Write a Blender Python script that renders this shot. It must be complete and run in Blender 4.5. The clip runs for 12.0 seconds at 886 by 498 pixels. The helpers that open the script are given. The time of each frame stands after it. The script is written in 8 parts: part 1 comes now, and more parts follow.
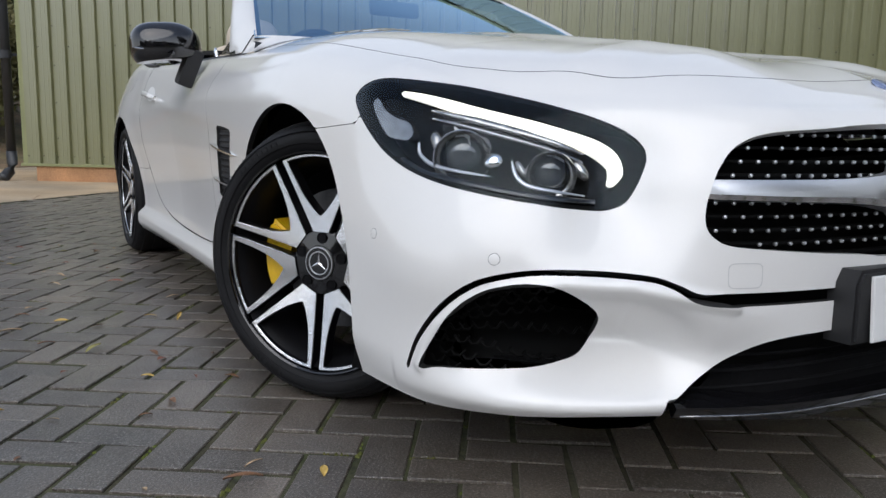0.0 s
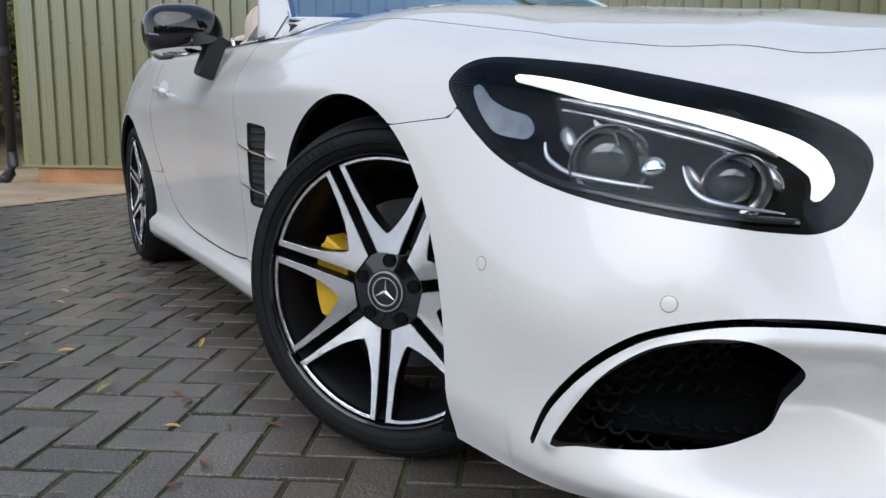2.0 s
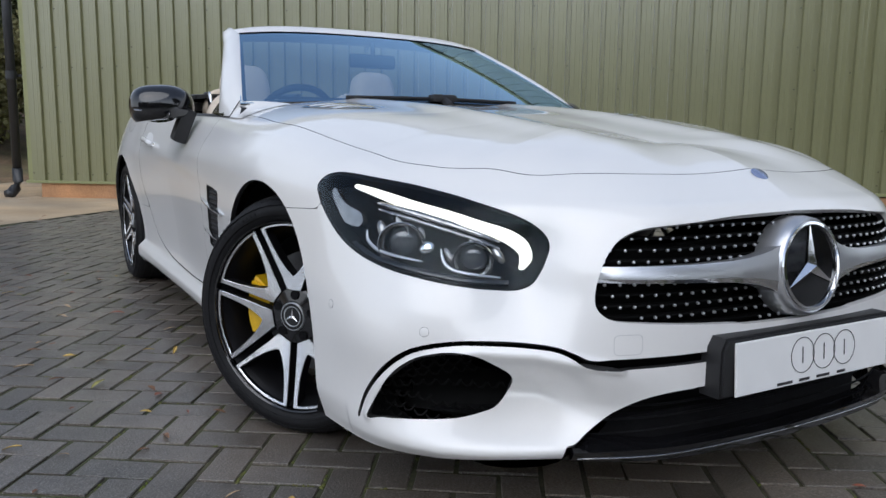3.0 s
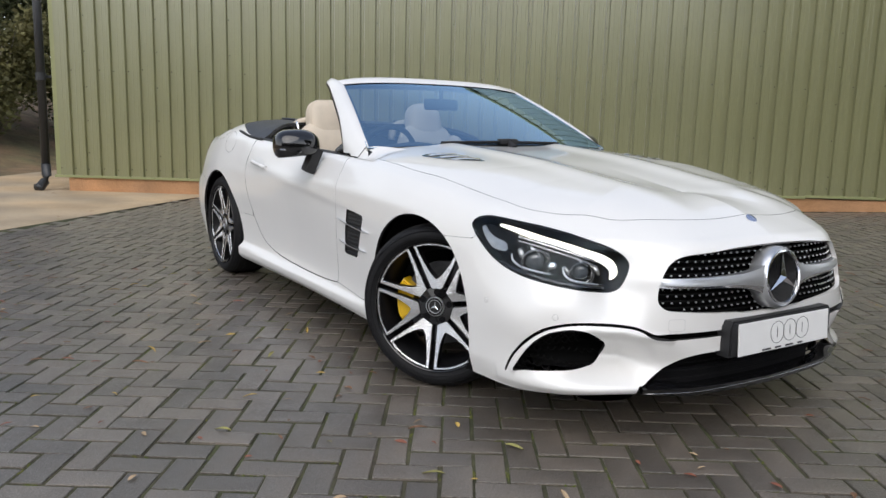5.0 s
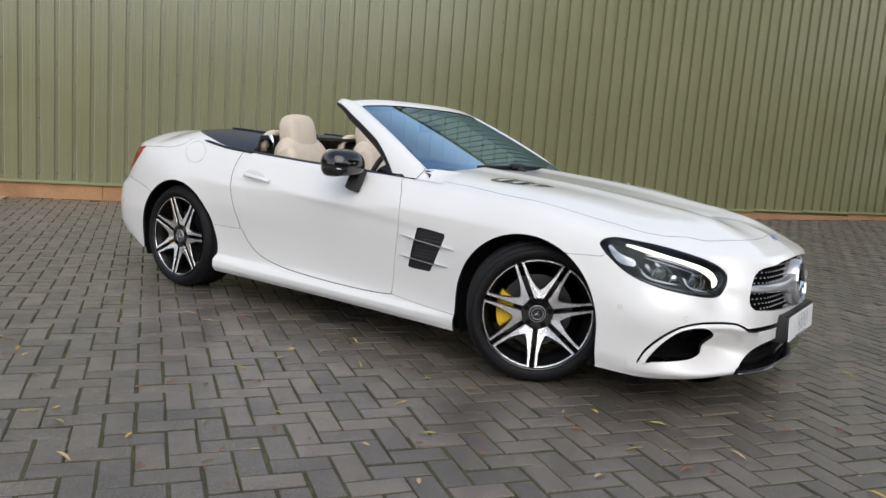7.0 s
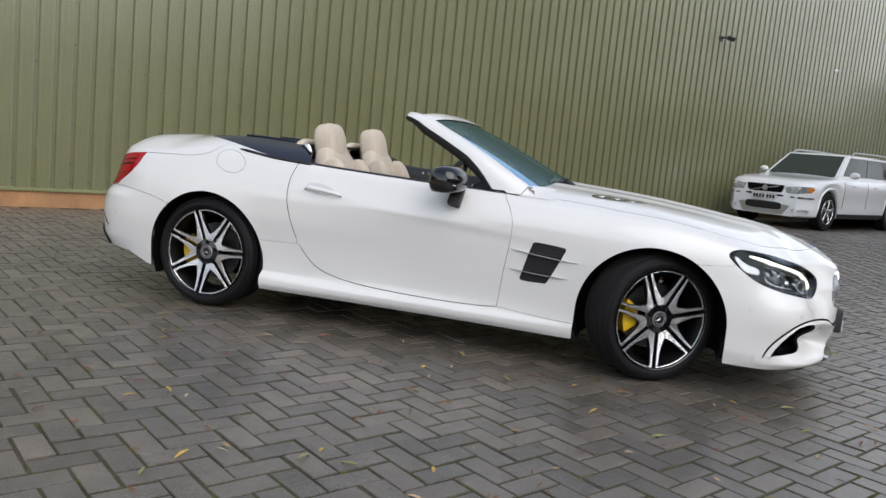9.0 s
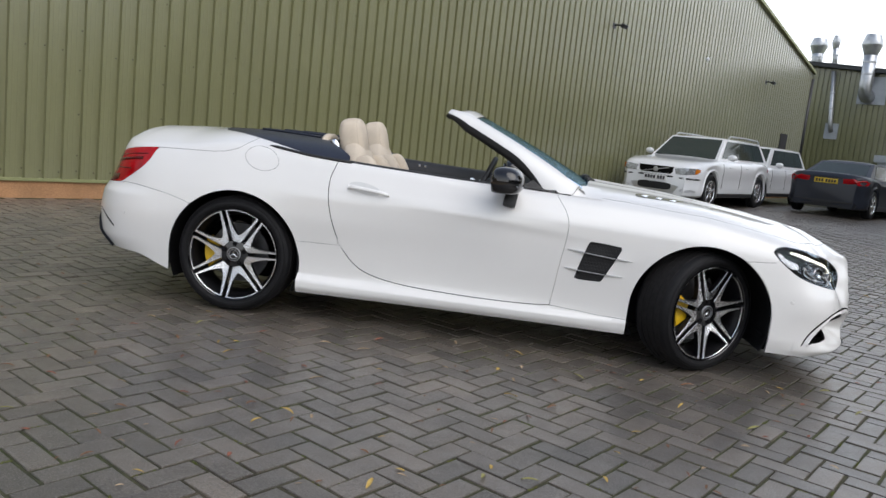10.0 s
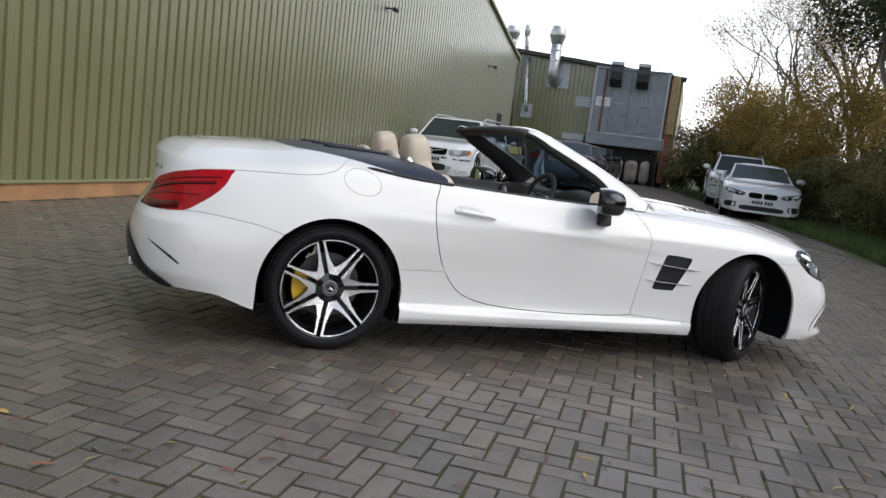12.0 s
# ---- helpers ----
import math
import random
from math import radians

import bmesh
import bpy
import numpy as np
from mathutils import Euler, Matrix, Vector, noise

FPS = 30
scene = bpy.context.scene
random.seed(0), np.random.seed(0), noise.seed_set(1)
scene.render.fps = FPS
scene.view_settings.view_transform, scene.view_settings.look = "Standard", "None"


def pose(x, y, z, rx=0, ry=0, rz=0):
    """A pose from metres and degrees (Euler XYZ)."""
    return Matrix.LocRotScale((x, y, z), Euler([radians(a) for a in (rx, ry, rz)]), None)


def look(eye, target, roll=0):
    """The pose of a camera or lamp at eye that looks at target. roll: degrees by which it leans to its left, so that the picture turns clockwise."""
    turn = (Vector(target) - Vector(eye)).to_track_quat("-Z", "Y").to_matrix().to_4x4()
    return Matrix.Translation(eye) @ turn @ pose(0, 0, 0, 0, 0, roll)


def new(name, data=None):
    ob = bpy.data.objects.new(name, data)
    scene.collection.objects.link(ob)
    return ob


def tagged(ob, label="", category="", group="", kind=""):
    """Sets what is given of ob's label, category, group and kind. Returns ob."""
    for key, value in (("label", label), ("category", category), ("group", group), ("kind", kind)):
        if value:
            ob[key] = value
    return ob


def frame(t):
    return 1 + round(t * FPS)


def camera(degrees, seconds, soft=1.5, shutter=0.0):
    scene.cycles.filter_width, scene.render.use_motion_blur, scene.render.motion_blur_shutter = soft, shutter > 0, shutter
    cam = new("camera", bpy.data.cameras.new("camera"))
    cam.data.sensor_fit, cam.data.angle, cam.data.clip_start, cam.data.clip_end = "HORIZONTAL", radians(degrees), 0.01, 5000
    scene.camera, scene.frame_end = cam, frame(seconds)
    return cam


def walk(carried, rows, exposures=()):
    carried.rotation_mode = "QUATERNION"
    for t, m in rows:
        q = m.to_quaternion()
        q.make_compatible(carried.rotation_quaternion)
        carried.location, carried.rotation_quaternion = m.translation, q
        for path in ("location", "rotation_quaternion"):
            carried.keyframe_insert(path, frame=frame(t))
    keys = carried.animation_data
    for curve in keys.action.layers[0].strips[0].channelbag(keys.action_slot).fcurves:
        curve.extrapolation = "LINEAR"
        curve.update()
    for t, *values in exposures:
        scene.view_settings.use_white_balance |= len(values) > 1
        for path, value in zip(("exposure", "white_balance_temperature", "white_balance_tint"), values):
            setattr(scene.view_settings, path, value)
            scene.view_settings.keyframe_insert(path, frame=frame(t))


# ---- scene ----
cam = camera(59.6, 12.0)
PATH = [
    (0, (1.808, -1.507, 0.638), (0.095, -0.516, 0.348), 1.0),
    (0.5, (1.554, -1.477, 0.601), (-0.16, -0.49, 0.302), 0.8),
    (1, (1.379, -1.472, 0.589), (-0.337, -0.49, 0.284), 0.7),
    (1.5, (1.296, -1.485, 0.587), (-0.42, -0.504, 0.278), 0.6),
    (2, (1.409, -1.483, 0.637), (-0.306, -0.498, 0.338), 0.5),
    (2.5, (1.722, -1.468, 0.725), (0.007, -0.481, 0.433), 0.4),
    (2.7, (1.869, -1.484, 0.762), (0.153, -0.498, 0.477), 0.6),
    (4.3, (2.736, -2.016, 1.062), (1.033, -1.018, 0.744), 1.0),
    (4.5, (2.728, -2.144, 1.063), (1.031, -1.136, 0.743), 1.1),
    (5, (2.66, -2.477, 1.073), (1.002, -1.408, 0.746), 1.5),
    (5.5, (2.547, -2.861, 1.095), (0.98, -1.662, 0.771), 2.2),
    (6, (2.334, -3.237, 1.104), (0.896, -1.885, 0.785), 3.0),
    (6.5, (2.04, -3.604, 1.118), (0.748, -2.109, 0.808), 3.7),
    (6.7, (1.933, -3.778, 1.133), (0.703, -2.23, 0.83), 4.0),
    (8.5, (0.57, -4.771, 1.093), (-0.153, -2.924, 0.832), 5.3),
    (9, (0.07, -4.97, 1.097), (-0.475, -3.063, 0.841), 5.7),
    (9.5, (-0.45, -5.091, 1.095), (-0.819, -3.144, 0.822), 6.0),
    (10, (-1.02, -5.152, 1.125), (-1.191, -3.18, 0.842), 6.3),
    (10.5, (-1.622, -5.196, 1.14), (-1.582, -3.216, 0.863), 6.6),
    (11, (-2.205, -5.108, 1.15), (-1.963, -3.141, 0.879), 6.7),
    (11.5, (-2.798, -5.015, 1.153), (-2.34, -3.085, 0.894), 6.9),
    (12, (-3.374, -4.806, 1.147), (-2.717, -2.936, 0.879), 7.0),
]
walk(cam, [(t, look(eye, target, roll)) for t, eye, target, roll in PATH], [(0, 0.10, 6300), (1.5, 0.22, 6350), (2.5, -0.01, 6000), (4.5, 0.32, 6600), (6.5, 0.31, 6650), (9.5, 0.20, 6550), (12, 0.20, 6600)])

# ---- world, sun and light ----
SUN_AZIMUTH, SUN_HEIGHT = radians(314), radians(46)
world = bpy.data.worlds.new("sky")
scene.world = world
world.use_nodes = True
_wn = world.node_tree.nodes
_sky = _wn.new("ShaderNodeTexSky")
_sky.sky_type, _sky.sun_disc, _sky.sun_elevation, _sky.sun_rotation = "NISHITA", False, SUN_HEIGHT, radians(90) - SUN_AZIMUTH
_sky.air_density, _sky.dust_density, _sky.ozone_density = 1.0, 1.0, 2.0
# thin white cloud, thick at the horizon and open overhead
_way = _wn.new("ShaderNodeTexCoord")
_split = _wn.new("ShaderNodeSeparateXYZ")
_thin = _wn.new("ShaderNodeMapRange")
_thin.inputs["From Min"].default_value, _thin.inputs["From Max"].default_value = 0.05, 0.70
_thin.inputs["To Min"].default_value, _thin.inputs["To Max"].default_value = 0.88, 0.10
_veil = _wn.new("ShaderNodeMix")
_veil.data_type = "RGBA"
# the cloud is brighter over the far end of the yard
_side, _glow = _wn.new("ShaderNodeVectorMath"), _wn.new("ShaderNodeMapRange")
_side.operation = "DOT_PRODUCT"
_side.inputs[1].default_value = (math.cos(radians(42)), math.sin(radians(42)), 0)
_glow.inputs["From Min"].default_value, _glow.inputs["To Min"].default_value, _glow.inputs["To Max"].default_value = -1.0, 0.72, 1.38
_lit = _wn.new("ShaderNodeVectorMath")
_lit.operation = "SCALE"
_lit.inputs[0].default_value = (12.5, 12.9, 13.4)
world.node_tree.links.new(_way.outputs["Generated"], _side.inputs[0])
world.node_tree.links.new(_side.outputs["Value"], _glow.inputs["Value"])
world.node_tree.links.new(_glow.outputs[0], _lit.inputs["Scale"])
world.node_tree.links.new(_lit.outputs[0], _veil.inputs["B"])
world.node_tree.links.new(_way.outputs["Generated"], _split.inputs[0])
world.node_tree.links.new(_split.outputs["Z"], _thin.inputs["Value"])
world.node_tree.links.new(_thin.outputs[0], _veil.inputs["Factor"])
world.node_tree.links.new(_sky.outputs[0], _veil.inputs["A"])
world.node_tree.links.new(_veil.outputs["Result"], _wn["Background"].inputs[0])
_wn["Background"].inputs[1].default_value = 0.122
sun = new("sun", bpy.data.lights.new("sun", "SUN"))
sun.data.energy, sun.data.angle, sun.data.color = 1.55, radians(64), (1.0, 0.97, 0.93)
_sd = Vector((math.cos(SUN_AZIMUTH) * math.cos(SUN_HEIGHT), math.sin(SUN_AZIMUTH) * math.cos(SUN_HEIGHT), math.sin(SUN_HEIGHT)))
sun.matrix_world = look(_sd * 50, (0, 0, 0))



# ---- materials ----
def mat(name, base, rough=0.5, metal=0.0, vary=0.0, scale=8.0, fine=0.0, fine_scale=120.0, bump=0.0, coat=0.0, each=0.0, tint=None, spec=0.5, glow=0.0, rough_vary=0.0, island=False):
    """A procedural surface: base colour with blotches (vary), grain (fine), a second tint, relief and gloss that changes."""
    m = bpy.data.materials.new(name)
    m.use_nodes = True
    t = m.node_tree
    b = t.nodes["Principled BSDF"]
    b.inputs["Roughness"].default_value, b.inputs["Metallic"].default_value = rough, metal
    b.inputs["Coat Weight"].default_value, b.inputs["Coat Roughness"].default_value = coat, 0.05
    b.inputs["Specular IOR Level"].default_value = spec
    place = t.nodes.new("ShaderNodeTexCoord").outputs["Object"]
    colour = t.nodes.new("ShaderNodeRGB")
    colour.outputs[0].default_value = (*base, 1)
    last = colour.outputs[0]

    def noisy(size, detail=4):
        n = t.nodes.new("ShaderNodeTexNoise")
        n.inputs["Scale"].default_value, n.inputs["Detail"].default_value = size, detail
        t.links.new(place, n.inputs["Vector"])
        return n.outputs["Fac"]

    def ramp(source, low, high):
        r = t.nodes.new("ShaderNodeMapRange")
        r.inputs["From Min"].default_value, r.inputs["From Max"].default_value = 0.3, 0.7
        r.inputs["To Min"].default_value, r.inputs["To Max"].default_value = low, high
        t.links.new(source, r.inputs["Value"])
        return r.outputs[0]

    def scaled(colour_in, factor):
        x = t.nodes.new("ShaderNodeVectorMath")
        x.operation = "SCALE"
        t.links.new(colour_in, x.inputs[0])
        t.links.new(factor, x.inputs["Scale"])
        return x.outputs[0]

    if tint:
        x = t.nodes.new("ShaderNodeMix")
        x.data_type = "RGBA"
        x.inputs["B"].default_value = (*tint, 1)
        t.links.new(ramp(noisy(scale * 0.37, 6), 0.0, 1.0), x.inputs["Factor"])
        t.links.new(last, x.inputs["A"])
        last = x.outputs["Result"]
    if vary:
        last = scaled(last, ramp(noisy(scale, 5), 1 - vary, 1 + vary))
    if fine:
        last = scaled(last, ramp(noisy(fine_scale, 3), 1 - fine, 1 + fine))
    if each:
        one = t.nodes.new("ShaderNodeNewGeometry").outputs["Random Per Island"] if island else t.nodes.new("ShaderNodeObjectInfo").outputs["Random"]
        r = t.nodes.new("ShaderNodeMapRange")
        r.inputs["To Min"].default_value, r.inputs["To Max"].default_value = 1 - each, 1 + each
        t.links.new(one, r.inputs["Value"])
        last = scaled(last, r.outputs[0])
    t.links.new(last, b.inputs["Base Color"])
    if rough_vary:
        t.links.new(ramp(noisy(scale * 1.7, 5), max(rough - rough_vary, 0.02), min(rough + rough_vary, 1.0)), b.inputs["Roughness"])
    if bump:
        x = t.nodes.new("ShaderNodeBump")
        x.inputs["Strength"].default_value, x.inputs["Distance"].default_value = 0.6, bump
        t.links.new(noisy(fine_scale, 6), x.inputs["Height"])
        t.links.new(x.outputs[0], b.inputs["Normal"])
    if glow:
        b.inputs["Emission Color"].default_value, b.inputs["Emission Strength"].default_value = (*base, 1), glow
    return m


def clear(name, tint, gloss=0.0, base=0.04, shine=(1, 1, 1)):
    """Thin clear glass: see-through, with a reflection that grows from its base value towards grazing angles."""
    m = bpy.data.materials.new(name)
    m.use_nodes = True
    t = m.node_tree
    t.nodes.remove(t.nodes["Principled BSDF"])
    a, b, x, f = (t.nodes.new("ShaderNode" + k) for k in ("BsdfTransparent", "BsdfGlossy", "MixShader", "LayerWeight"))
    a.inputs["Color"].default_value = (*tint, 1)
    b.inputs["Roughness"].default_value, b.inputs["Color"].default_value = gloss, (*shine, 1)
    steep, span = t.nodes.new("ShaderNodeMath"), t.nodes.new("ShaderNodeMath")
    steep.operation, span.operation = "POWER", "MULTIPLY_ADD"
    steep.inputs[1].default_value, span.inputs[1].default_value, span.inputs[2].default_value = 4.0, 0.9 - base, base
    t.links.new(f.outputs["Facing"], steep.inputs[0])
    t.links.new(steep.outputs[0], span.inputs[0])
    t.links.new(span.outputs[0], x.inputs[0])
    t.links.new(a.outputs[0], x.inputs[1])
    t.links.new(b.outputs[0], x.inputs[2])
    t.links.new(x.outputs[0], t.nodes["Material Output"].inputs[0])
    return m


PAINT = mat("pearl_white_paint", (0.78, 0.77, 0.75), 0.38, 0.0, vary=0.012, scale=3, fine=0.02, fine_scale=900, coat=1.0)
# also colours the turned-in panel edges dark, for the shade in the gaps
SEAL_AND_GAP = mat("dark_seal_and_gap_shade", (0.02, 0.02, 0.02), 0.6)
GLOSS_BLACK = mat("gloss_black", (0.006, 0.006, 0.007), 0.08, fine=0.1, coat=0.6)
MATT_BLACK = mat("black_plastic", (0.012, 0.012, 0.013), 0.55, vary=0.15, scale=20, fine=0.1, bump=0.0005, fine_scale=500)
LINER = mat("wheel_arch_liner", (0.006, 0.006, 0.007), 0.9, spec=0.2, vary=0.3, scale=15, fine=0.2)
CHROME = mat("chrome", (0.82, 0.83, 0.85), 0.08, 1.0, rough_vary=0.04, scale=30)
SATIN = mat("satin_silver", (0.60, 0.61, 0.63), 0.34, 0.85, fine=0.05, fine_scale=600)
ALLOY = mat("machined_alloy", (0.93, 0.93, 0.94), 0.16, 1.0, vary=0.01, scale=8)
_t = ALLOY.node_tree
_n = {k: _t.nodes.new("ShaderNode" + k) for k in ("TexCoord", "NewGeometry", "TexWhiteNoise", "VectorTransform", "MapRange")}
_flat, _unit, _fine, _push, _sum, _norm = (_t.nodes.new("ShaderNodeVectorMath") for _ in range(6))
for _v, _op in ((_flat, "MULTIPLY"), (_unit, "NORMALIZE"), (_fine, "SCALE"), (_push, "SCALE"), (_sum, "ADD"), (_norm, "NORMALIZE")):
    _v.operation = _op
_flat.inputs[1].default_value = (1, 0, 1)
_fine.inputs["Scale"].default_value = 4000
_n["MapRange"].inputs["To Min"].default_value, _n["MapRange"].inputs["To Max"].default_value = -0.50, 0.50
_n["VectorTransform"].vector_type, _n["VectorTransform"].convert_from, _n["VectorTransform"].convert_to = "VECTOR", "OBJECT", "WORLD"
for _a, _b in ((_n["TexCoord"].outputs["Object"], _flat.inputs[0]), (_flat.outputs[0], _unit.inputs[0]), (_n["TexCoord"].outputs["Object"], _fine.inputs[0]), (_fine.outputs[0], _n["TexWhiteNoise"].inputs["Vector"]),
               (_n["TexWhiteNoise"].outputs["Value"], _n["MapRange"].inputs["Value"]), (_unit.outputs[0], _push.inputs[0]), (_n["MapRange"].outputs[0], _push.inputs["Scale"]), (_push.outputs[0], _n["VectorTransform"].inputs[0]),
               (_n["VectorTransform"].outputs[0], _sum.inputs[0]), (_n["NewGeometry"].outputs["Normal"], _sum.inputs[1]), (_sum.outputs[0], _norm.inputs[0]), (_norm.outputs[0], _t.nodes["Principled BSDF"].inputs["Normal"])):
    _t.links.new(_a, _b)
RUBBER = mat("tyre_rubber", (0.008, 0.008, 0.009), 0.65, spec=0.25, vary=0.2, scale=25, fine=0.15, fine_scale=400, bump=0.0006)
TREAD = mat("tyre_tread", (0.015, 0.014, 0.014), 0.85, spec=0.25, vary=0.3, scale=40, fine=0.3, fine_scale=300)
STEEL = mat("brake_steel", (0.10, 0.10, 0.105), 0.4, 0.9, vary=0.15, scale=40, fine=0.1)
YELLOW = mat("yellow_caliper_paint", (0.75, 0.46, 0.01), 0.35, vary=0.08, scale=30, fine=0.05, coat=0.5)
GLASS = clear("tinted_glass", (0.72, 0.80, 0.80))
# gloss tinted bluer than its coating, to paint in the mirrored blue sky
SCREEN = clear("sky_blue_coated_windscreen", (0.66, 0.78, 0.84), 0.0, 0.50, (0.46, 0.72, 1.0))
LENS = clear("lamp_lens", (0.93, 0.95, 0.96), 0.0, 0.016, (0.75, 0.88, 1.0))
RED_LENS = mat("red_lamp_lens", (0.36, 0.002, 0.006), 0.12, vary=0.2, scale=25, spec=0.25)
RED_DARK = mat("dark_red_lamp", (0.09, 0.001, 0.003), 0.12, vary=0.2, scale=25, spec=0.25)
LAMP_DARK = mat("dark_lamp_chrome", (0.32, 0.32, 0.33), 0.15, 0.9, vary=0.2, scale=40)
BARREL = mat("black_wheel_barrel", (0.006, 0.006, 0.007), 0.35, spec=0.25, vary=0.2, scale=20)
VOID = mat("black_mesh_plastic", (0.004, 0.004, 0.004), 0.6, spec=0.08, vary=0.2, scale=20)
LAMP_GREY = mat("grey_lamp_chrome", (0.40, 0.39, 0.38), 0.16, 0.85, vary=0.35, scale=60)
LAMP_BACK = mat("dark_lamp_housing", (0.005, 0.005, 0.005), 0.55, 0.0, vary=0.3, scale=35, spec=0.10)
PROJECTOR = mat("projector_glass", (0.05, 0.055, 0.06), 0.03, 0.0, coat=1.0, spec=1.0)
DAYLAMP = mat("lit_daytime_lamp", (1.0, 0.96, 0.82), 0.3, glow=0.9)
CREAM = mat("cream_leather", (0.62, 0.53, 0.42), 0.5, vary=0.06, scale=12, fine=0.05, fine_scale=350, bump=0.0006)
BLACK_LEATHER = mat("black_leather", (0.02, 0.02, 0.021), 0.5, vary=0.15, scale=15, fine=0.1, fine_scale=400, bump=0.0005)
TONNEAU = mat("navy_black_tonneau", (0.016, 0.020, 0.034), 0.38, vary=0.12, scale=10, fine=0.1, fine_scale=600, bump=0.0004)
PLATE_WHITE = mat("white_plate", (0.78, 0.78, 0.77), 0.35, vary=0.02, scale=15)
INK = mat("black_ink", (0.02, 0.02, 0.022), 0.5)


# ---- mesh helpers ----
def mesh_ob(name, verts, faces, materials, parent=None, label="", smooth=True, slots=None, at=None):
    me = bpy.data.meshes.new(name)
    me.from_pydata([tuple(v) for v in verts], [], [tuple(f) for f in faces])
    for m in (materials if isinstance(materials, (list, tuple)) else [materials]):
        me.materials.append(m)
    if slots is not None:
        me.polygons.foreach_set("material_index", slots)
    if smooth:
        me.polygons.foreach_set("use_smooth", [True] * len(me.polygons))
    me.update()
    ob = new(name, me)
    if at is not None:
        ob.matrix_world = at
    if parent is not None:
        ob.parent = parent
    if label:
        tagged(ob, label)
    return ob


def part(name, bm, material, parent=None, label="", smooth=False, angle=None):
    me = bpy.data.meshes.new(name)
    if angle is not None:
        bm.normal_update()
        for f in bm.faces:
            f.smooth = True
        for e in bm.edges:
            e.smooth = len(e.link_faces) == 2 and e.calc_face_angle(0) < radians(angle)
    elif smooth:
        for f in bm.faces:
            f.smooth = True
    bm.to_mesh(me)
    bm.free()
    for m in (material if isinstance(material, (list, tuple)) else [material]):
        me.materials.append(m)
    ob = new(name, me)
    if parent is not None:
        ob.parent = parent
    if label:
        tagged(ob, label)
    return ob


def box(bm, size, m=None, bevel=0.0, segments=1, slot=0):
    """A box with softened edges."""
    r = bmesh.ops.create_cube(bm, size=1.0, matrix=(m or Matrix()) @ Matrix.Diagonal((*size, 1)))
    vs = r["verts"]
    fs = list({f for v in vs for f in v.link_faces})
    if bevel:
        es = list({e for v in vs for e in v.link_edges})
        r2 = bmesh.ops.bevel(bm, geom=es, offset=bevel, segments=segments, affect="EDGES", profile=0.6)
        fs = [f for f in fs if f.is_valid] + r2["faces"]
    for f in fs:
        if f.is_valid:
            f.material_index = slot
    return bm


def lathe(bm, profile, n=48, m=None, axis="Y", slot=0):
    """Turn (radius, along) pairs about an axis."""
    m = m or Matrix()
    rings = []
    for k in range(n):
        a = 2 * math.pi * k / n
        c, s = math.cos(a), math.sin(a)
        rings.append([bm.verts.new(m @ (Vector((r * c, h, r * s)) if axis == "Y" else Vector((r * c, r * s, h)))) for r, h in profile])
    for k in range(n):
        a, b = rings[k], rings[(k + 1) % n]
        for i in range(len(profile) - 1):
            f = bm.faces.new((a[i], b[i], b[i + 1], a[i + 1]) if axis == "Y" else (a[i], a[i + 1], b[i + 1], b[i]))
            f.material_index = slot
    return bm


def tube(bm, path, radius, n=10, slot=0, ends=True):
    """A round bar along a path; radius may be a list."""
    path = [Vector(p) for p in path]
    rings = []
    up = Vector((0, 0, 1))
    for i, p in enumerate(path):
        d = (path[min(i + 1, len(path) - 1)] - path[max(i - 1, 0)]).normalized()
        side = d.cross(up if abs(d.z) < 0.95 else Vector((1, 0, 0))).normalized()
        top = side.cross(d)
        r = radius[i] if isinstance(radius, (list, tuple)) else radius
        rings.append([bm.verts.new(p + side * r * math.cos(2 * math.pi * k / n) + top * r * math.sin(2 * math.pi * k / n)) for k in range(n)])
    for a, b in zip(rings, rings[1:]):
        for k in range(n):
            bm.faces.new((a[k], a[(k + 1) % n], b[(k + 1) % n], b[k])).material_index = slot
    if ends:
        bm.faces.new(list(reversed(rings[0]))).material_index = slot
        bm.faces.new(rings[-1]).material_index = slot
    return bm


def slab(bm, outline, low, high, m=None, slot=0, bevel=0.0):
    """A flat plate from an outline in (a, b), between two heights along the third axis of m."""
    m = m or Matrix()
    lo = [bm.verts.new(m @ Vector((a, b, low))) for a, b in outline]
    hi = [bm.verts.new(m @ Vector((a, b, high))) for a, b in outline]
    fs = [bm.faces.new(list(reversed(lo))), bm.faces.new(hi)]
    n = len(outline)
    for k in range(n):
        fs.append(bm.faces.new((lo[k], lo[(k + 1) % n], hi[(k + 1) % n], hi[k])))
    if bevel:
        top = fs[1]
        r = bmesh.ops.bevel(bm, geom=list(top.edges), offset=bevel, segments=2, affect="EDGES")
        fs = [f for f in fs if f.is_valid] + r["faces"]
    for f in fs:
        f.material_index = slot
    return bm


def thing(name, label, category, at=None, group="", kind=""):
    e = new(name)
    e.empty_display_size = 0.1
    if at is not None:
        e.matrix_world = at
    return tagged(e, label, category, group, kind)



import functools


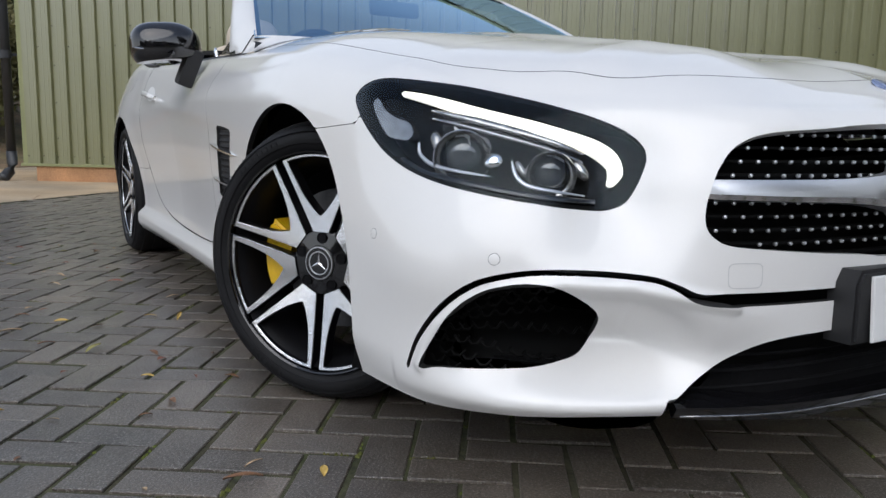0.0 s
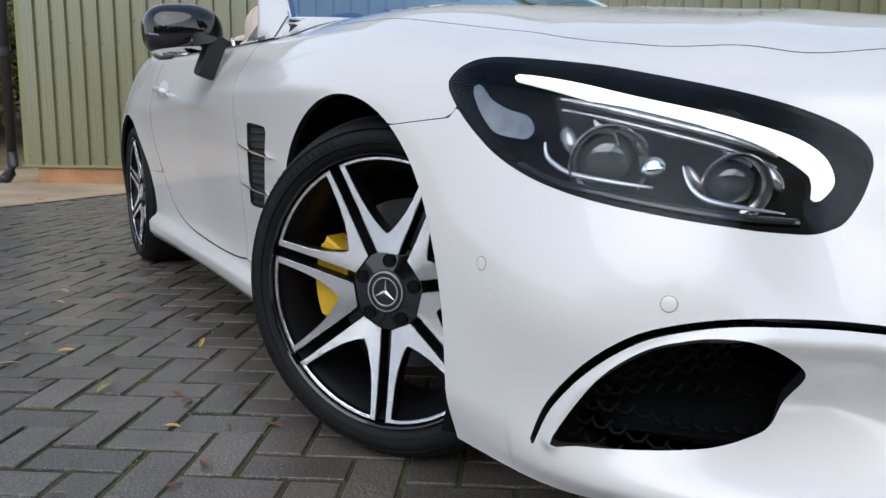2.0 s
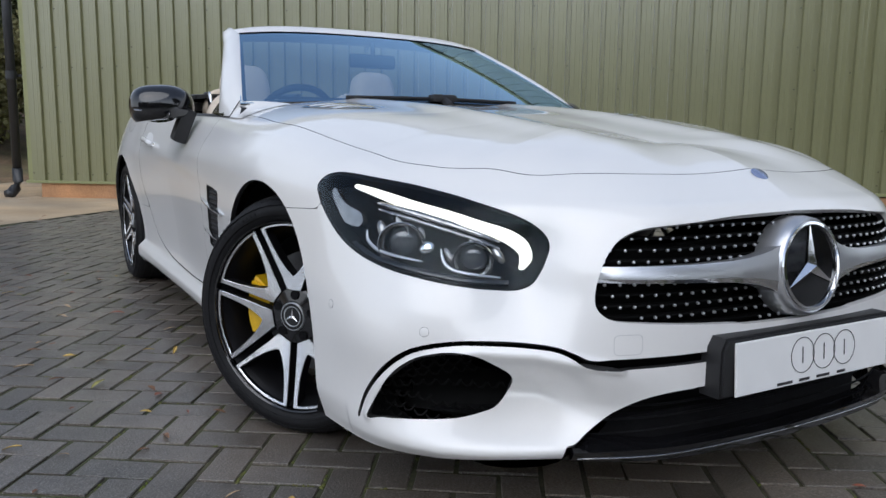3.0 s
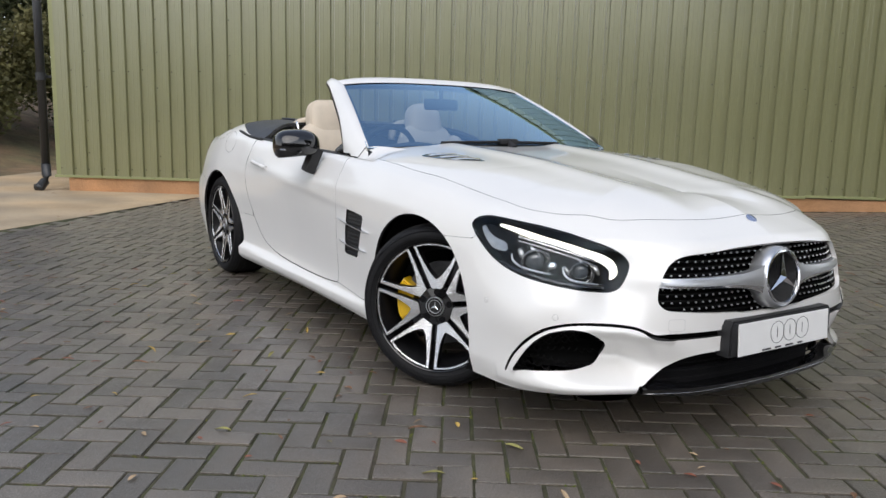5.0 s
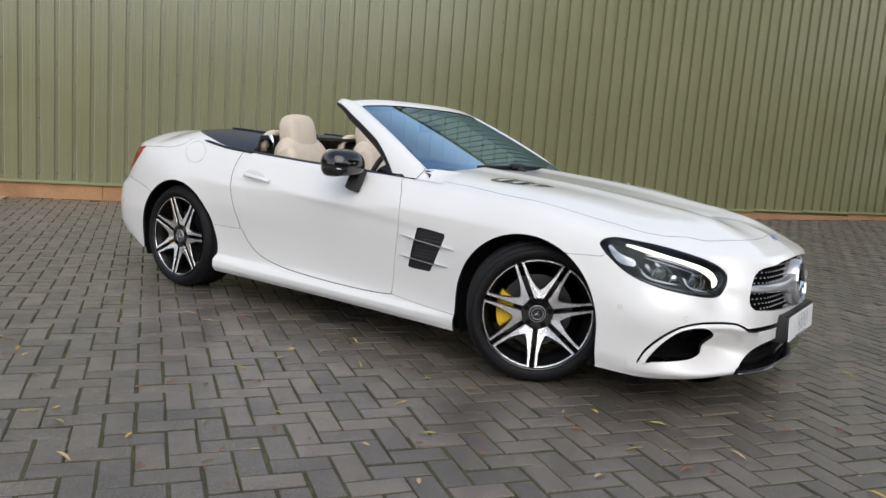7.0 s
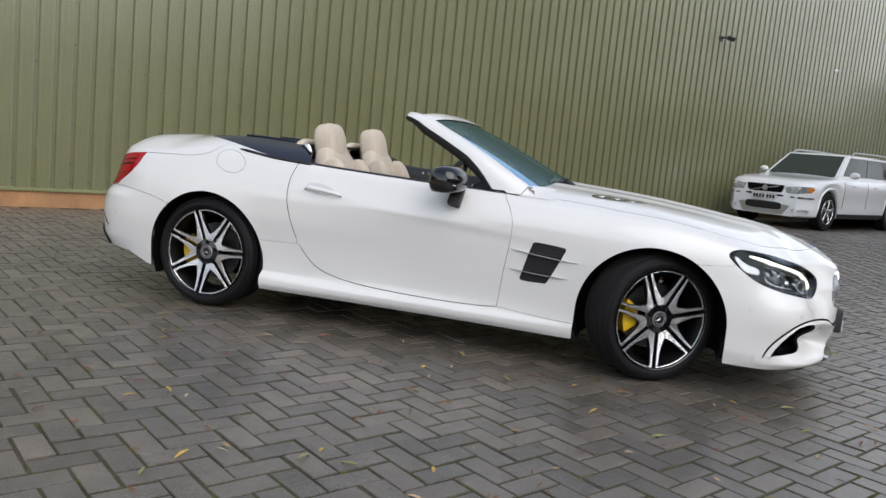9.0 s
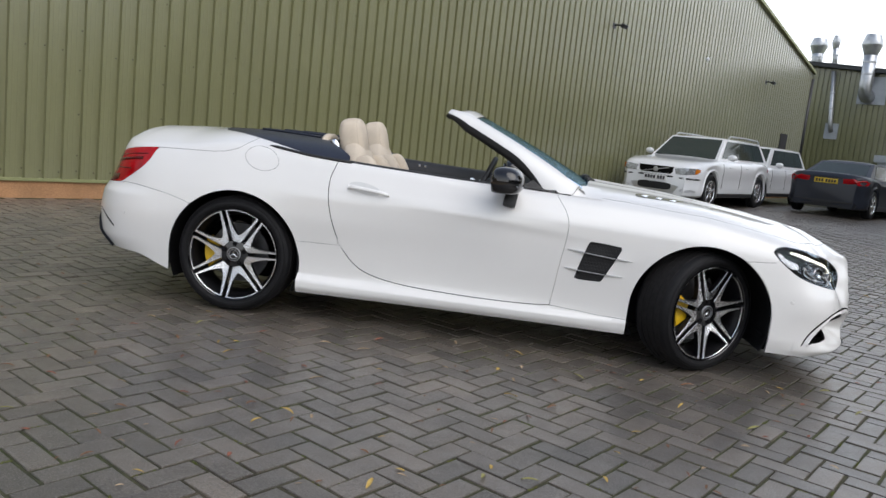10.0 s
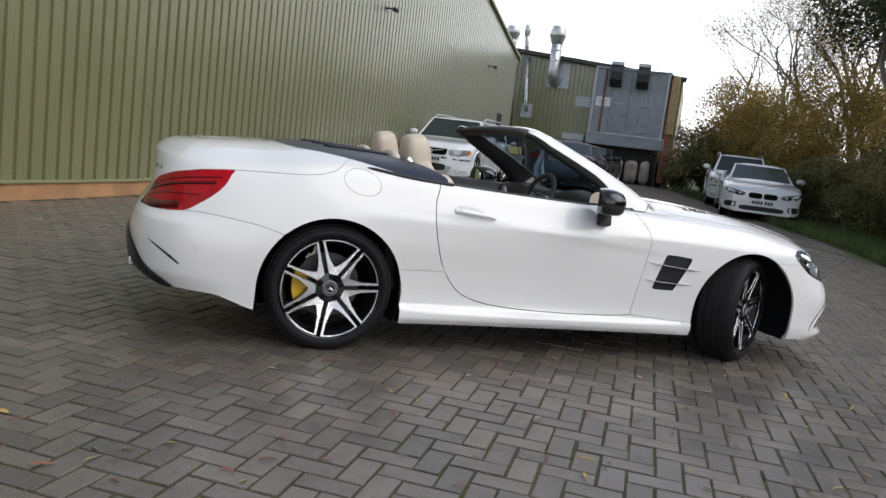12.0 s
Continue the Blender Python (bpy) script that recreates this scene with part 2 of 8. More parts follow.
# ---- body surface of the roadster: plan curve, upright profiles and top crown ----
def hermite(knots, v):
    """Smooth curve through (position, value) knots with limited slopes."""
    n = len(knots)
    if v <= knots[0][0]:
        return knots[0][1]
    if v >= knots[-1][0]:
        return knots[-1][1]
    i = 0
    while knots[i + 1][0] < v:
        i += 1

    def secant(k):
        return (knots[k + 1][1] - knots[k][1]) / (knots[k + 1][0] - knots[k][0])

    def slope(k):
        if k == 0:
            return secant(0)
        if k == n - 1:
            return secant(n - 2)
        a, b = secant(k - 1), secant(k)
        return 0.0 if a * b <= 0 else 2 * a * b / (a + b)

    h = knots[i + 1][0] - knots[i][0]
    t = (v - knots[i][0]) / h
    return ((2 * t**3 - 3 * t**2 + 1) * knots[i][1] + (t**3 - 2 * t**2 + t) * h * slope(i)
            + (-2 * t**3 + 3 * t**2) * knots[i + 1][1] + (t**3 - t**2) * h * slope(i + 1))


def catmull(points, n, closed=False):
    """Points of a Catmull-Rom curve through the given ones, n to each span."""
    m, out = len(points), []
    for i in range(m if closed else m - 1):
        p = [points[(i + k) % m] if closed else points[min(max(i + k, 0), m - 1)] for k in (-1, 0, 1, 2)]
        for j in range(n):
            t = j / n
            out.append(tuple(0.5 * (2 * b + (c - a) * t + (2 * a - 5 * b + 4 * c - d) * t * t + (3 * b - a - 3 * c + d) * t**3) for a, b, c, d in zip(*p)))
    if not closed:
        out.append(tuple(points[-1]))
    return out


PLAN = catmull([(-3.60, 0), (-3.585, 0.32), (-3.52, 0.60), (-3.40, 0.775), (-3.22, 0.872), (-2.95, 0.922), (-2.585, 0.938), (-2.2, 0.926), (-1.7, 0.912),
                (-1.2, 0.908), (-0.7, 0.916), (-0.3, 0.93), (0.05, 0.935), (0.32, 0.925), (0.5, 0.908), (0.65, 0.872), (0.772, 0.798), (0.872, 0.693),
                (0.957, 0.550), (1.010, 0.384), (1.030, 0.2), (1.036, 0)], 12)
PLAN_S = [0.0]
for _a, _b in zip(PLAN, PLAN[1:]):
    PLAN_S.append(PLAN_S[-1] + math.hypot(_b[0] - _a[0], _b[1] - _a[1]))
S_END = PLAN_S[-1]


def plan_at(s):
    s = min(max(s, 0.0), S_END)
    return float(np.interp(s, PLAN_S, [p[0] for p in PLAN])), float(np.interp(s, PLAN_S, [p[1] for p in PLAN]))


def s_of_x(x):
    """The arc length at which the flank passes x."""
    return float(np.interp(x, [p[0] for p in PLAN], PLAN_S))


def s_of_y(y, front=True):
    """The arc length at which the front (or rear) end passes the half width y."""
    k = 13 * 12 if front else 6 * 12
    part = list(zip(PLAN, PLAN_S))[k:] if front else list(zip(PLAN, PLAN_S))[:k]
    part = sorted((p[1], s) for p, s in part)
    return float(np.interp(y, [a for a, _ in part], [b for _, b in part]))


# upright profiles: height and inset from the plan curve, at stations round the car
PROFILES = [
    (0.0, [(0.28, 0.09), (0.36, 0.0), (0.5, -0.012), (0.62, 0.015), (0.75, 0.095), (0.86, 0.09), (0.93, 0.085), (0.95, 0.10)]),
    (s_of_y(0.6, False), [(0.28, 0.05), (0.36, -0.020), (0.5, -0.032), (0.60, -0.018), (0.66, 0.020), (0.75, 0.06), (0.86, 0.095), (0.92, 0.125), (0.94, 0.155)]),
    (s_of_x(-3.36), [(0.26, 0.03), (0.36, -0.012), (0.5, -0.022), (0.60, -0.01), (0.66, 0.025), (0.75, 0.05), (0.86, 0.09), (0.91, 0.125), (0.925, 0.15)]),
    (s_of_x(-3.05), [(0.2, 0.03), (0.35, 0.012), (0.5, 0.0), (0.62, 0.01), (0.75, 0.035), (0.87, 0.08), (0.915, 0.115), (0.93, 0.145)]),
    (s_of_x(-2.585), [(0.2, 0.02), (0.45, 0.012), (0.60, 0.0), (0.70, 0.008), (0.78, 0.028), (0.86, 0.056), (0.93, 0.085), (0.972, 0.115), (0.983, 0.135)]),
    (s_of_x(-2.15), [(0.165, 0.035), (0.2, 0.012), (0.235, 0.012), (0.275, 0.05), (0.45, 0.035), (0.62, 0.010), (0.71, 0.008), (0.78, 0.024), (0.85, 0.046), (0.925, 0.075), (0.94, 0.092)]),
    (s_of_x(-1.4), [(0.165, 0.03), (0.195, 0.005), (0.228, 0.0), (0.25, 0.035), (0.30, 0.048), (0.45, 0.036), (0.62, 0.012), (0.715, 0.002), (0.745, 0.012), (0.79, 0.032), (0.84, 0.050), (0.89, 0.070), (0.905, 0.086)]),
    (s_of_x(-0.75), [(0.165, 0.03), (0.195, 0.008), (0.228, 0.004), (0.25, 0.03), (0.30, 0.034), (0.45, 0.020), (0.62, 0.004), (0.735, 0.0), (0.775, 0.012), (0.83, 0.052), (0.872, 0.09), (0.885, 0.115)]),
    (s_of_x(0.0), [(0.165, 0.03), (0.45, 0.012), (0.6, 0.0), (0.7, 0.004), (0.77, 0.028), (0.825, 0.07), (0.845, 0.105)]),
    (s_of_x(0.42), [(0.165, 0.03), (0.25, 0.008), (0.46, 0.002), (0.6, 0.014), (0.69, 0.03), (0.74, 0.053), (0.775, 0.10), (0.785, 0.13)]),
    (s_of_x(0.78), [(0.15, 0.03), (0.195, 0.0), (0.36, 0.0), (0.47, 0.006), (0.56, 0.035), (0.62, 0.07), (0.685, 0.12), (0.716, 0.160)]),
    (s_of_y(0.56), [(0.17, 0.03), (0.215, 0.0), (0.36, 0.0), (0.47, 0.005), (0.56, 0.020), (0.62, 0.045), (0.685, 0.09), (0.712, 0.128)]),
    (s_of_y(0.36), [(0.13, 0.02), (0.2, 0.0), (0.36, 0.0), (0.45, 0.0), (0.58, 0.010), (0.66, 0.03), (0.69, 0.055), (0.705, 0.085)]),
    (S_END, [(0.13, 0.02), (0.2, 0.0), (0.36, 0.0), (0.44, 0.0), (0.56, 0.010), (0.66, 0.022), (0.695, 0.045), (0.715, 0.075)]),
]
Z_LOW = [(0.0, 0.30), (s_of_x(-3.2), 0.27), (s_of_x(-2.95), 0.20), (s_of_x(-2.2), 0.165), (s_of_x(0.42), 0.165), (4.88, 0.160), (5.07, 0.172), (5.25, 0.185), (5.32, 0.186), (5.42, 0.178), (S_END, 0.168)]
Z_TOP = [(s, p[-1][0]) for s, p in PROFILES]
CREST = [(-3.55, 0.955), (-3.27, 1.003), (-2.95, 1.04), (-2.6, 1.058), (-2.2, 1.045), (-0.8, 0.965), (-0.5, 0.945), (0.0, 0.905), (0.4, 0.845), (0.6, 0.812), (1.0, 0.74)]


@functools.lru_cache(maxsize=None)
def station(s):
    """All that depends on the arc length alone."""
    k = 0
    while k < len(PROFILES) - 2 and s > PROFILES[k + 1][0]:
        k += 1
    (sa, pa), (sb, pb) = PROFILES[k], PROFILES[k + 1]
    t = min(max((s - sa) / (sb - sa), 0.0), 1.0)
    t = 0.5 * t + 0.5 * t * t * (3 - 2 * t)
    (x0, y0), (x1, y1) = plan_at(s - 0.01), plan_at(s + 0.01)
    h = math.hypot(x1 - x0, y1 - y0)
    if s >= S_END - 0.011:
        nx, ny = 1.0, 0.0
    elif s <= 0.011:
        nx, ny = -1.0, 0.0
    else:
        nx, ny = -(y1 - y0) / h, (x1 - x0) / h
    return pa, pb, t, hermite(Z_LOW, s), hermite(Z_TOP, s), nx, ny, plan_at(s)


@functools.lru_cache(maxsize=None)
def shoulder(s):
    """The top edge of the flank, and how the crown rises from it."""
    zt = station(s)[4]
    x, y, _ = flank(s, zt)
    xc = x
    if x > 0.1:
        xc = 0.1 + (x - 0.1) * 0.55
    elif x < -2.75:
        xc = -2.75 + (x + 2.75) * 0.6
    zc = hermite(CREST, xc)
    run = math.hypot(x - xc, y)
    slope = min(0.012 / max(inset_at(s, zt) - inset_at(s, zt - 0.012), 1e-4), 1.2)
    return zt, x, y, xc, zc, min(max(slope * run / max(zc - zt, 0.01), 1.6), 7.0)


def inset_at(s, z):
    pa, pb, t, _, zt, _, _, _ = station(s)
    za, zb = pa[-1][0], pb[-1][0]
    # profiles are matched by their height under the top edge
    fa = z if z < 0.3 else 0.3 + (z - 0.3) * (za - 0.3) / (zt - 0.3)
    fb = z if z < 0.3 else 0.3 + (z - 0.3) * (zb - 0.3) / (zt - 0.3)
    return hermite(pa, fa) * (1 - t) + hermite(pb, fb) * t


RIDGE = [(4.90, 0.236), (4.915, 0.272), (4.945, 0.315), (5.0, 0.360), (5.06, 0.388), (5.16, 0.407), (5.27, 0.405), (5.36, 0.386), (5.44, 0.372)]


def step(v, a, b):
    """Smooth rise from 0 at a to 1 at b."""
    t = min(max((v - a) / (b - a), 0.0), 1.0)
    return t * t * (3 - 2 * t)


CREASE_S, CREASE_Z = [2.18, 2.55, 2.90, 3.24, 3.53, 3.95], [0.791, 0.768, 0.734, 0.708, 0.685, 0.655]
RIDGE_S, RIDGE_Z = [a for a, _ in RIDGE], [b for _, b in RIDGE]


def relief(s, z):
    """Sculpting of the flank and nose: a crease along the door, flat lamps set back from a fuller bumper, a raised rim over the air intake and a deep scoop inside it."""
    if s < 4.55:
        # soft crease that falls along the door
        d = z - float(np.interp(s, CREASE_S, CREASE_Z))
        return 0.0065 * step(s, 1.95, 2.45) * (1 - step(s, 3.35, 3.95)) * math.exp(-((d / (0.10 if d > 0 else 0.030)) ** 2))
    r = -0.060 * math.exp(-(((s - 5.24) / 0.11) ** 2)) * step(z, 0.37, 0.54) * (1 - 0.55 * step(z, 0.60, 0.70))
    r += 0.020 * math.exp(-(((s - 4.96) / 0.17) ** 2)) * math.exp(-(((z - 0.42) / 0.09) ** 2))
    if s < 4.82 or z > 0.46:
        return r
    near = 1.0
    for (a, b), (c, d) in zip(RIDGE, RIDGE[1:]):
        t = min(max(((s - a) * (c - a) + (z - b) * (d - b)) / ((c - a) ** 2 + (d - b) ** 2), 0.0), 1.0)
        near = min(near, math.hypot(s - a - t * (c - a), z - b - t * (d - b)))
    r += 0.008 * math.exp(-((near / 0.012) ** 2))
    rim = float(np.interp(s, RIDGE_S, RIDGE_Z))
    r -= 0.105 * step(s, 4.90, 5.22) * (1 - 0.75 * step(s, 5.28, 5.42)) * (1 - step(s, 5.40, 5.62)) * step(rim - z, 0.006, 0.115) * step(z, 0.19, 0.30)
    r += 0.012 * math.exp(-(((s - 5.12) / 0.22) ** 2) - ((z - 0.205) / 0.03) ** 2)
    return r


def flank(s, z, out=0.0):
    """A point on the right side, the front or the rear; the half width counts positive here."""
    nx, ny, (x, y) = station(s)[5:]
    d = out - inset_at(s, z) + relief(s, z)
    return x + nx * d, max(y + ny * d, 0.0), z


def crown(s, t):
    """A point on the top, from the shoulder (t = 0) to the middle line (t = 1)."""
    zt, x, y, xc, zc, p = shoulder(s)
    px, py = x + (xc - x) * t, y * (1 - t)
    z = zt + (zc - zt) * (1 - (1 - t) ** p)
    if px > -0.75:
        # two raised ridges along the bonnet, fading towards the nose
        fade = min(max((0.95 - px) / 0.5, 0.0), 1.0)
        z += 0.014 * fade * math.exp(-(((py - (0.30 - 0.06 * px)) / 0.085) ** 2))
    return px, py, z


def body(s, b):
    """b from 0 (lower edge) to 1 (shoulder) on the flank, and on to 2 (middle line) over the top."""
    if b <= 1:
        zl, zt = station(s)[3:5]
        return flank(s, zl + (zt - zl) * b)
    return crown(s, b - 1)


# ---- panels cut out of the body surface ----
def inside(poly, q):
    """Which of the points q lie in the polygon."""
    p = np.asarray(poly, float)
    x, y = q[:, 0], q[:, 1]
    hit = np.zeros(len(q), bool)
    for (xa, ya), (xb, yb) in zip(p, np.roll(p, -1, 0)):
        cross = (ya > y) != (yb > y)
        if ya != yb:
            hit ^= cross & (x < (xb - xa) * (y - ya) / (yb - ya) + xa)
    return hit


def grown(poly, d):
    """The polygon with its edge moved outwards by d."""
    p = np.asarray(poly, float)
    e = np.roll(p, -1, 0) - np.roll(p, 1, 0)
    n = np.stack([e[:, 1], -e[:, 0]], 1) / (np.linalg.norm(e, axis=1)[:, None] + 1e-9)
    area = 0.5 * np.sum(p[:, 0] * np.roll(p[:, 1], -1) - np.roll(p[:, 0], -1) * p[:, 1])
    return p + n * d * (1 if area > 0 else -1)


class Sheet:
    """A grid on the body surface, from which outlines are cut; b runs as in body()."""

    def __init__(self, s0, s1, b0, b1, step=0.013, high=None):
        ns = max(int((s1 - s0) / step), 4)
        tall = 0.75 * (min(b1, 1) - min(b0, 1)) + 0.8 * (max(b1, 1) - max(b0, 1))
        nb = max(int(tall / step), 4) if high is None else high
        if b0 < 1 < b1:
            n1 = max(int(0.75 * (1 - b0) / step), 4)
            bs = np.concatenate([np.linspace(b0, 1, n1), 1 + (b1 - 1) * np.linspace(0, 1, max(nb - n1, 4))[1:] ** 1.25])
        else:
            bs = np.linspace(b0, b1, nb)
        self.s, self.b = np.meshgrid(np.linspace(s0, s1, ns), bs, indexing="ij")
        self.shape = self.s.shape
        self.s, self.b = self.s.ravel(), self.b.ravel()
        ids = np.arange(len(self.s)).reshape(self.shape)
        self.quads = np.stack([ids[:-1, :-1], ids[1:, :-1], ids[1:, 1:], ids[:-1, 1:]], -1).reshape(-1, 4)
        self.edges = np.concatenate([np.stack([ids[:-1], ids[1:]], -1).reshape(-1, 2), np.stack([ids[:, :-1], ids[:, 1:]], -1).reshape(-1, 2)])
        self.fixed = np.zeros(len(self.s), bool)
        self.place()

    def place(self):
        self.p = np.array([body(s, b) for s, b in zip(self.s, self.b)])

    def flat(self, how, idx=None):
        s, b, p = (self.s, self.b, self.p) if idx is None else (self.s[idx], self.b[idx], self.p[idx])
        if how == "sz":
            return np.stack([s, np.where(b <= 1, p[:, 2], [station(v)[4] for v in s] + (b - 1))], 1)
        if how == "xz":
            return np.stack([p[:, 0], np.where(b <= 1, p[:, 2], p[:, 2] + (b - 1))], 1)
        return p[:, :2].copy()

    def cut(self, how, poly, keep):
        q = self.flat(how)
        lo, hi = np.min(poly, 0) - 0.05, np.max(poly, 0) + 0.05
        near = ((q > lo) & (q < hi)).all(1)
        inn = np.zeros(len(q), bool)
        inn[near] = inside(poly, q[near])
        e = self.edges[inn[self.edges[:, 0]] != inn[self.edges[:, 1]]]
        if len(e):
            a, c = np.zeros(len(e)), np.ones(len(e))
            qa, qb, ia = q[e[:, 0]], q[e[:, 1]], inn[e[:, 0]]
            for _ in range(12):
                m = 0.5 * (a + c)
                same = inside(poly, qa + (qb - qa) * m[:, None]) == ia
                a, c = np.where(same, m, a), np.where(same, c, m)
            f = 0.5 * (a + c)
            best = {}
            for (i, j), t in zip(e, f):
                k, o, d = (i, j, t) if t <= 0.5 else (j, i, 1 - t)
                if self.fixed[k] and not self.fixed[o]:
                    k, o, d = o, k, 1 - d
                if k not in best or d < best[k][0]:
                    best[k] = (d, o)
            s2, b2 = self.s.copy(), self.b.copy()
            for k, (d, o) in best.items():
                s2[k], b2[k] = self.s[k] + (self.s[o] - self.s[k]) * d, self.b[k] + (self.b[o] - self.b[k]) * d
            self.s, self.b = s2, b2
            moved = np.array(sorted(best), int)
        else:
            moved = np.zeros(0, int)
        on_edge = np.zeros(len(self.s), bool)
        on_edge[moved] = True
        self.fixed[moved] = True
        for k in moved:
            self.p[k] = body(self.s[k], self.b[k])
        q = self.flat(how)
        kept = []
        wanted = inn == keep
        for face in self.quads:
            ring_ = list(dict.fromkeys(int(k) for k in face))
            good = [k for k in ring_ if on_edge[k] or wanted[k]]
            if not any(wanted[k] and not on_edge[k] for k in ring_):
                # all corners on the edge or beyond it: the middle decides
                if len(good) < len(ring_) or inside(poly, q[ring_].mean(0)[None])[0] != keep:
                    continue
            if len(good) >= 3:
                kept.append((good + [good[-1]])[:4])
        self.quads = np.array(kept, int).reshape(-1, 4)
        return self

    def normals(self, idx):
        d = 0.004
        out = []
        for i in idx:
            s, b = self.s[i], self.b[i]
            u = np.subtract(body(min(s + d, S_END), b), body(max(s - d, 0), b))
            b_hi = min(b + d * 1.5, 2.0)
            v = np.subtract(body(s, b_hi), body(s, max(b - d * 1.5, 0)))
            n = np.cross(v, u)
            if self.p[i][1] < 1e-4:
                n[1] = 0
            out.append(n / (np.linalg.norm(n) + 1e-12))
        return np.array(out)

    def make(self, name, materials, parent, side=-1, lip=0.014, out=0.0, label="", both=False, dark=None):
        """One part on one side of the car (-1: right), or over both; lip: depth of the turned-in edge, of the second material."""
        used = np.unique(self.quads)
        index = {k: n for n, k in enumerate(used)}
        p, nrm = self.p[used], self.normals(used)
        p = p + nrm * out
        faces = [[index[k] for k in f] for f in self.quads]
        # drop doubled corners
        faces = [g for g in (list(dict.fromkeys(f)) for f in faces) if len(g) >= 3]
        count = {}
        for f in faces:
            for a, b in zip(f, f[1:] + f[:1]):
                count[(a, b)] = 1
        rim = [(a, b) for (a, b) in count if (b, a) not in count and not (p[a][1] < 1e-3 and p[b][1] < 1e-3)]
        verts, polys, slots, loops = [], [], [], []
        sunk = np.zeros(len(used), bool)
        for outline in dark or ():
            sunk |= inside(outline, self.flat("sz", used))
        for sg in ((-1, 1) if both else (side,)):
            base = len(verts)
            flip = np.array([1, sg, 1])
            verts += [tuple(v) for v in p * flip]
            n2 = nrm * flip
            for f in faces:
                g = [base + k for k in (f if sg < 0 else reversed(f))]
                polys.append(g)
                slots.append(0)
                loops += [tuple(n2[k - base]) for k in g]
            if lip:
                inner = {}
                for k in sorted({k for e in rim for k in e}):
                    inner[k] = len(verts)
                    verts.append(tuple((p[k] - nrm[k] * lip) * flip))
                for a, b in rim:
                    g = [base + b, base + a, inner[a], inner[b]]
                    if sg > 0:
                        g.reverse()
                    polys.append(g)
                    slots.append(2 if sunk[a] and sunk[b] else 1)
                    va, vb, vc = (np.array(verts[k]) for k in g[:3])
                    n = np.cross(vb - va, vc - va)
                    n = n / (np.linalg.norm(n) + 1e-12)
                    loops += [tuple(n)] * 4
        ob = mesh_ob(name, verts, polys, materials, parent, label, slots=slots)
        ob.data.normals_split_custom_set(loops)
        return ob


# ---- the white roadster ----
def sx(x):
    return s_of_x(x)


FRONT_AXLE, REAR_AXLE, HUB = 0.04, -2.59, 0.334


def arch(x0, r=0.381):
    """The outline of a wheel opening in (x, z)."""
    top = [(x0 + r * math.cos(a), 0.325 + r * math.sin(a)) for a in np.linspace(0, math.pi, 40)]
    return top + [(x0 - r - 0.004, 0.0), (x0 + r + 0.004, 0.0)]


def band(path, width, n=6):
    """A narrow outline along a path of (s, z); width may be a list."""
    p = catmull(path, n)
    w = np.interp(np.linspace(0, 1, len(p)), np.linspace(0, 1, len(path)), width if isinstance(width, list) else [width] * len(path))
    up, down = [], []
    for i, (a, b) in enumerate(p):
        d = np.subtract(p[min(i + 1, len(p) - 1)], p[max(i - 1, 0)])
        d = d / (np.linalg.norm(d) + 1e-9)
        up.append((a - d[1] * w[i], b + d[0] * w[i]))
        down.append((a + d[1] * w[i], b - d[0] * w[i]))
    return up + down[::-1]


DOOR = catmull([(-0.815, 0.97), (-0.797, 0.885), (-0.752, 0.82), (-0.722, 0.75), (-0.722, 0.66), (-0.745, 0.48), (-0.765, 0.30), (-0.785, 0.274), (-1.0, 0.262),
                (-1.3, 0.263), (-1.6, 0.278), (-1.79, 0.313), (-1.90, 0.375), (-1.99, 0.50), (-2.05, 0.68), (-2.062, 0.82), (-2.04, 0.91), (-2.02, 1.0)], 5) + [(-1.4, 1.3)]
SILL_TOP = [(-0.1, -0.1), (-0.1, 0.238), (-0.5, 0.252), (-0.766, 0.272), (-1.0, 0.40), (-1.7, 0.46), (-2.02, 0.460), (-2.35, 0.455), (-2.35, -0.1)]
HOOD = catmull([(-0.67, 0.85), (-0.63, 0.782), (-0.39, 0.790), (-0.14, 0.811), (0.10, 0.806), (0.28, 0.788), (0.42, 0.765), (0.516, 0.735), (0.580, 0.680), (0.645, 0.608), (0.725, 0.525), (0.80, 0.424),
                (0.850, 0.285), (0.868, 0.12), (0.87, -0.05)], 6) + [(0.87, -0.3), (-0.56, -0.3), (-0.56, 0.0), (-0.585, 0.3), (-0.63, 0.6), (-0.66, 0.8)]
LAMP = catmull([(4.640, 0.712), (4.655, 0.733), (4.690, 0.744), (4.740, 0.744), (4.850, 0.732), (4.918, 0.724), (4.996, 0.713), (5.071, 0.701), (5.140, 0.688), (5.204, 0.673), (5.258, 0.654), (5.291, 0.632),
                (5.301, 0.609), (5.294, 0.585), (5.282, 0.559), (5.264, 0.533), (5.244, 0.523), (5.215, 0.518), (5.150, 0.523), (5.106, 0.529), (5.030, 0.539), (4.930, 0.555), (4.845, 0.576), (4.780, 0.602), (4.735, 0.629), (4.692, 0.660), (4.655, 0.692)], 4, True)
BUMPER = [(sx(0.1), -0.1), (sx(0.1), 0.642), (sx(0.25), 0.648), (sx(0.405), 0.658), (4.70, 0.70), (4.71, 0.80), (4.71, 2.2), (S_END + 0.2, 2.2), (S_END + 0.2, -0.1)]
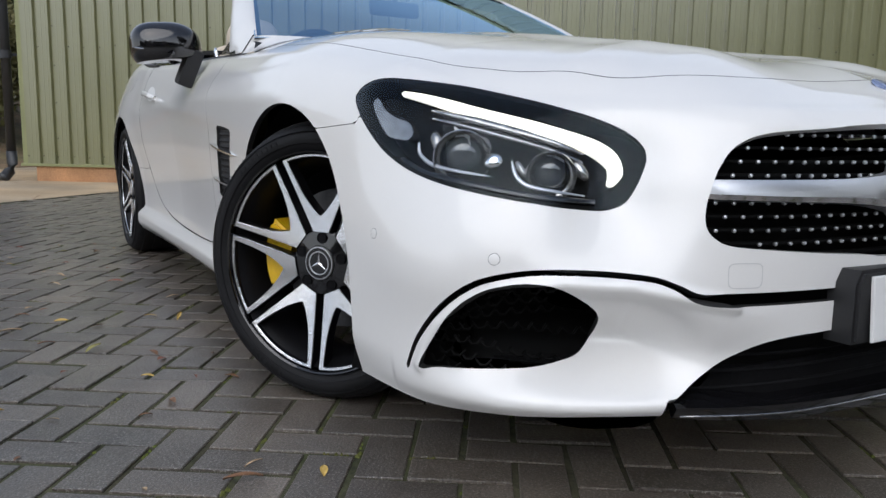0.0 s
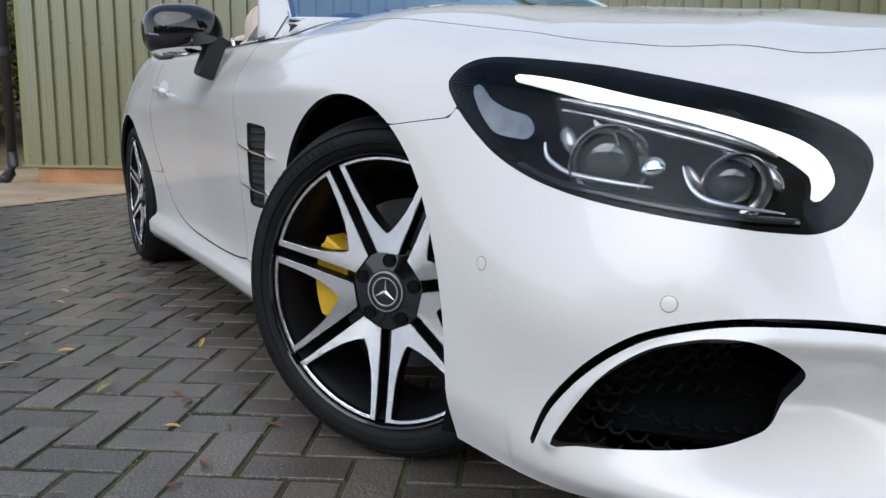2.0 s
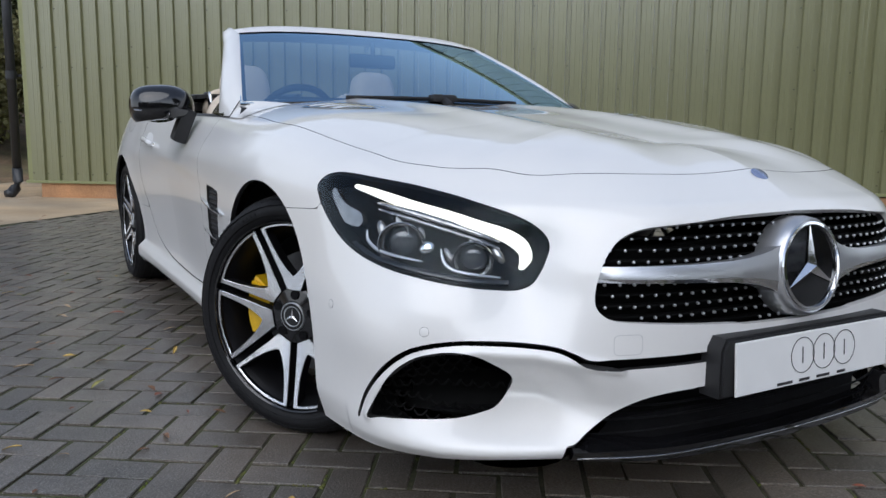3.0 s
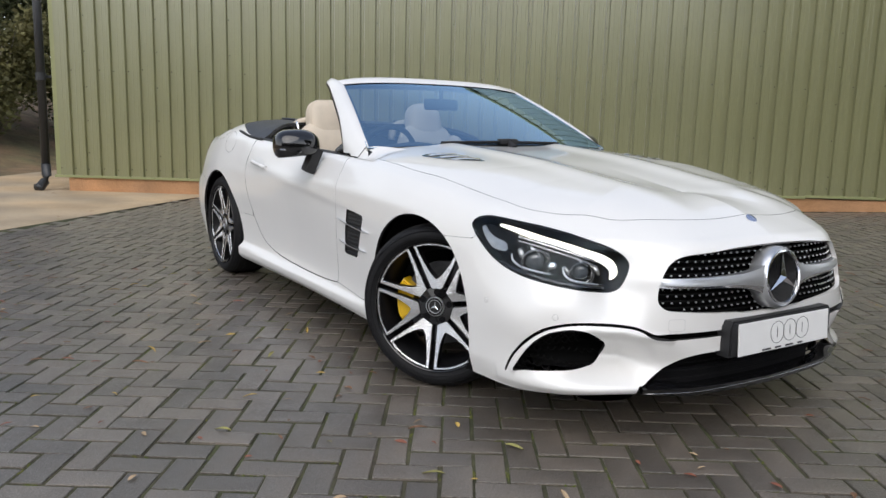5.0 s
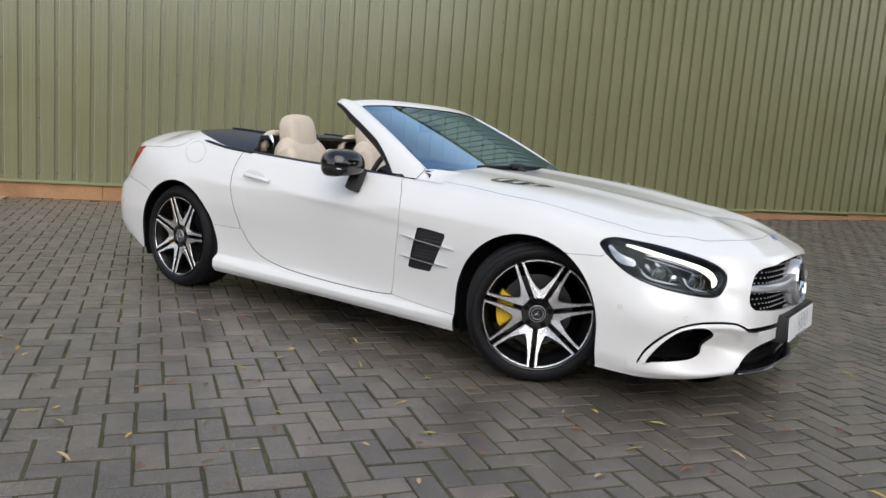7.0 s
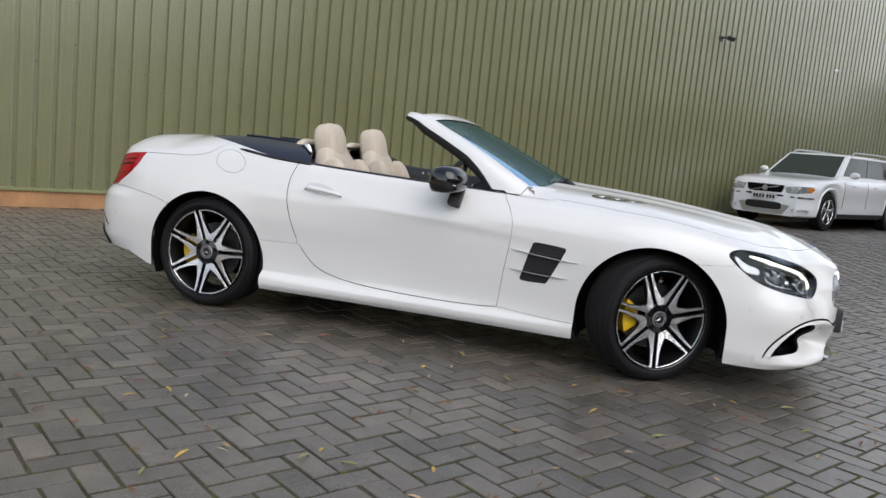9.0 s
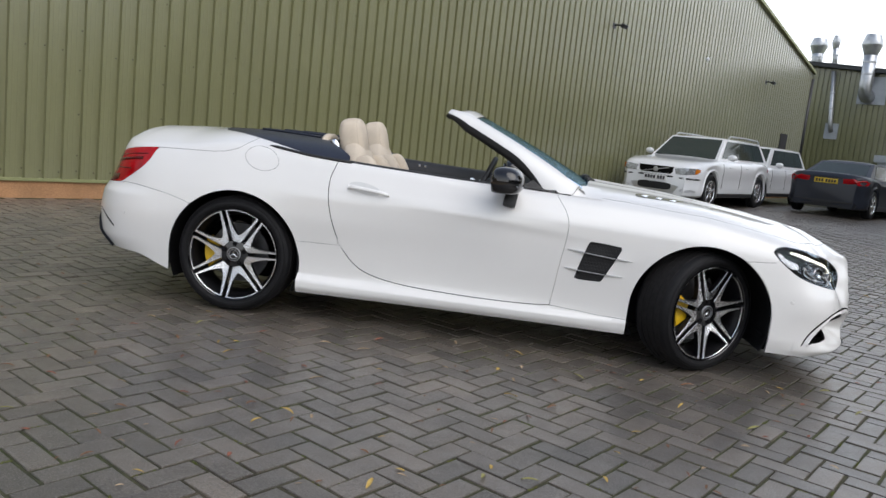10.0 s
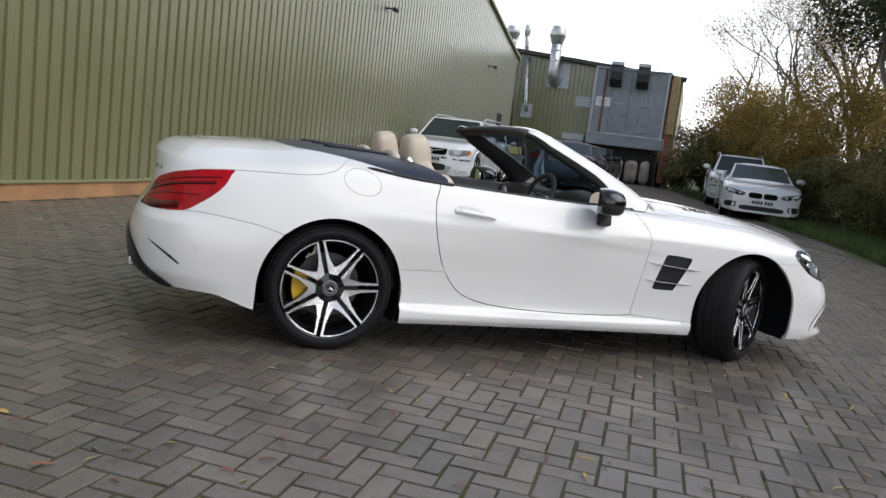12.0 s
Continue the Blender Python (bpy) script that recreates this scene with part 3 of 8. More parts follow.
GRILLE = catmull([(S_END + 0.3, 0.683), (5.78, 0.672), (5.627, 0.661), (5.53, 0.654), (5.48, 0.645), (5.44, 0.625), (5.411, 0.59), (5.396, 0.555), (5.388, 0.525), (5.389, 0.498), (5.405, 0.479), (5.434, 0.469), (5.50, 0.463),
                  (5.60, 0.455), (5.72, 0.447), (5.80, 0.441), (S_END + 0.3, 0.435)], 5)
INTAKE = catmull([(4.902, 0.234), (4.943, 0.304), (4.982, 0.352), (5.027, 0.385), (5.073, 0.400), (5.110, 0.404), (5.142, 0.401), (5.170, 0.389), (5.197, 0.371), (5.216, 0.352), (5.224, 0.329), (5.217, 0.302), (5.190, 0.270),
                  (5.150, 0.258), (5.106, 0.2505), (5.063, 0.2475), (4.995, 0.2435), (4.94, 0.239)], 4, True)
GROOVE = band([(4.866, 0.222), (4.893, 0.280), (4.943, 0.340), (4.995, 0.384), (5.042, 0.407), (5.113, 0.421), (5.204, 0.422), (5.296, 0.416), (5.338, 0.404), (5.376, 0.386), (5.43, 0.3825), (5.56, 0.383), (5.70, 0.383),
               (5.85, 0.383)], [0.0040, 0.005, 0.0055, 0.0055, 0.005, 0.0045, 0.0045, 0.0045, 0.005, 0.008, 0.011, 0.011, 0.011, 0.011])
MOUTH = catmull([(5.318, 0.05), (5.331, 0.199), (5.357, 0.220), (5.415, 0.264), (5.468, 0.292), (5.508, 0.307), (5.558, 0.316), (5.610, 0.319), (5.68, 0.321), (S_END + 0.2, 0.325)], 5) + [(S_END + 0.2, 0.05)]
VENT = catmull([(-0.575, 0.656), (-0.43, 0.645), (-0.418, 0.630), (-0.50, 0.455), (-0.525, 0.440), (-0.64, 0.440), (-0.652, 0.452), (-0.60, 0.640)], 3, True)
TAIL = catmull([(0.385, 0.69), (0.44, 0.758), (0.525, 0.800), (0.731, 0.845), (0.936, 0.875), (1.110, 0.891), (1.108, 0.868), (1.085, 0.815), (1.028, 0.757), (0.947, 0.702),
                (0.880, 0.669), (0.731, 0.658), (0.5, 0.655), (0.41, 0.662)], 4, True)
LID = [(-0.2, 0.64), (0.37, 0.64), (0.385, 0.69), (0.44, 0.758), (0.525, 0.800), (0.731, 0.847), (0.936, 0.878), (1.112, 0.893), (1.305, 0.901), (1.49, 0.908), (1.57, 0.919), (1.644, 0.945),
       (1.69, 0.985), (1.74, 1.08), (1.8, 2.3), (-0.2, 2.3)]
TONNEAU_EDGE = catmull([(-2.89, -0.2), (-2.885, 0.1), (-2.86, 0.35), (-2.80, 0.55), (-2.69, 0.665), (-2.54, 0.745), (-2.3, 0.806), (-2.05, 0.831)], 6) + [(-1.985, 0.831), (-1.985, 0.78), (-2.16, 0.6), (-2.2, -0.2)]
REAR_BUMPER = catmull([(-0.2, 0.645), (0.2, 0.645), (0.5, 0.650), (0.731, 0.654), (0.880, 0.666), (1.015, 0.668), (1.217, 0.645), (1.30, 0.629), (1.387, 0.605), (1.55, 0.55)], 4) + [(1.62, -0.1), (-0.2, -0.1)]
DIFFUSER = catmull([(-0.2, 0.505), (0.2, 0.50), (0.388, 0.49), (0.548, 0.449), (0.662, 0.379), (0.753, 0.329), (0.845, 0.282), (0.96, 0.22)], 4) + [(1.0, -0.1), (-0.2, -0.1)]
FLAP = [(1.786 + 0.098 * math.cos(a) - 0.02 * math.sin(a), 0.899 + 0.066 * math.sin(a)) for a in np.linspace(0, 2 * math.pi, 48, endpoint=False)]
GAP = 0.0022

car = thing("roadster_car", "pearl white two-seat roadster, roof folded, parked on block paving", "car")


def mirrored(sheet, name, materials, lip=0.014, out=0.0, label=""):
    return [sheet.make(name, materials, car, sd, lip, out, label) for sd in (-1, 1)]


_f = Sheet(sx(-0.86), sx(0.50), 0, 1.42)
_f.cut("xz", arch(FRONT_AXLE), False).cut("xz", grown(DOOR, GAP), False).cut("xz", grown(SILL_TOP, GAP), False)
_f.cut("xy", grown(HOOD, GAP), False).cut("sz", [(a, b + (0.0015 if b < 0.69 else 0)) for a, b in BUMPER], False).cut("sz", LAMP, False).cut("xz", VENT, False)
_f.cut("xy", [(-0.9, 0.70), (-0.9, 1.2), (0.9, 1.2), (0.9, 0.3), (-0.60, 0.70)], True)
mirrored(_f, "front_wing", [PAINT, SEAL_AND_GAP])
_d = Sheet(sx(-2.10), sx(-0.69), 0.08, 1.0).cut("xz", DOOR, True)
doors = mirrored(_d, "door", [PAINT, SEAL_AND_GAP], 0.018)
_k = Sheet(sx(-2.26), sx(-0.28), 0, 0.55).cut("xz", SILL_TOP, True).cut("xz", arch(FRONT_AXLE), False).cut("xz", arch(REAR_AXLE), False).cut("xz", grown(DOOR, 2 * GAP), False)
mirrored(_k, "side_skirt", [PAINT, SEAL_AND_GAP])
_q = Sheet(sx(-3.16) - 0.35, sx(-1.96), 0, 1.5)
_q.cut("xz", arch(REAR_AXLE), False).cut("xz", grown(DOOR, 2 * GAP), False).cut("xz", grown(SILL_TOP, GAP), False).cut("sz", grown(REAR_BUMPER, GAP), False)
_q.cut("sz", TAIL, False).cut("sz", grown(LID, GAP), False).cut("xy", grown(TONNEAU_EDGE, GAP), False).cut("sz", grown(FLAP, GAP * 0.7), False).cut("xy", [(-1.99, -1), (-1.99, 2), (-1.5, 2), (-1.5, -1)], False).cut("xy", [(-2.45, -1), (-2.45, 0.77), (-1.5, 0.80), (-1.5, -1)], False)
mirrored(_q, "rear_wing", [PAINT, SEAL_AND_GAP])
mirrored(Sheet(1.66, 1.93, 0.72, 1.25).cut("sz", FLAP, True), "fuel_flap", [PAINT, SEAL_AND_GAP])
_h = Sheet(sx(-0.72), S_END, 0.9, 2.0).cut("xy", HOOD, True)
_h.make("bonnet", [PAINT, SEAL_AND_GAP], car, both=True)
_b = Sheet(sx(0.2), S_END, 0, 1.6, 0.0062)
_b.cut("sz", BUMPER, True).cut("xz", arch(FRONT_AXLE), False).cut("sz", LAMP, False).cut("sz", GRILLE, False).cut("sz", INTAKE, False).cut("sz", GROOVE, False).cut("sz", MOUTH, False)
_b.cut("xy", grown(HOOD, GAP), False)
_b.make("front_bumper", [PAINT, PAINT, SEAL_AND_GAP], car, both=True, lip=0.016, dark=[grown(GROOVE, 0.006), grown(LAMP, 0.006), grown(INTAKE, 0.006)])
_l = Sheet(0, sx(-2.5), 0.35, 2.0).cut("sz", LID, True).cut("xy", grown(TONNEAU_EDGE, GAP), False).cut("sz", TAIL, False)
_l.make("boot_lid", [PAINT, SEAL_AND_GAP], car, both=True)
Sheet(sx(-2.98), sx(-1.95), 0.9, 2.0).cut("xy", TONNEAU_EDGE, True).make("tonneau_cover", [TONNEAU, SEAL_AND_GAP], car, both=True, lip=0.02, out=-0.003, label="navy black tonneau cover behind the seats")
SLIT = band([(0.56, 0.520), (0.680, 0.508), (0.775, 0.476), (0.860, 0.432), (0.925, 0.392)], [0.001, 0.002, 0.005, 0.007, 0.002])
_r = Sheet(0, 1.50, 0, 0.9, 0.008).cut("sz", REAR_BUMPER, True).cut("xz", arch(REAR_AXLE), False).cut("sz", TAIL, False).cut("sz", DIFFUSER, False).cut("sz", SLIT, False)
_r.make("rear_bumper", [PAINT, SEAL_AND_GAP], car, both=True)
Sheet(0, 1.1, 0, 0.4).cut("sz", DIFFUSER, True).make("rear_diffuser", [BARREL, BARREL], car, both=True, out=0.014, lip=0.03, label="gloss black rear diffuser")
# dark shells behind the openings
Sheet(4.86, S_END, 0.02, 0.985, 0.03).make("front_shell", [VOID, VOID], car, both=True, lip=0, out=-0.10)
Sheet(0.0, 1.15, 0.02, 0.985, 0.03).make("rear_shell", [MATT_BLACK, MATT_BLACK], car, both=True, lip=0, out=-0.05)
Sheet(5.30, S_END, 0, 0.16, 0.012).cut("sz", [(5.32, 0), (5.35, 0.205), (S_END + 0.1, 0.192), (S_END + 0.1, 0)], True).make("front_splitter", [GLOSS_BLACK, GLOSS_BLACK], car, both=True, lip=0.06, out=0.004, label="gloss black front splitter")
_c = bmesh.new()
for sd in (-1, 1):
    tube(_c, [Vector((flank(s, 0.186, 0.006)[0], sd * flank(s, 0.186, 0.006)[1], 0.186)) for s in np.linspace(5.36, S_END, 16)], 0.002, 6)
part("splitter_trim", _c, LAMP_DARK, car, "thin dark chrome strip along the splitter", smooth=True)
# floor pan
_c = bmesh.new()
slab(_c, [(-3.05, -0.62), (-3.05, 0.62), (-2.95, 0.62), (-2.95, 0.55), (-2.2, 0.55), (-2.2, 0.84), (-0.36, 0.84), (-0.36, 0.55), (0.42, 0.55), (0.42, 0.8), (0.7, 0.72), (0.92, 0.4), (0.96, 0), (0.92, -0.4), (0.7, -0.72), (0.42, -0.8),
             (0.42, -0.55), (-0.36, -0.55), (-0.36, -0.84), (-2.2, -0.84), (-2.2, -0.55), (-2.95, -0.55), (-2.95, -0.62)], 0.16, 0.24)
part("floor_pan", _c, LINER, car)
# wheel arch liners
for x0 in (FRONT_AXLE, REAR_AXLE):
    for sd in (-1, 1):
        v, f = [], []
        for i, a in enumerate(np.linspace(radians(-25), radians(205), 36)):
            for j, (r, y) in enumerate([(0.379, 0.895), (0.395, 0.87), (0.40, 0.6), (0.20, 0.56)]):
                v.append((x0 + r * math.cos(a), sd * y, 0.325 + r * math.sin(a)))
        for i in range(35):
            for j in range(3):
                q = [i * 4 + j, i * 4 + j + 1, i * 4 + j + 5, i * 4 + j + 4]
                f.append(q if sd > 0 else q[::-1])
        mesh_ob("arch_liner", v, f, LINER, car)


def ring(bm, r, w, m, n=40, depth=0.003, slot=0):
    """A flat ring with a little height, its face along the third axis of m."""
    lathe(bm, [(r - w, 0), (r - w, depth), (r, depth), (r, 0)], n, m @ Matrix.Rotation(0, 4, "X"), "Z", slot)


def three_spokes(bm, r, m, thick=0.004, slot=0):
    """Three tapered spokes in a ring, each with a ridge."""
    for k in range(3):
        a = math.pi / 2 + k * 2 * math.pi / 3
        c, s = math.cos(a), math.sin(a)
        tip, l, rr, mid = (r * c, r * s), (-s * 0.16 * r, c * 0.16 * r), (s * 0.16 * r, -c * 0.16 * r), (0, 0)
        t, p, q, o = (bm.verts.new(m @ Vector((*xy, h))) for xy, h in ((tip, 0.001), (l, 0.001), (rr, 0.001), (mid, thick * 1.6)))
        bm.faces.new((o, q, t)).material_index = slot
        bm.faces.new((o, t, p)).material_index = slot


def build_wheel(at, wide, parent, turned=0.0):
    """A seven-window alloy wheel; its outer face looks along -y of the pose given."""
    r_t, r_r = 0.3315, 0.2650
    half = wide / 2
    bm = bmesh.new()
    lathe(bm, [(r_r - 0.008, half - 0.02), (r_r - 0.02, half - 0.05), (r_r - 0.045, 0.0), (r_r - 0.030, -half + 0.05), (r_r - 0.020, -half + 0.032), (r_r - 0.010, -half + 0.014)], 72, slot=0)
    wheel = part("wheel", bm, BARREL, parent, "black and machined alloy wheel with seven V-shaped spokes", angle=35)
    wheel.matrix_local = at
    bm = bmesh.new()
    lathe(bm, [(r_r - 0.0048, -half + 0.012), (r_r - 0.0042, -half - 0.001), (r_r - 0.0010, -half - 0.003), (r_r + 0.0015, -half + 0.004)], 96)
    part("rim_edge", bm, GLOSS_BLACK, wheel, "gloss black rim edge", angle=35)
    # tyre
    bm = bmesh.new()
    pr = [(r_r - 0.004, -half + 0.012), (r_r + 0.006, -half + 0.002), (r_r + 0.022, -half - 0.006), (r_r + 0.036, -half - 0.005), (r_t - 0.013, -half + 0.007), (r_t - 0.006, -half + 0.019), (r_t, -half + 0.034)]
    lathe(bm, pr + [(a, -b) for a, b in reversed(pr)], 96)
    tyre = part("tyre", bm, RUBBER, wheel, "low-profile black rubber tyre", angle=40)
    # tread blocks
    bm = bmesh.new()
    for k in range(4):
        y0 = -half + 0.034 + (wide - 0.068) * (k + 0.08) / 4
        y1 = -half + 0.034 + (wide - 0.068) * (k + 0.92) / 4
        lathe(bm, [(r_t - 0.002, y0), (r_t + 0.0035, y0 + 0.002), (r_t + 0.0035, y1 - 0.002), (r_t - 0.002, y1)], 96)
    for k in range(110):
        a = 2 * math.pi * k / 110
        for sd in (-1, 1):
            m = Matrix.Rotation(a, 4, "Y") @ Matrix.Translation((r_t - 0.0122, sd * (half - 0.024), 0)) @ Matrix.Rotation(sd * 0.5, 4, "Y")
            box(bm, (0.004, 0.026, 0.009), m)
    part("tread", bm, TREAD, tyre)
    # raised writing and rings on the sidewall, as plain bars
    bm = bmesh.new()
    ra = r_r + 0.030
    for a0, n in ((2.0, 9), (4.1, 7), (5.6, 8)):
        for k in range(n):
            a = a0 + k * 0.055
            box(bm, (0.011, 0.0016, 0.007), Matrix.Rotation(-a, 4, "Y") @ Matrix.Translation((ra, -half - 0.0062, 0)))
    lathe(bm, [(r_r + 0.016, -half - 0.002), (r_r + 0.018, -half - 0.0068), (r_r + 0.021, -half - 0.0072)], 72)
    lathe(bm, [(r_r + 0.043, -half - 0.003), (r_r + 0.044, -half - 0.0052), (r_r + 0.046, -half - 0.001)], 72)
    part("sidewall_writing", bm, RUBBER, tyre)
    # seven machined V spokes, each closed by an arc along the rim, with dark slots between them
    y_rim, y_hub = -half + 0.006, -half + 0.026
    face = lambda r: y_hub + (y_rim - y_hub) * ((r - 0.06) / (r_r - 0.06)) ** 1.3
    seg, big = 2 * math.pi / 7, r_r - 0.003
    edge = lambda r: seg / 2 - math.asin(0.042 / r)
    out_r = (0.30, 0.36, 0.44, 0.56, 0.70, 0.85, 0.985)
    in_r = (0.425, 0.450, 0.50, 0.60, 0.72, 0.86, 0.958)
    arm_w = (0.0, 0.134, 0.108, 0.078, 0.061, 0.053, 0.050)
    out_side = [(r, edge(r)) for r in out_r]
    in_side = [(r, edge(r) - w / r if w else 0.012) for r, w in zip(in_r, arm_w)]

    def loop(side):
        r, a = side[-1]
        arc = [(r, t) for t in np.linspace(a, -a, 10)[1:-1]]
        return side + arc + [(q, -t) for q, t in reversed(side)]

    for k in range(7):
        c = k * seg + turned
        bm = bmesh.new()
        rings = []
        for pts, shrink in ((loop(out_side), 0.0014), (loop(in_side), -0.0014)):
            at_ = lambda r, a, dy: bm.verts.new((r * big * math.cos(c + a), face(r * big) + dy, r * big * math.sin(c + a)))
            n_ = len(pts)
            rings.append(([at_(r - shrink / big if i in (0, n_ - 1) or 6 <= i <= n_ - 7 else r, a * (1 - shrink / (big * r * max(abs(a), 0.05))), 0.0) for i, (r, a) in enumerate(pts)],
                          [at_(r, a, 0.0018) for r, a in pts], [at_(r, a, 0.032) for r, a in pts]))
        n_ = len(rings[0][0])
        for i in range(n_ - 1):
            bm.faces.new((rings[0][0][i], rings[0][0][i + 1], rings[1][0][i + 1], rings[1][0][i])).material_index = 0
            for top, mid, low in rings:
                bm.faces.new((top[i], top[i + 1], mid[i + 1], mid[i])).material_index = 0
                bm.faces.new((mid[i], mid[i + 1], low[i + 1], low[i])).material_index = 1
        o, q = rings
        bm.faces.new((o[0][0], q[0][0], q[0][-1], o[0][-1])).material_index = 0
        bm.faces.new((o[0][0], o[0][-1], o[1][-1], o[1][0])).material_index = 0
        bm.faces.new((o[1][0], o[1][-1], o[2][-1], o[2][0])).material_index = 1
        bmesh.ops.recalc_face_normals(bm, faces=bm.faces)
        part("spoke", bm, [ALLOY, BARREL], wheel)
    # hub with bolt wells and cap
    bm = bmesh.new()
    lathe(bm, [(0.083, y_hub + 0.03), (0.081, y_hub + 0.008), (0.076, y_hub + 0.003), (0.042, y_hub - 0.002), (0.040, y_hub + 0.004), (0.001, y_hub + 0.004)], 48)
    part("hub", bm, GLOSS_BLACK, wheel, angle=30)
    for k in range(5):
        a = k * 2 * math.pi / 5 + 0.3
        m = Matrix.Translation((0.060 * math.cos(a), y_hub - 0.0015, 0.060 * math.sin(a)))
        bm = bmesh.new()
        lathe(bm, [(0.0135, 0.0), (0.0128, -0.0025), (0.0112, -0.0015), (0.0108, 0.0004), (0.0001, 0.0002)], 16, m)
        lathe(bm, [(0.0075, 0.0), (0.0075, -0.0012), (0.0001, -0.0014)], 6, m)
        part("wheel_bolt", bm, LINER, wheel)
    bm = bmesh.new()
    lathe(bm, [(0.040, y_hub + 0.002), (0.040, y_hub - 0.006), (0.0385, y_hub - 0.008), (0.0265, y_hub - 0.0085), (0.0255, y_hub - 0.007), (0.0001, y_hub - 0.0065)], 40)
    cap = part("wheel_cap", bm, SATIN, wheel, "silver wheel cap with a plain three-spoke mark", angle=30)
    bm = bmesh.new()
    lathe(bm, [(0.0258, y_hub - 0.0072), (0.0001, y_hub - 0.0068)], 32)
    lathe(bm, [(0.0365, y_hub - 0.0082), (0.036, y_hub - 0.0086), (0.029, y_hub - 0.0088), (0.0285, y_hub - 0.0084)], 40)
    part("cap_disc", bm, GLOSS_BLACK, cap)
    bm = bmesh.new()
    m = Matrix.Translation((0, y_hub - 0.0075, 0)) @ Matrix.Rotation(math.pi / 2, 4, "X")
    three_spokes(bm, 0.025, m, 0.002)
    part("cap_mark", bm, CHROME, cap)
    # brake
    bm = bmesh.new()
    lathe(bm, [(0.075, -0.012), (0.172, -0.012), (0.172, 0.012), (0.075, 0.012)], 64)
    part("brake_disc", bm, STEEL, wheel, angle=30)
    bm = bmesh.new()
    out = [(r * math.cos(a), r * math.sin(a)) for r, aa in ((0.192, np.linspace(2.72, 3.68, 12)), (0.115, np.linspace(3.60, 2.80, 8))) for a in aa]
    slab(bm, out, -0.005, 0.062, Matrix.Rotation(math.pi / 2, 4, "X"), bevel=0.008)
    part("brake_caliper", bm, YELLOW, wheel, "yellow brake caliper", angle=40)
    return wheel


STEER = 33.0
build_wheel(pose(FRONT_AXLE, -0.769, HUB, 0, 4, STEER), 0.245, car, 1.62)
build_wheel(pose(FRONT_AXLE, 0.769, HUB, 0, 0, 180 + STEER), 0.245, car, 0.4)
build_wheel(pose(REAR_AXLE, -0.772, HUB, 0, 0, 0), 0.265, car, 1.417)
build_wheel(pose(REAR_AXLE, 0.772, HUB, 0, 0, 180), 0.265, car, 0.9)


# ---- roadster: lamps, grille, glass, cabin and fittings ----
def spot(s, z, out=0.0, side=-1):
    x, y, h = flank(s, z, out)
    return Vector((x, side * y, h))


def outward(s, z, side=-1):
    """A frame on the flank: first axis along, second up, third outwards."""
    a, b = spot(s - 0.01, z, 0, side), spot(s + 0.01, z, 0, side)
    c, d = spot(s, z - 0.01, 0, side), spot(s, z + 0.01, 0, side)
    along, up = (b - a).normalized(), (d - c).normalized()
    n = along.cross(up).normalized()
    if n.dot(Vector((0, side, 0)) + Vector((0.6 if spot(s, z).x > 0 else -0.6, 0, 0))) < 0:
        n, along = -n, -along
    up = n.cross(along)
    m = Matrix((along, up, n)).transposed().to_4x4()
    m.translation = spot(s, z, 0, side)
    return m


def on_top(x, y, up=0.0):
    """A point on the bonnet or deck near the cabin."""
    s = s_of_x(x)
    for _ in range(4):
        s += x - shoulder(s)[1]
    ye = shoulder(s)[2]
    p = crown(s, 1 - abs(y) / ye)
    return Vector((p[0], y, p[2] + up))


def patch(name, how, poly, material, parent, side, out, lip=0.0, label="", step=0.009):
    q = np.asarray(poly)
    s0, s1 = q[:, 0].min() - 0.02, q[:, 0].max() + 0.02
    if how == "xz" or how == "xy":
        s0, s1 = s_of_x(s0), s_of_x(s1)
    lo, hi = q[:, 1].min(), q[:, 1].max()
    sm = 0.5 * (s0 + s1)
    zl, zt = station(sm)[3:5]
    b0, b1 = (max((lo - 0.05 - zl) / (zt - zl), 0), min((hi + 0.06 - zl) / (zt - zl), 1.25)) if how != "xy" else (0.98, 1.9)
    mats = material if isinstance(material, list) else [material, material]
    return Sheet(s0, min(s1, S_END), b0, b1, step).cut(how, poly, True).make(name, mats, parent, side, lip, out, label)


def ribbon(name, path, width, material, parent, side, out, deep=0.004, label="", n=5, bulge=0.3):
    """A narrow strip lying on the flank along a path of (s, z), with thickness; width may be a list of half widths."""
    p = catmull(path, n)
    w = np.interp(np.linspace(0, 1, len(p)), np.linspace(0, 1, len(path)), width if isinstance(width, list) else [width] * len(path))
    v, f = [], []
    for i, (a, b) in enumerate(p):
        d = np.subtract(p[min(i + 1, len(p) - 1)], p[max(i - 1, 0)])
        d = d / (np.linalg.norm(d) + 1e-9)
        for k, o in ((1, -deep), (1, 0), (0, deep * bulge), (-1, 0), (-1, -deep)):
            v.append(spot(min(a - d[1] * w[i] * k, S_END), b + d[0] * w[i] * k, out + o, side))
    for i in range(len(p) - 1):
        for j in range(4):
            q = (5 * i + j, 5 * i + j + 1, 5 * i + j + 6, 5 * i + j + 5)
            f.append(q if side > 0 else q[::-1])
    e = 5 * (len(p) - 1)
    f += [(0, 1, 2, 3, 4)[::-1], (e, e + 1, e + 2, e + 3, e + 4)]
    return mesh_ob(name, v, f, material, parent, label)


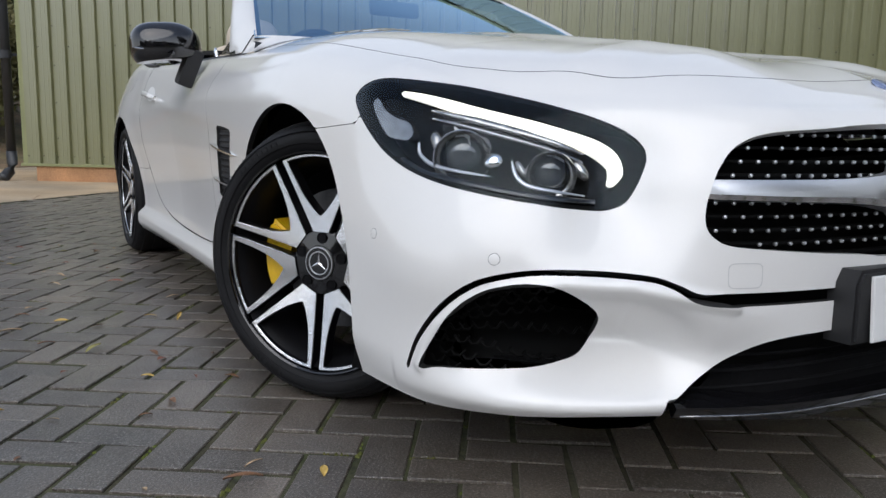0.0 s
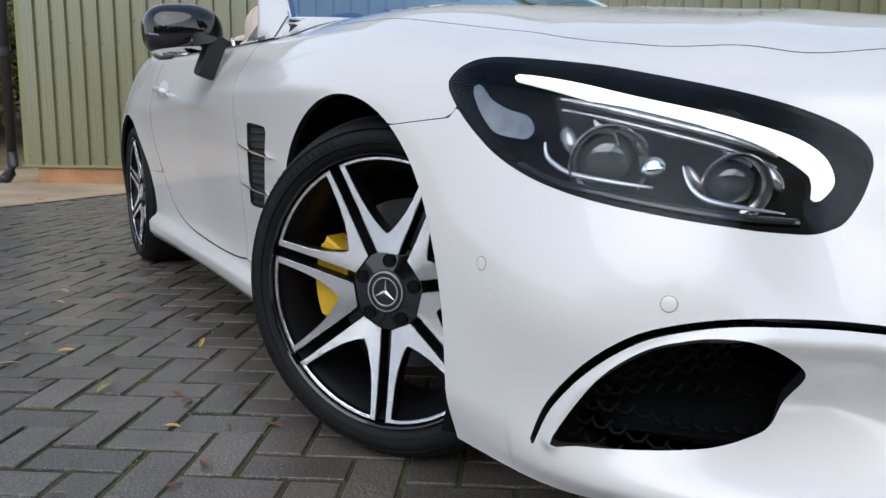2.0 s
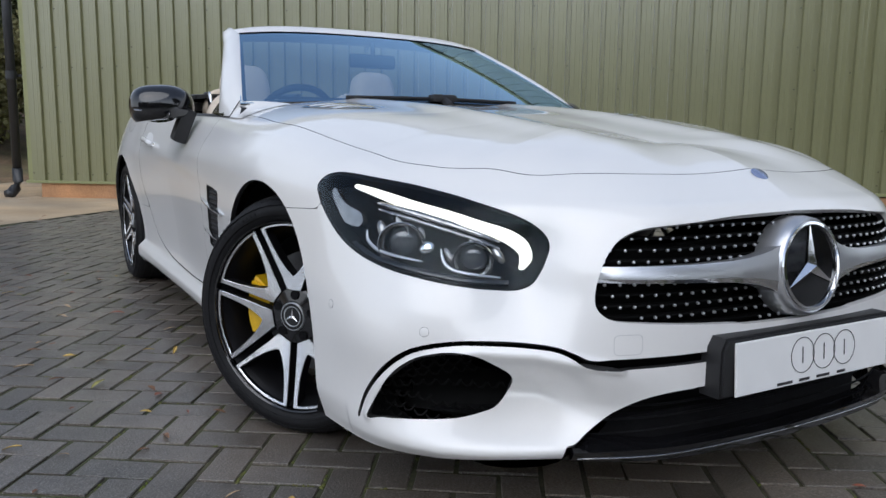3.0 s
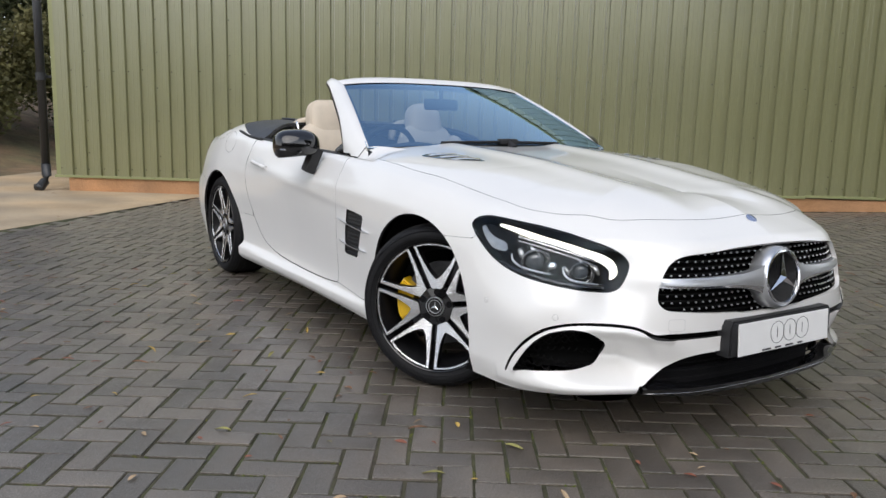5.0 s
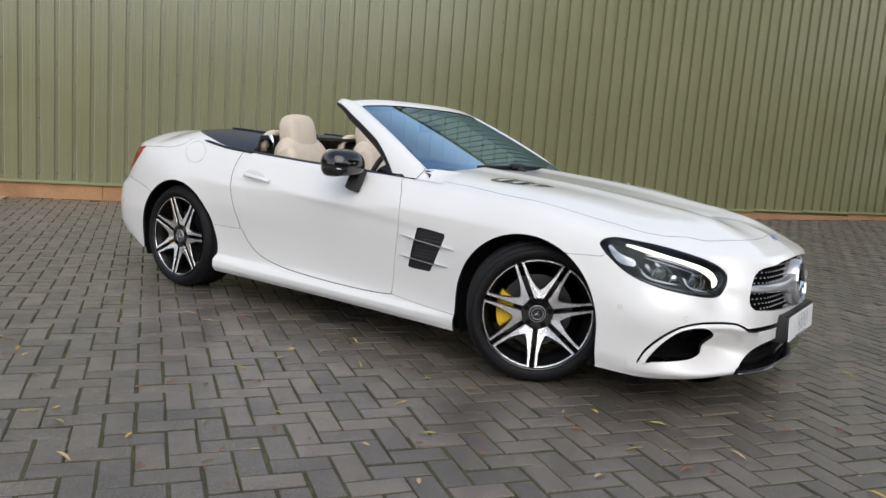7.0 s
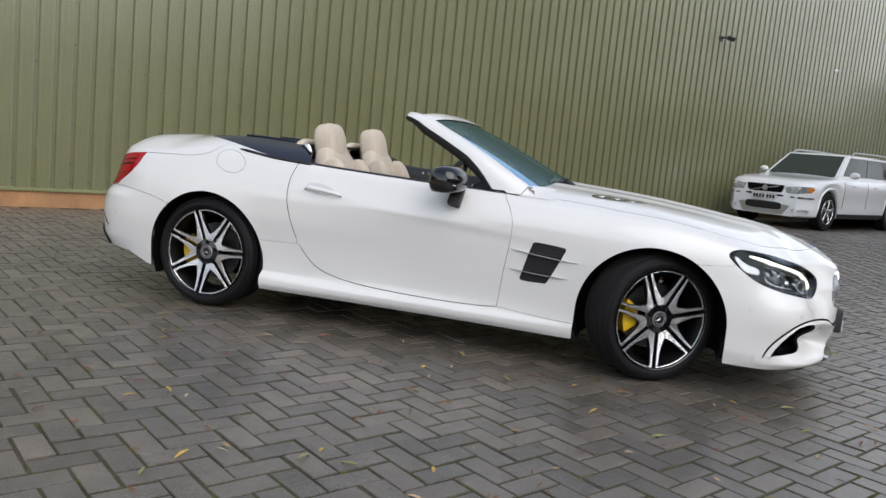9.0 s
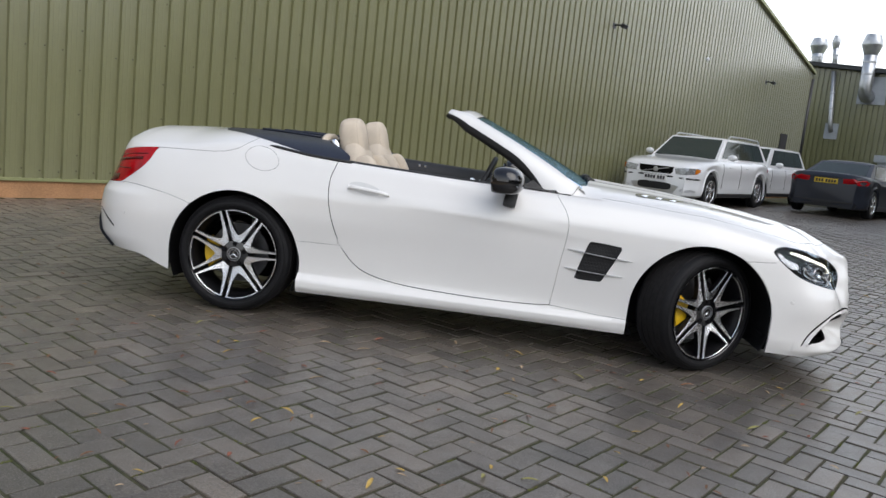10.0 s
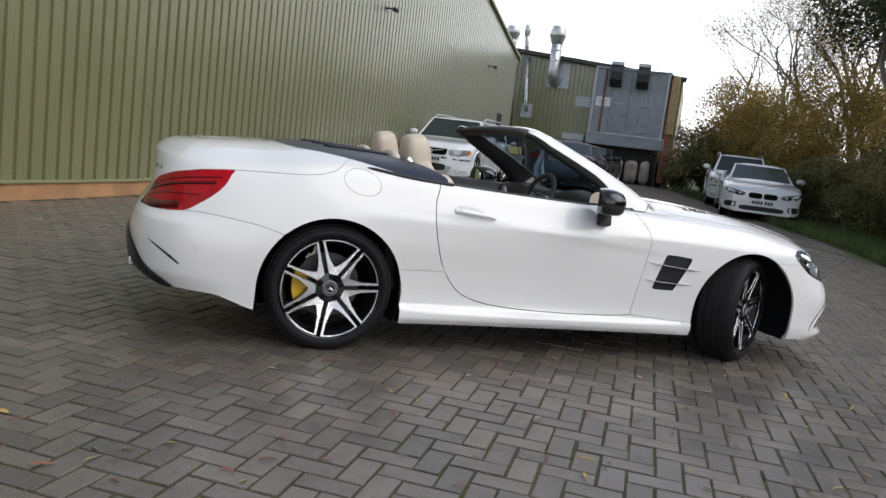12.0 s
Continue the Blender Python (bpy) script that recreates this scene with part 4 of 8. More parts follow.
DRL = band([(4.755, 0.7255), (4.80, 0.7185), (4.873, 0.7045), (4.955, 0.689), (5.04, 0.673), (5.112, 0.657), (5.17, 0.640), (5.213, 0.624), (5.240, 0.606), (5.245, 0.586), (5.235, 0.562)],
           [0.004, 0.007, 0.009, 0.0095, 0.0100, 0.0108, 0.0118, 0.0125, 0.0130, 0.0125, 0.004])
SWOOSH_A = [(4.836, 0.625), (4.843, 0.608), (4.860, 0.596), (4.890, 0.585), (4.95, 0.577), (5.010, 0.571)]
SWOOSH_B = [(5.046, 0.598), (5.053, 0.582), (5.064, 0.568), (5.085, 0.557), (5.13, 0.549), (5.190, 0.541)]
LENS_SKY = catmull([(4.676, 0.712), (4.692, 0.716), (4.722, 0.692), (4.76, 0.676), (4.795, 0.668), (4.812, 0.652), (4.806, 0.636), (4.777, 0.636), (4.735, 0.645), (4.698, 0.678)], 4, True)
for sd in (-1, 1):
    lens = patch("headlight", "sz", LAMP, LENS, car, sd, -0.001, label="clear headlight with a lit white daytime strip")
    patch("housing", "sz", grown(LAMP, -0.001), [LAMP_BACK, LAMP_BACK], lens, sd, -0.052, step=0.012)
    bez = Sheet(4.60, 5.32, 0.4, 1.1, 0.007).cut("sz", grown(LAMP, 0.0005), True).cut("sz", grown(LAMP, -0.0065), False)
    bez.make("bezel", [VOID, VOID], lens, sd, 0.055, -0.0025)
    patch("daytime_strip", "sz", DRL, DAYLAMP, lens, sd, -0.016, 0.006, "lit white light strip", 0.006)
    for path in (SWOOSH_A, SWOOSH_B):
        ribbon("chrome_line", path, [0.001, 0.0026, 0.003, 0.003, 0.0026, 0.001], SATIN, lens, sd, -0.016, 0.003, bulge=0.1)
    # bright metal patch shaped like the sky's reflection in the lens
    patch("side_reflector", "sz", LENS_SKY, LAMP_DARK, lens, sd, -0.022, 0.02)
    # deep bezel shelf under the light strip, in bands that catch the light
    for k, (lift, wide_, deep_) in enumerate(((-0.022, 0.006, -0.020), (-0.036, 0.005, -0.030))):
        ribbon("bezel_shelf", [(a, b + lift) for a, b in ((4.84, 0.704), (4.95, 0.687), (5.05, 0.668), (5.13, 0.650), (5.185, 0.632))], [0.002, wide_, wide_, wide_, 0.002], LAMP_DARK if k else LAMP_GREY, lens, sd, deep_, 0.012, bulge=0.3)
    for s, z, r in ((4.935, 0.620, 0.038), (5.135, 0.596, 0.032)):
        m = outward(s, z, sd)
        ahead = Vector((0.80, sd * 0.55, -0.12)).normalized()
        m2 = Matrix.Translation(m.translation - m.col[2].to_3d() * 0.044) @ ahead.to_track_quat("Z", "Y").to_matrix().to_4x4()
        bm = bmesh.new()
        lathe(bm, [(r * 1.38, 0.022), (r * 1.33, 0.027), (r * 1.22, 0.020), (r * 1.20, 0.010), (r * 1.08, 0.008), (r * 1.05, -0.002), (r * 0.98, -0.012)], 36, m2, "Z")
        pr = part("projector_bowl", bm, LAMP_GREY, lens, angle=25)
        bm = bmesh.new()
        lathe(bm, [(r * 1.0 * math.cos(a), -0.008 + r * 0.62 * math.sin(a)) for a in np.linspace(0, math.pi / 2 - 0.01, 10)], 32, m2, "Z")
        part("projector_lens", bm, PROJECTOR, pr, smooth=True)
        # fluted reflector beside each bowl
        bm = bmesh.new()
        for k in range(7):
            mm = outward(s - r * 0.62 + 0.006 * k, z + r * (1.02 - 0.07 * k), sd)
            box(bm, (0.0035, r * 0.55, 0.010), mm @ Matrix.Translation((0, 0, -0.030)) @ Matrix.Rotation(0.35, 4, "Z"), 0.0012)
        part("flutes", bm, SATIN, pr)
    for s, z, w, h, material in ((5.008, 0.612, 0.030, 0.022, CHROME), (4.985, 0.640, 0.016, 0.024, LAMP_GREY), (5.192, 0.597, 0.020, 0.030, LAMP_GREY), (5.065, 0.600, 0.014, 0.028, LAMP_GREY), (4.868, 0.640, 0.020, 0.030, LAMP_GREY)):
        m = outward(s, z, sd)
        bm = bmesh.new()
        bmesh.ops.create_uvsphere(bm, u_segments=16, v_segments=10, radius=1, matrix=m @ Matrix.Translation((0, 0, -0.034)) @ Matrix.Rotation(0.5, 4, "Z") @ Matrix.Diagonal((w * 0.62, h * 0.75, 0.012, 1)))
        part("reflector", bm, material, lens, smooth=True)
    ribbon("lower_step", [(4.80, 0.592), (4.87, 0.572), (4.95, 0.560), (5.04, 0.547), (5.13, 0.536), (5.21, 0.530)], 0.006, GLOSS_BLACK, lens, sd, -0.014, 0.010, bulge=0.4)
    # tail lamp
    tl = patch("tail_lamp", "sz", TAIL, [RED_LENS, RED_DARK], car, sd, 0.001, 0.02, "red wrap-round tail lamp")
    for k, (pa, pb, wd) in enumerate((((0.45, 0.728), (1.03, 0.820), 0.008), ((0.47, 0.700), (0.95, 0.752), 0.003), ((0.50, 0.764), (1.06, 0.850), 0.003))):
        ribbon("lamp_band", [(pa[0] + (pb[0] - pa[0]) * t, pa[1] + (pb[1] - pa[1]) * t + 0.012 * math.sin(math.pi * t)) for t in np.linspace(0, 1, 7)], wd, RED_DARK, tl, sd, 0.0025, 0.006, bulge=0.2)
    ribbon("lamp_base", [(0.45, 0.672), (0.55, 0.672), (0.65, 0.675), (0.75, 0.682), (0.84, 0.694)], [0.006, 0.016, 0.019, 0.020, 0.018], RED_DARK, tl, sd, 0.002, 0.006, bulge=0.1)
    # side vent with two blades
    vent = patch("side_vent", "xz", VENT, MATT_BLACK, car, sd, -0.010, label="black side vent mesh with two bright blades")
    bm = bmesh.new()
    for i in range(16):
        for j in range(12):
            x, z = -0.655 + 0.0165 * i + (0.008 if j % 2 else 0), 0.446 + 0.0185 * j
            if inside(VENT, np.array([[x, z]]))[0]:
                m = outward(s_of_x(x), z, sd)
                box(bm, (0.0105, 0.0115, 0.004), m @ Matrix.Translation((0, 0, -0.009)) @ Matrix.Rotation(0.785, 4, "Z"), 0.0015)
    part("mesh_grille", bm, MATT_BLACK, vent)
    for z0, z1, xa, xb in ((0.603, 0.572, -0.708, -0.352), (0.497, 0.481, -0.712, -0.395)):
        n = 9
        v, f = [], []
        for k in range(n):
            t = k / (n - 1)
            x, z = xa + (xb - xa) * t, z0 + (z1 - z0) * t
            m = outward(s_of_x(x), z, sd)
            w = 0.0045 * (1 - 0.75 * abs(2 * t - 1) ** 3)
            o = 0.016 * math.sin(math.pi * min(max(t * 1.0, 0.02), 0.98)) ** 0.5
            up, nn, c = m.col[1].to_3d(), m.col[2].to_3d(), m.translation
            v += [c + up * w, c + up * w * 0.6 + nn * o, c - up * w * 0.6 + nn * o, c - up * w]
        for k in range(n - 1):
            for j in range(3):
                f.append((4 * k + j, 4 * k + j + 1, 4 * k + j + 5, 4 * k + j + 4))
        mesh_ob("blade", v, f, CHROME, vent, "bright chrome blade", smooth=False)
    # door handle in its cup
    door = doors[0 if sd < 0 else 1]
    m = outward(s_of_x(-1.845), 0.796, sd)
    bm = bmesh.new()
    n = 14
    v, f = [], []
    for k in range(n):
        t = k / (n - 1)
        x = -1.955 + 0.235 * t
        z = 0.797 - 0.024 * t
        mm = outward(s_of_x(x), z, sd)
        up, nn, c = mm.col[1].to_3d(), mm.col[2].to_3d(), mm.translation
        o = 0.026 * min(1, 6 * t + 0.25, 6 * (1 - t) + 0.2)
        h = 0.0105 * (1.25 - 0.35 * t)
        for a in np.linspace(0, 2 * math.pi, 10, endpoint=False):
            v.append(c + nn * (o + 0.007 * math.cos(a)) + up * h * math.sin(a))
    for k in range(n - 1):
        for j in range(10):
            f.append((10 * k + j, 10 * k + (j + 1) % 10, 10 * k + 10 + (j + 1) % 10, 10 * k + 10 + j))
    f += [tuple(range(10)), tuple(range(10 * n - 10, 10 * n))[::-1]]
    mesh_ob("door_handle", v, f, PAINT, door, "white pull handle")
    # flat grey ellipse: the recess's shade is put into its colour
    cup = [(s_of_x(-1.86) + 0.092 * math.cos(a), 0.797 + 0.030 * math.sin(a) - 0.014 * math.cos(a)) for a in np.linspace(0, 2 * math.pi, 40, endpoint=False)]
    patch("handle_cup", "sz", cup, mat("cup_shade", (0.62, 0.62, 0.61), 0.45, vary=0.02) if sd < 0 else bpy.data.materials["cup_shade"], door, sd, 0.0012)
    # parking sensors and tow cover
    for s, z, r in ((4.772, 0.457, 0.0100), (5.046, 0.440, 0.0100), (0.98, 0.50, 0.010)):
        mm = outward(s, z, sd)
        bm = bmesh.new()
        lathe(bm, [(r, 0.0), (r, 0.0004), (r - 0.0006, 0.0005)], 24, mm, "Z", 1)
        lathe(bm, [(r - 0.0006, 0.0005), (r - 0.0012, 0.0007), (0.0001, 0.0008)], 24, mm, "Z", 0)
        part("parking_sensor", bm, [PAINT, SEAL_AND_GAP], car, angle=40)
    # mirror
    bm2 = bmesh.new()
    bmesh.ops.create_uvsphere(bm2, u_segments=32, v_segments=20, radius=1)
    for w in bm2.verts:
        x, y, z = w.co
        # flat glass side to the rear, blunt outer end, flat belly
        x = max(x, -0.55) if x < 0 else x
        z = z if z > 0 else max(z * 0.78, -0.46)
        sgn = lambda q, e: math.copysign(abs(q) ** e, q)
        w.co = (sgn(x, 0.9) * 0.108, sgn(y, 0.72) * 0.122, sgn(z, 0.8) * (0.092 - 0.010 * y))
    bmesh.ops.transform(bm2, matrix=Matrix.Translation((-1.085, sd * 0.966, 0.926)) @ Matrix.Diagonal((0.92, 0.98, 0.94, 1)) @ Matrix.Scale(-sd, 4, (0, 1, 0)) @ Matrix.Rotation(radians(-12), 4, "Z") @ Matrix.Rotation(radians(5), 4, "X"), verts=bm2.verts)
    bmesh.ops.recalc_face_normals(bm2, faces=bm2.faces)
    mir = part("door_mirror", bm2, GLOSS_BLACK, car, "gloss black door mirror", angle=60)
    bm = bmesh.new()
    box(bm, (0.070, 0.055, 0.135), pose(-1.046, sd * 0.897, 0.858, sd * 20, 8, 0), 0.012, 2)
    part("stalk", bm, MATT_BLACK, mir, angle=40)
    bm = bmesh.new()
    tube(bm, [(-1.025, sd * 1.078, 0.912), (-1.000, sd * 1.0, 0.905), (-1.004, sd * 0.90, 0.905)], 0.0045, 8)
    part("indicator", bm, LAMP_DARK, mir, smooth=True)
    bm = bmesh.new()
    slab(bm, [(0.092 * math.cos(a) * (1 if abs(math.cos(a)) > 0.2 else 1), 0.058 * math.sin(a)) for a in np.linspace(0, 2 * math.pi, 24, endpoint=False)], 0, 0.004,
         Matrix.Translation((-1.1425, sd * 0.970, 0.926)) @ Matrix.Rotation(radians(-90), 4, "Y") @ Matrix.Rotation(radians(90), 4, "Z"))
    part("mirror_glass", bm, mat("mirror_glass", (0.8, 0.82, 0.84), 0.02, 1.0) if sd < 0 else bpy.data.materials["mirror_glass"], mir)

# front: grille with pins, centre bar and mark
bm = bmesh.new()
for k in range(11):
    z = 0.447 + 0.0225 * k
    for sd in (-1, 1):
        row = [spot(s, z, -0.034, sd) for s in np.linspace(5.37, S_END, 20)]
        v = [(bm.verts.new(p + Vector((0, 0, 0.0022))), bm.verts.new(p - Vector((0, 0, 0.0022))), bm.verts.new(p - Vector((0.018, 0, 0.0022))), bm.verts.new(p + Vector((-0.018, 0, 0.0022)))) for p in row]
        for a, b in zip(v, v[1:]):
            for j in range(4):
                bm.faces.new((a[j], a[(j + 1) % 4], b[(j + 1) % 4], b[j]))
bmesh.ops.recalc_face_normals(bm, faces=bm.faces)
grille = part("radiator_grille", bm, VOID, car, "black diamond grille with bright pins")
bm = bmesh.new()
for k in range(12):
    z = 0.447 + 0.0225 * k
    for i in range(34):
        y = -0.505 + 0.0306 * i + (0.0153 if k % 2 else 0)
        s = s_of_y(abs(y))
        sd = -1 if y < 0 else 1
        if z > 0.69 or not inside(grown(GRILLE, -0.006), np.array([[s, z]]))[0]:
            continue
        m = Matrix.Translation(spot(s, z, -0.022, sd)) @ outward(s, z, sd).to_3x3().to_4x4()
        lathe(bm, [(0.0030, -0.005), (0.0036, -0.0015), (0.0028, 0.0005), (0.0001, 0.0012)], 8, m, "Z")
tagged(part("pin", bm, SATIN, grille, "bright metal grille pins"), kind="stuff")
bm = bmesh.new()
for sd in (-1, 1):
    rows = []
    for t in np.linspace(0, 1, 16):
        s = 5.393 + (s_of_y(0.09) - 5.393) * t
        h, z, o = 0.016 + 0.006 * t + 0.030 * t**7, 0.560 - 0.004 * t, -0.006 + 0.024 * t**2
        c = spot(s, z, o, sd)
        n = outward(s, z, sd).col[2].to_3d()
        u = Vector((0, 0, 1))
        rows.append([bm.verts.new(c + u * a + n * b) for a, b in ((h, -0.035), (h, -0.004), (h * 0.3, 0.004), (-h * 0.55, 0.006), (-h, 0.0), (-h, -0.035))])
    for a, b in zip(rows, rows[1:]):
        for j in range(5):
            f = bm.faces.new((a[j], a[j + 1], b[j + 1], b[j]))
            f.material_index = 1 if j == 3 else 0
bmesh.ops.recalc_face_normals(bm, faces=bm.faces)
part("centre_bar", bm, [SATIN, CHROME], grille, "satin silver bar across the grille", angle=30)
tip = Matrix.Translation((1.038, 0, 0.556)) @ Matrix.Rotation(radians(90 - 7), 4, "Y") @ Matrix.Rotation(radians(90), 4, "Z")
bm = bmesh.new()
lathe(bm, [(0.112, -0.05), (0.111, -0.012), (0.107, 0.004), (0.102, 0.012), (0.097, 0.010)], 56, tip, "Z")
mark = part("front_mark", bm, SATIN, grille, "round silver front mark with a plain three-spoke shape", angle=40)
bm = bmesh.new()
lathe(bm, [(0.099, 0.010), (0.097, 0.016), (0.091, 0.017), (0.089, 0.010)], 56, tip, "Z")
three_spokes(bm, 0.090, tip @ Matrix.Translation((0, 0, 0.011)), 0.009)
part("mark_ring", bm, CHROME, mark, angle=40)
bm = bmesh.new()
lathe(bm, [(0.090, 0.009), (0.0001, 0.010)], 40, tip, "Z")
part("mark_disc", bm, GLOSS_BLACK, mark)
# bonnet badge
_p = Vector(crown(S_END, 0.16))
bm = bmesh.new()
lathe(bm, [(0.021, 0.0), (0.021, 0.003), (0.018, 0.005), (0.0001, 0.0055)], 28, Matrix.Translation(_p) @ Matrix.Rotation(radians(34), 4, "Y"), "Z")
part("nose_badge", bm, mat("blue_silver_badge", (0.32, 0.38, 0.55), 0.25, 0.7, vary=0.1, scale=60), car, "small round blue and silver badge", angle=40)
# tow hook cover outline
for sd in (-1, 1):
    _o = [(5.455 + 0.031 * math.copysign(abs(math.cos(a)) ** 0.35, math.cos(a)), 0.422 + 0.021 * math.copysign(abs(math.sin(a)) ** 0.35, math.sin(a))) for a in np.linspace(0, 2 * math.pi, 48, endpoint=False)]
    Sheet(5.40, 5.51, 0.4, 0.65, 0.004).cut("sz", _o, True).cut("sz", grown(_o, -0.0016), False).make("tow_cover_joint", [mat("joint_grey", (0.58, 0.58, 0.57), 0.5) if sd < 0 else bpy.data.materials["joint_grey"]] * 2, car, sd, 0, 0.0008)
# number plate on its plinth, marks as plain shapes
bm = bmesh.new()
slab(bm, [(-0.283, -0.062), (-0.283, 0.04), (-0.270, 0.064), (0.285, 0.064), (0.296, 0.04), (0.296, -0.062)], -0.06, -0.004, Matrix.Translation((1.070, 0, 0.364)) @ Matrix(((0, 0, 1, 0), (1, 0, 0, 0), (0, 1, 0, 0), (0, 0, 0, 1))), bevel=0.006)
plate = part("plate_holder", bm, MATT_BLACK, car, "black plastic number plate holder", angle=40)
PM = Matrix.Translation((1.073, 0.010, 0.362)) @ Matrix.Rotation(radians(-4), 4, "Y") @ Matrix(((0, 0, 1, 0), (1, 0, 0, 0), (0, 1, 0, 0), (0, 0, 0, 1)))
bm = bmesh.new()
slab(bm, [(-0.26, -0.056), (0.26, -0.056), (0.26, 0.056), (-0.26, 0.056)], -0.004, 0.002, PM, bevel=0.002)
plate_face = part("plate", bm, PLATE_WHITE, plate, "plain white show plate with three ringed marks")
bm = bmesh.new()
for k in range(3):
    c = PM @ Matrix.Translation((0.022 + 0.073 * (k - 1), 0.006, 0.0025))
    lathe(bm, [(0.0395, 0), (0.0395, 0.0006), (0.0378, 0.0006), (0.0378, 0)], 48, c, "Z")
    box(bm, (0.0026, 0.036, 0.0008), c @ Matrix.Translation((0, 0, 0.0003)))
for k, w in enumerate((0.05, 0.035, 0.045, 0.03)):
    box(bm, (w, 0.006, 0.0008), PM @ Matrix.Translation((-0.11 + 0.065 * k, -0.048, 0.0026)))
part("plate_marks", bm, INK, plate_face)
# fog intake lattice
for sd in (-1, 1):
    bm = bmesh.new()
    for k in range(9):
        for i in range(12):
            s, z = 4.92 + 0.028 * i + (0.014 if k % 2 else 0), 0.238 + 0.019 * k
            if inside(grown(INTAKE, 0.01), np.array([[s, z]]))[0]:
                m = outward(s, z, sd)
                tube(bm, [m @ Vector((-0.014, 0.006, -0.045)), m @ Vector((-0.005, -0.004, -0.040)), m @ Vector((0.005, -0.004, -0.040)), m @ Vector((0.014, 0.006, -0.045))], 0.0025, 5)
    part("intake_mesh", bm, VOID, car, "gloss black honeycomb mesh in the air intake")
bm = bmesh.new()
for k in range(5):
    z = 0.19 + 0.027 * k
    for sd in (-1, 1):
        tube(bm, [spot(s, z, -0.055, sd) for s in np.linspace(5.38, S_END, 12)], 0.003, 5)
part("lower_grille", bm, LINER, car)


# windscreen, header rail and pillars
def glass_point(u, v):
    """u from -1 to 1 across, v from 0 at the scuttle to 1 at the header."""
    f = 0.45 * u ** 2 + 0.55 * u ** 4
    b = Vector((-0.585 - 0.085 * f, 0.775 * u, 0.955 - 0.022 * f))
    t = Vector((-1.270 - 0.038 * f, 0.605 * u, 1.278 - 0.026 * f))
    p = b.lerp(t, v)
    return p + Vector((0.35, 0.12 * u, 0.9)) * 0.010 * 4 * v * (1 - v)


nu, nv = 25, 13
v = [glass_point(-1 + 2 * i / (nu - 1), j / (nv - 1)) for i in range(nu) for j in range(nv)]
f = [(i * nv + j, (i + 1) * nv + j, (i + 1) * nv + j + 1, i * nv + j + 1) for i in range(nu - 1) for j in range(nv - 1)]
ws = mesh_ob("windscreen", v, f, SCREEN, car, "raked clear windscreen reflecting the sky")
ws.visible_shadow = False
# dark band round the glass edge
bm = bmesh.new()
path = [(-1, j / 20) for j in range(21)] + [(-1 + 2 * i / 20, 1) for i in range(1, 21)] + [(1, 1 - j / 20) for j in range(1, 21)] + [(1 - 2 * i / 20, 0) for i in range(1, 20)]
rows = []
for u, w in path:
    iu, iw = u * 0.972, 0.03 + w * 0.945
    rows.append((bm.verts.new(glass_point(u, w) - Vector((0, 0, 0.004))), bm.verts.new(glass_point(iu, iw) - Vector((0, 0, 0.004)))))
for a, b in zip(rows, rows[1:] + rows[:1]):
    bm.faces.new((a[0], a[1], b[1], b[0]))
part("glass_border", bm, SEAL_AND_GAP, ws)


def belt_point(x, sd):
    """A point on the belt line, just proud of the body."""
    q = s_of_x(x)
    for _ in range(4):
        q += x - shoulder(q)[1]
    zt, ex, ey = shoulder(q)[:3]
    return Vector((ex, sd * (ey + 0.001), zt + 0.003))


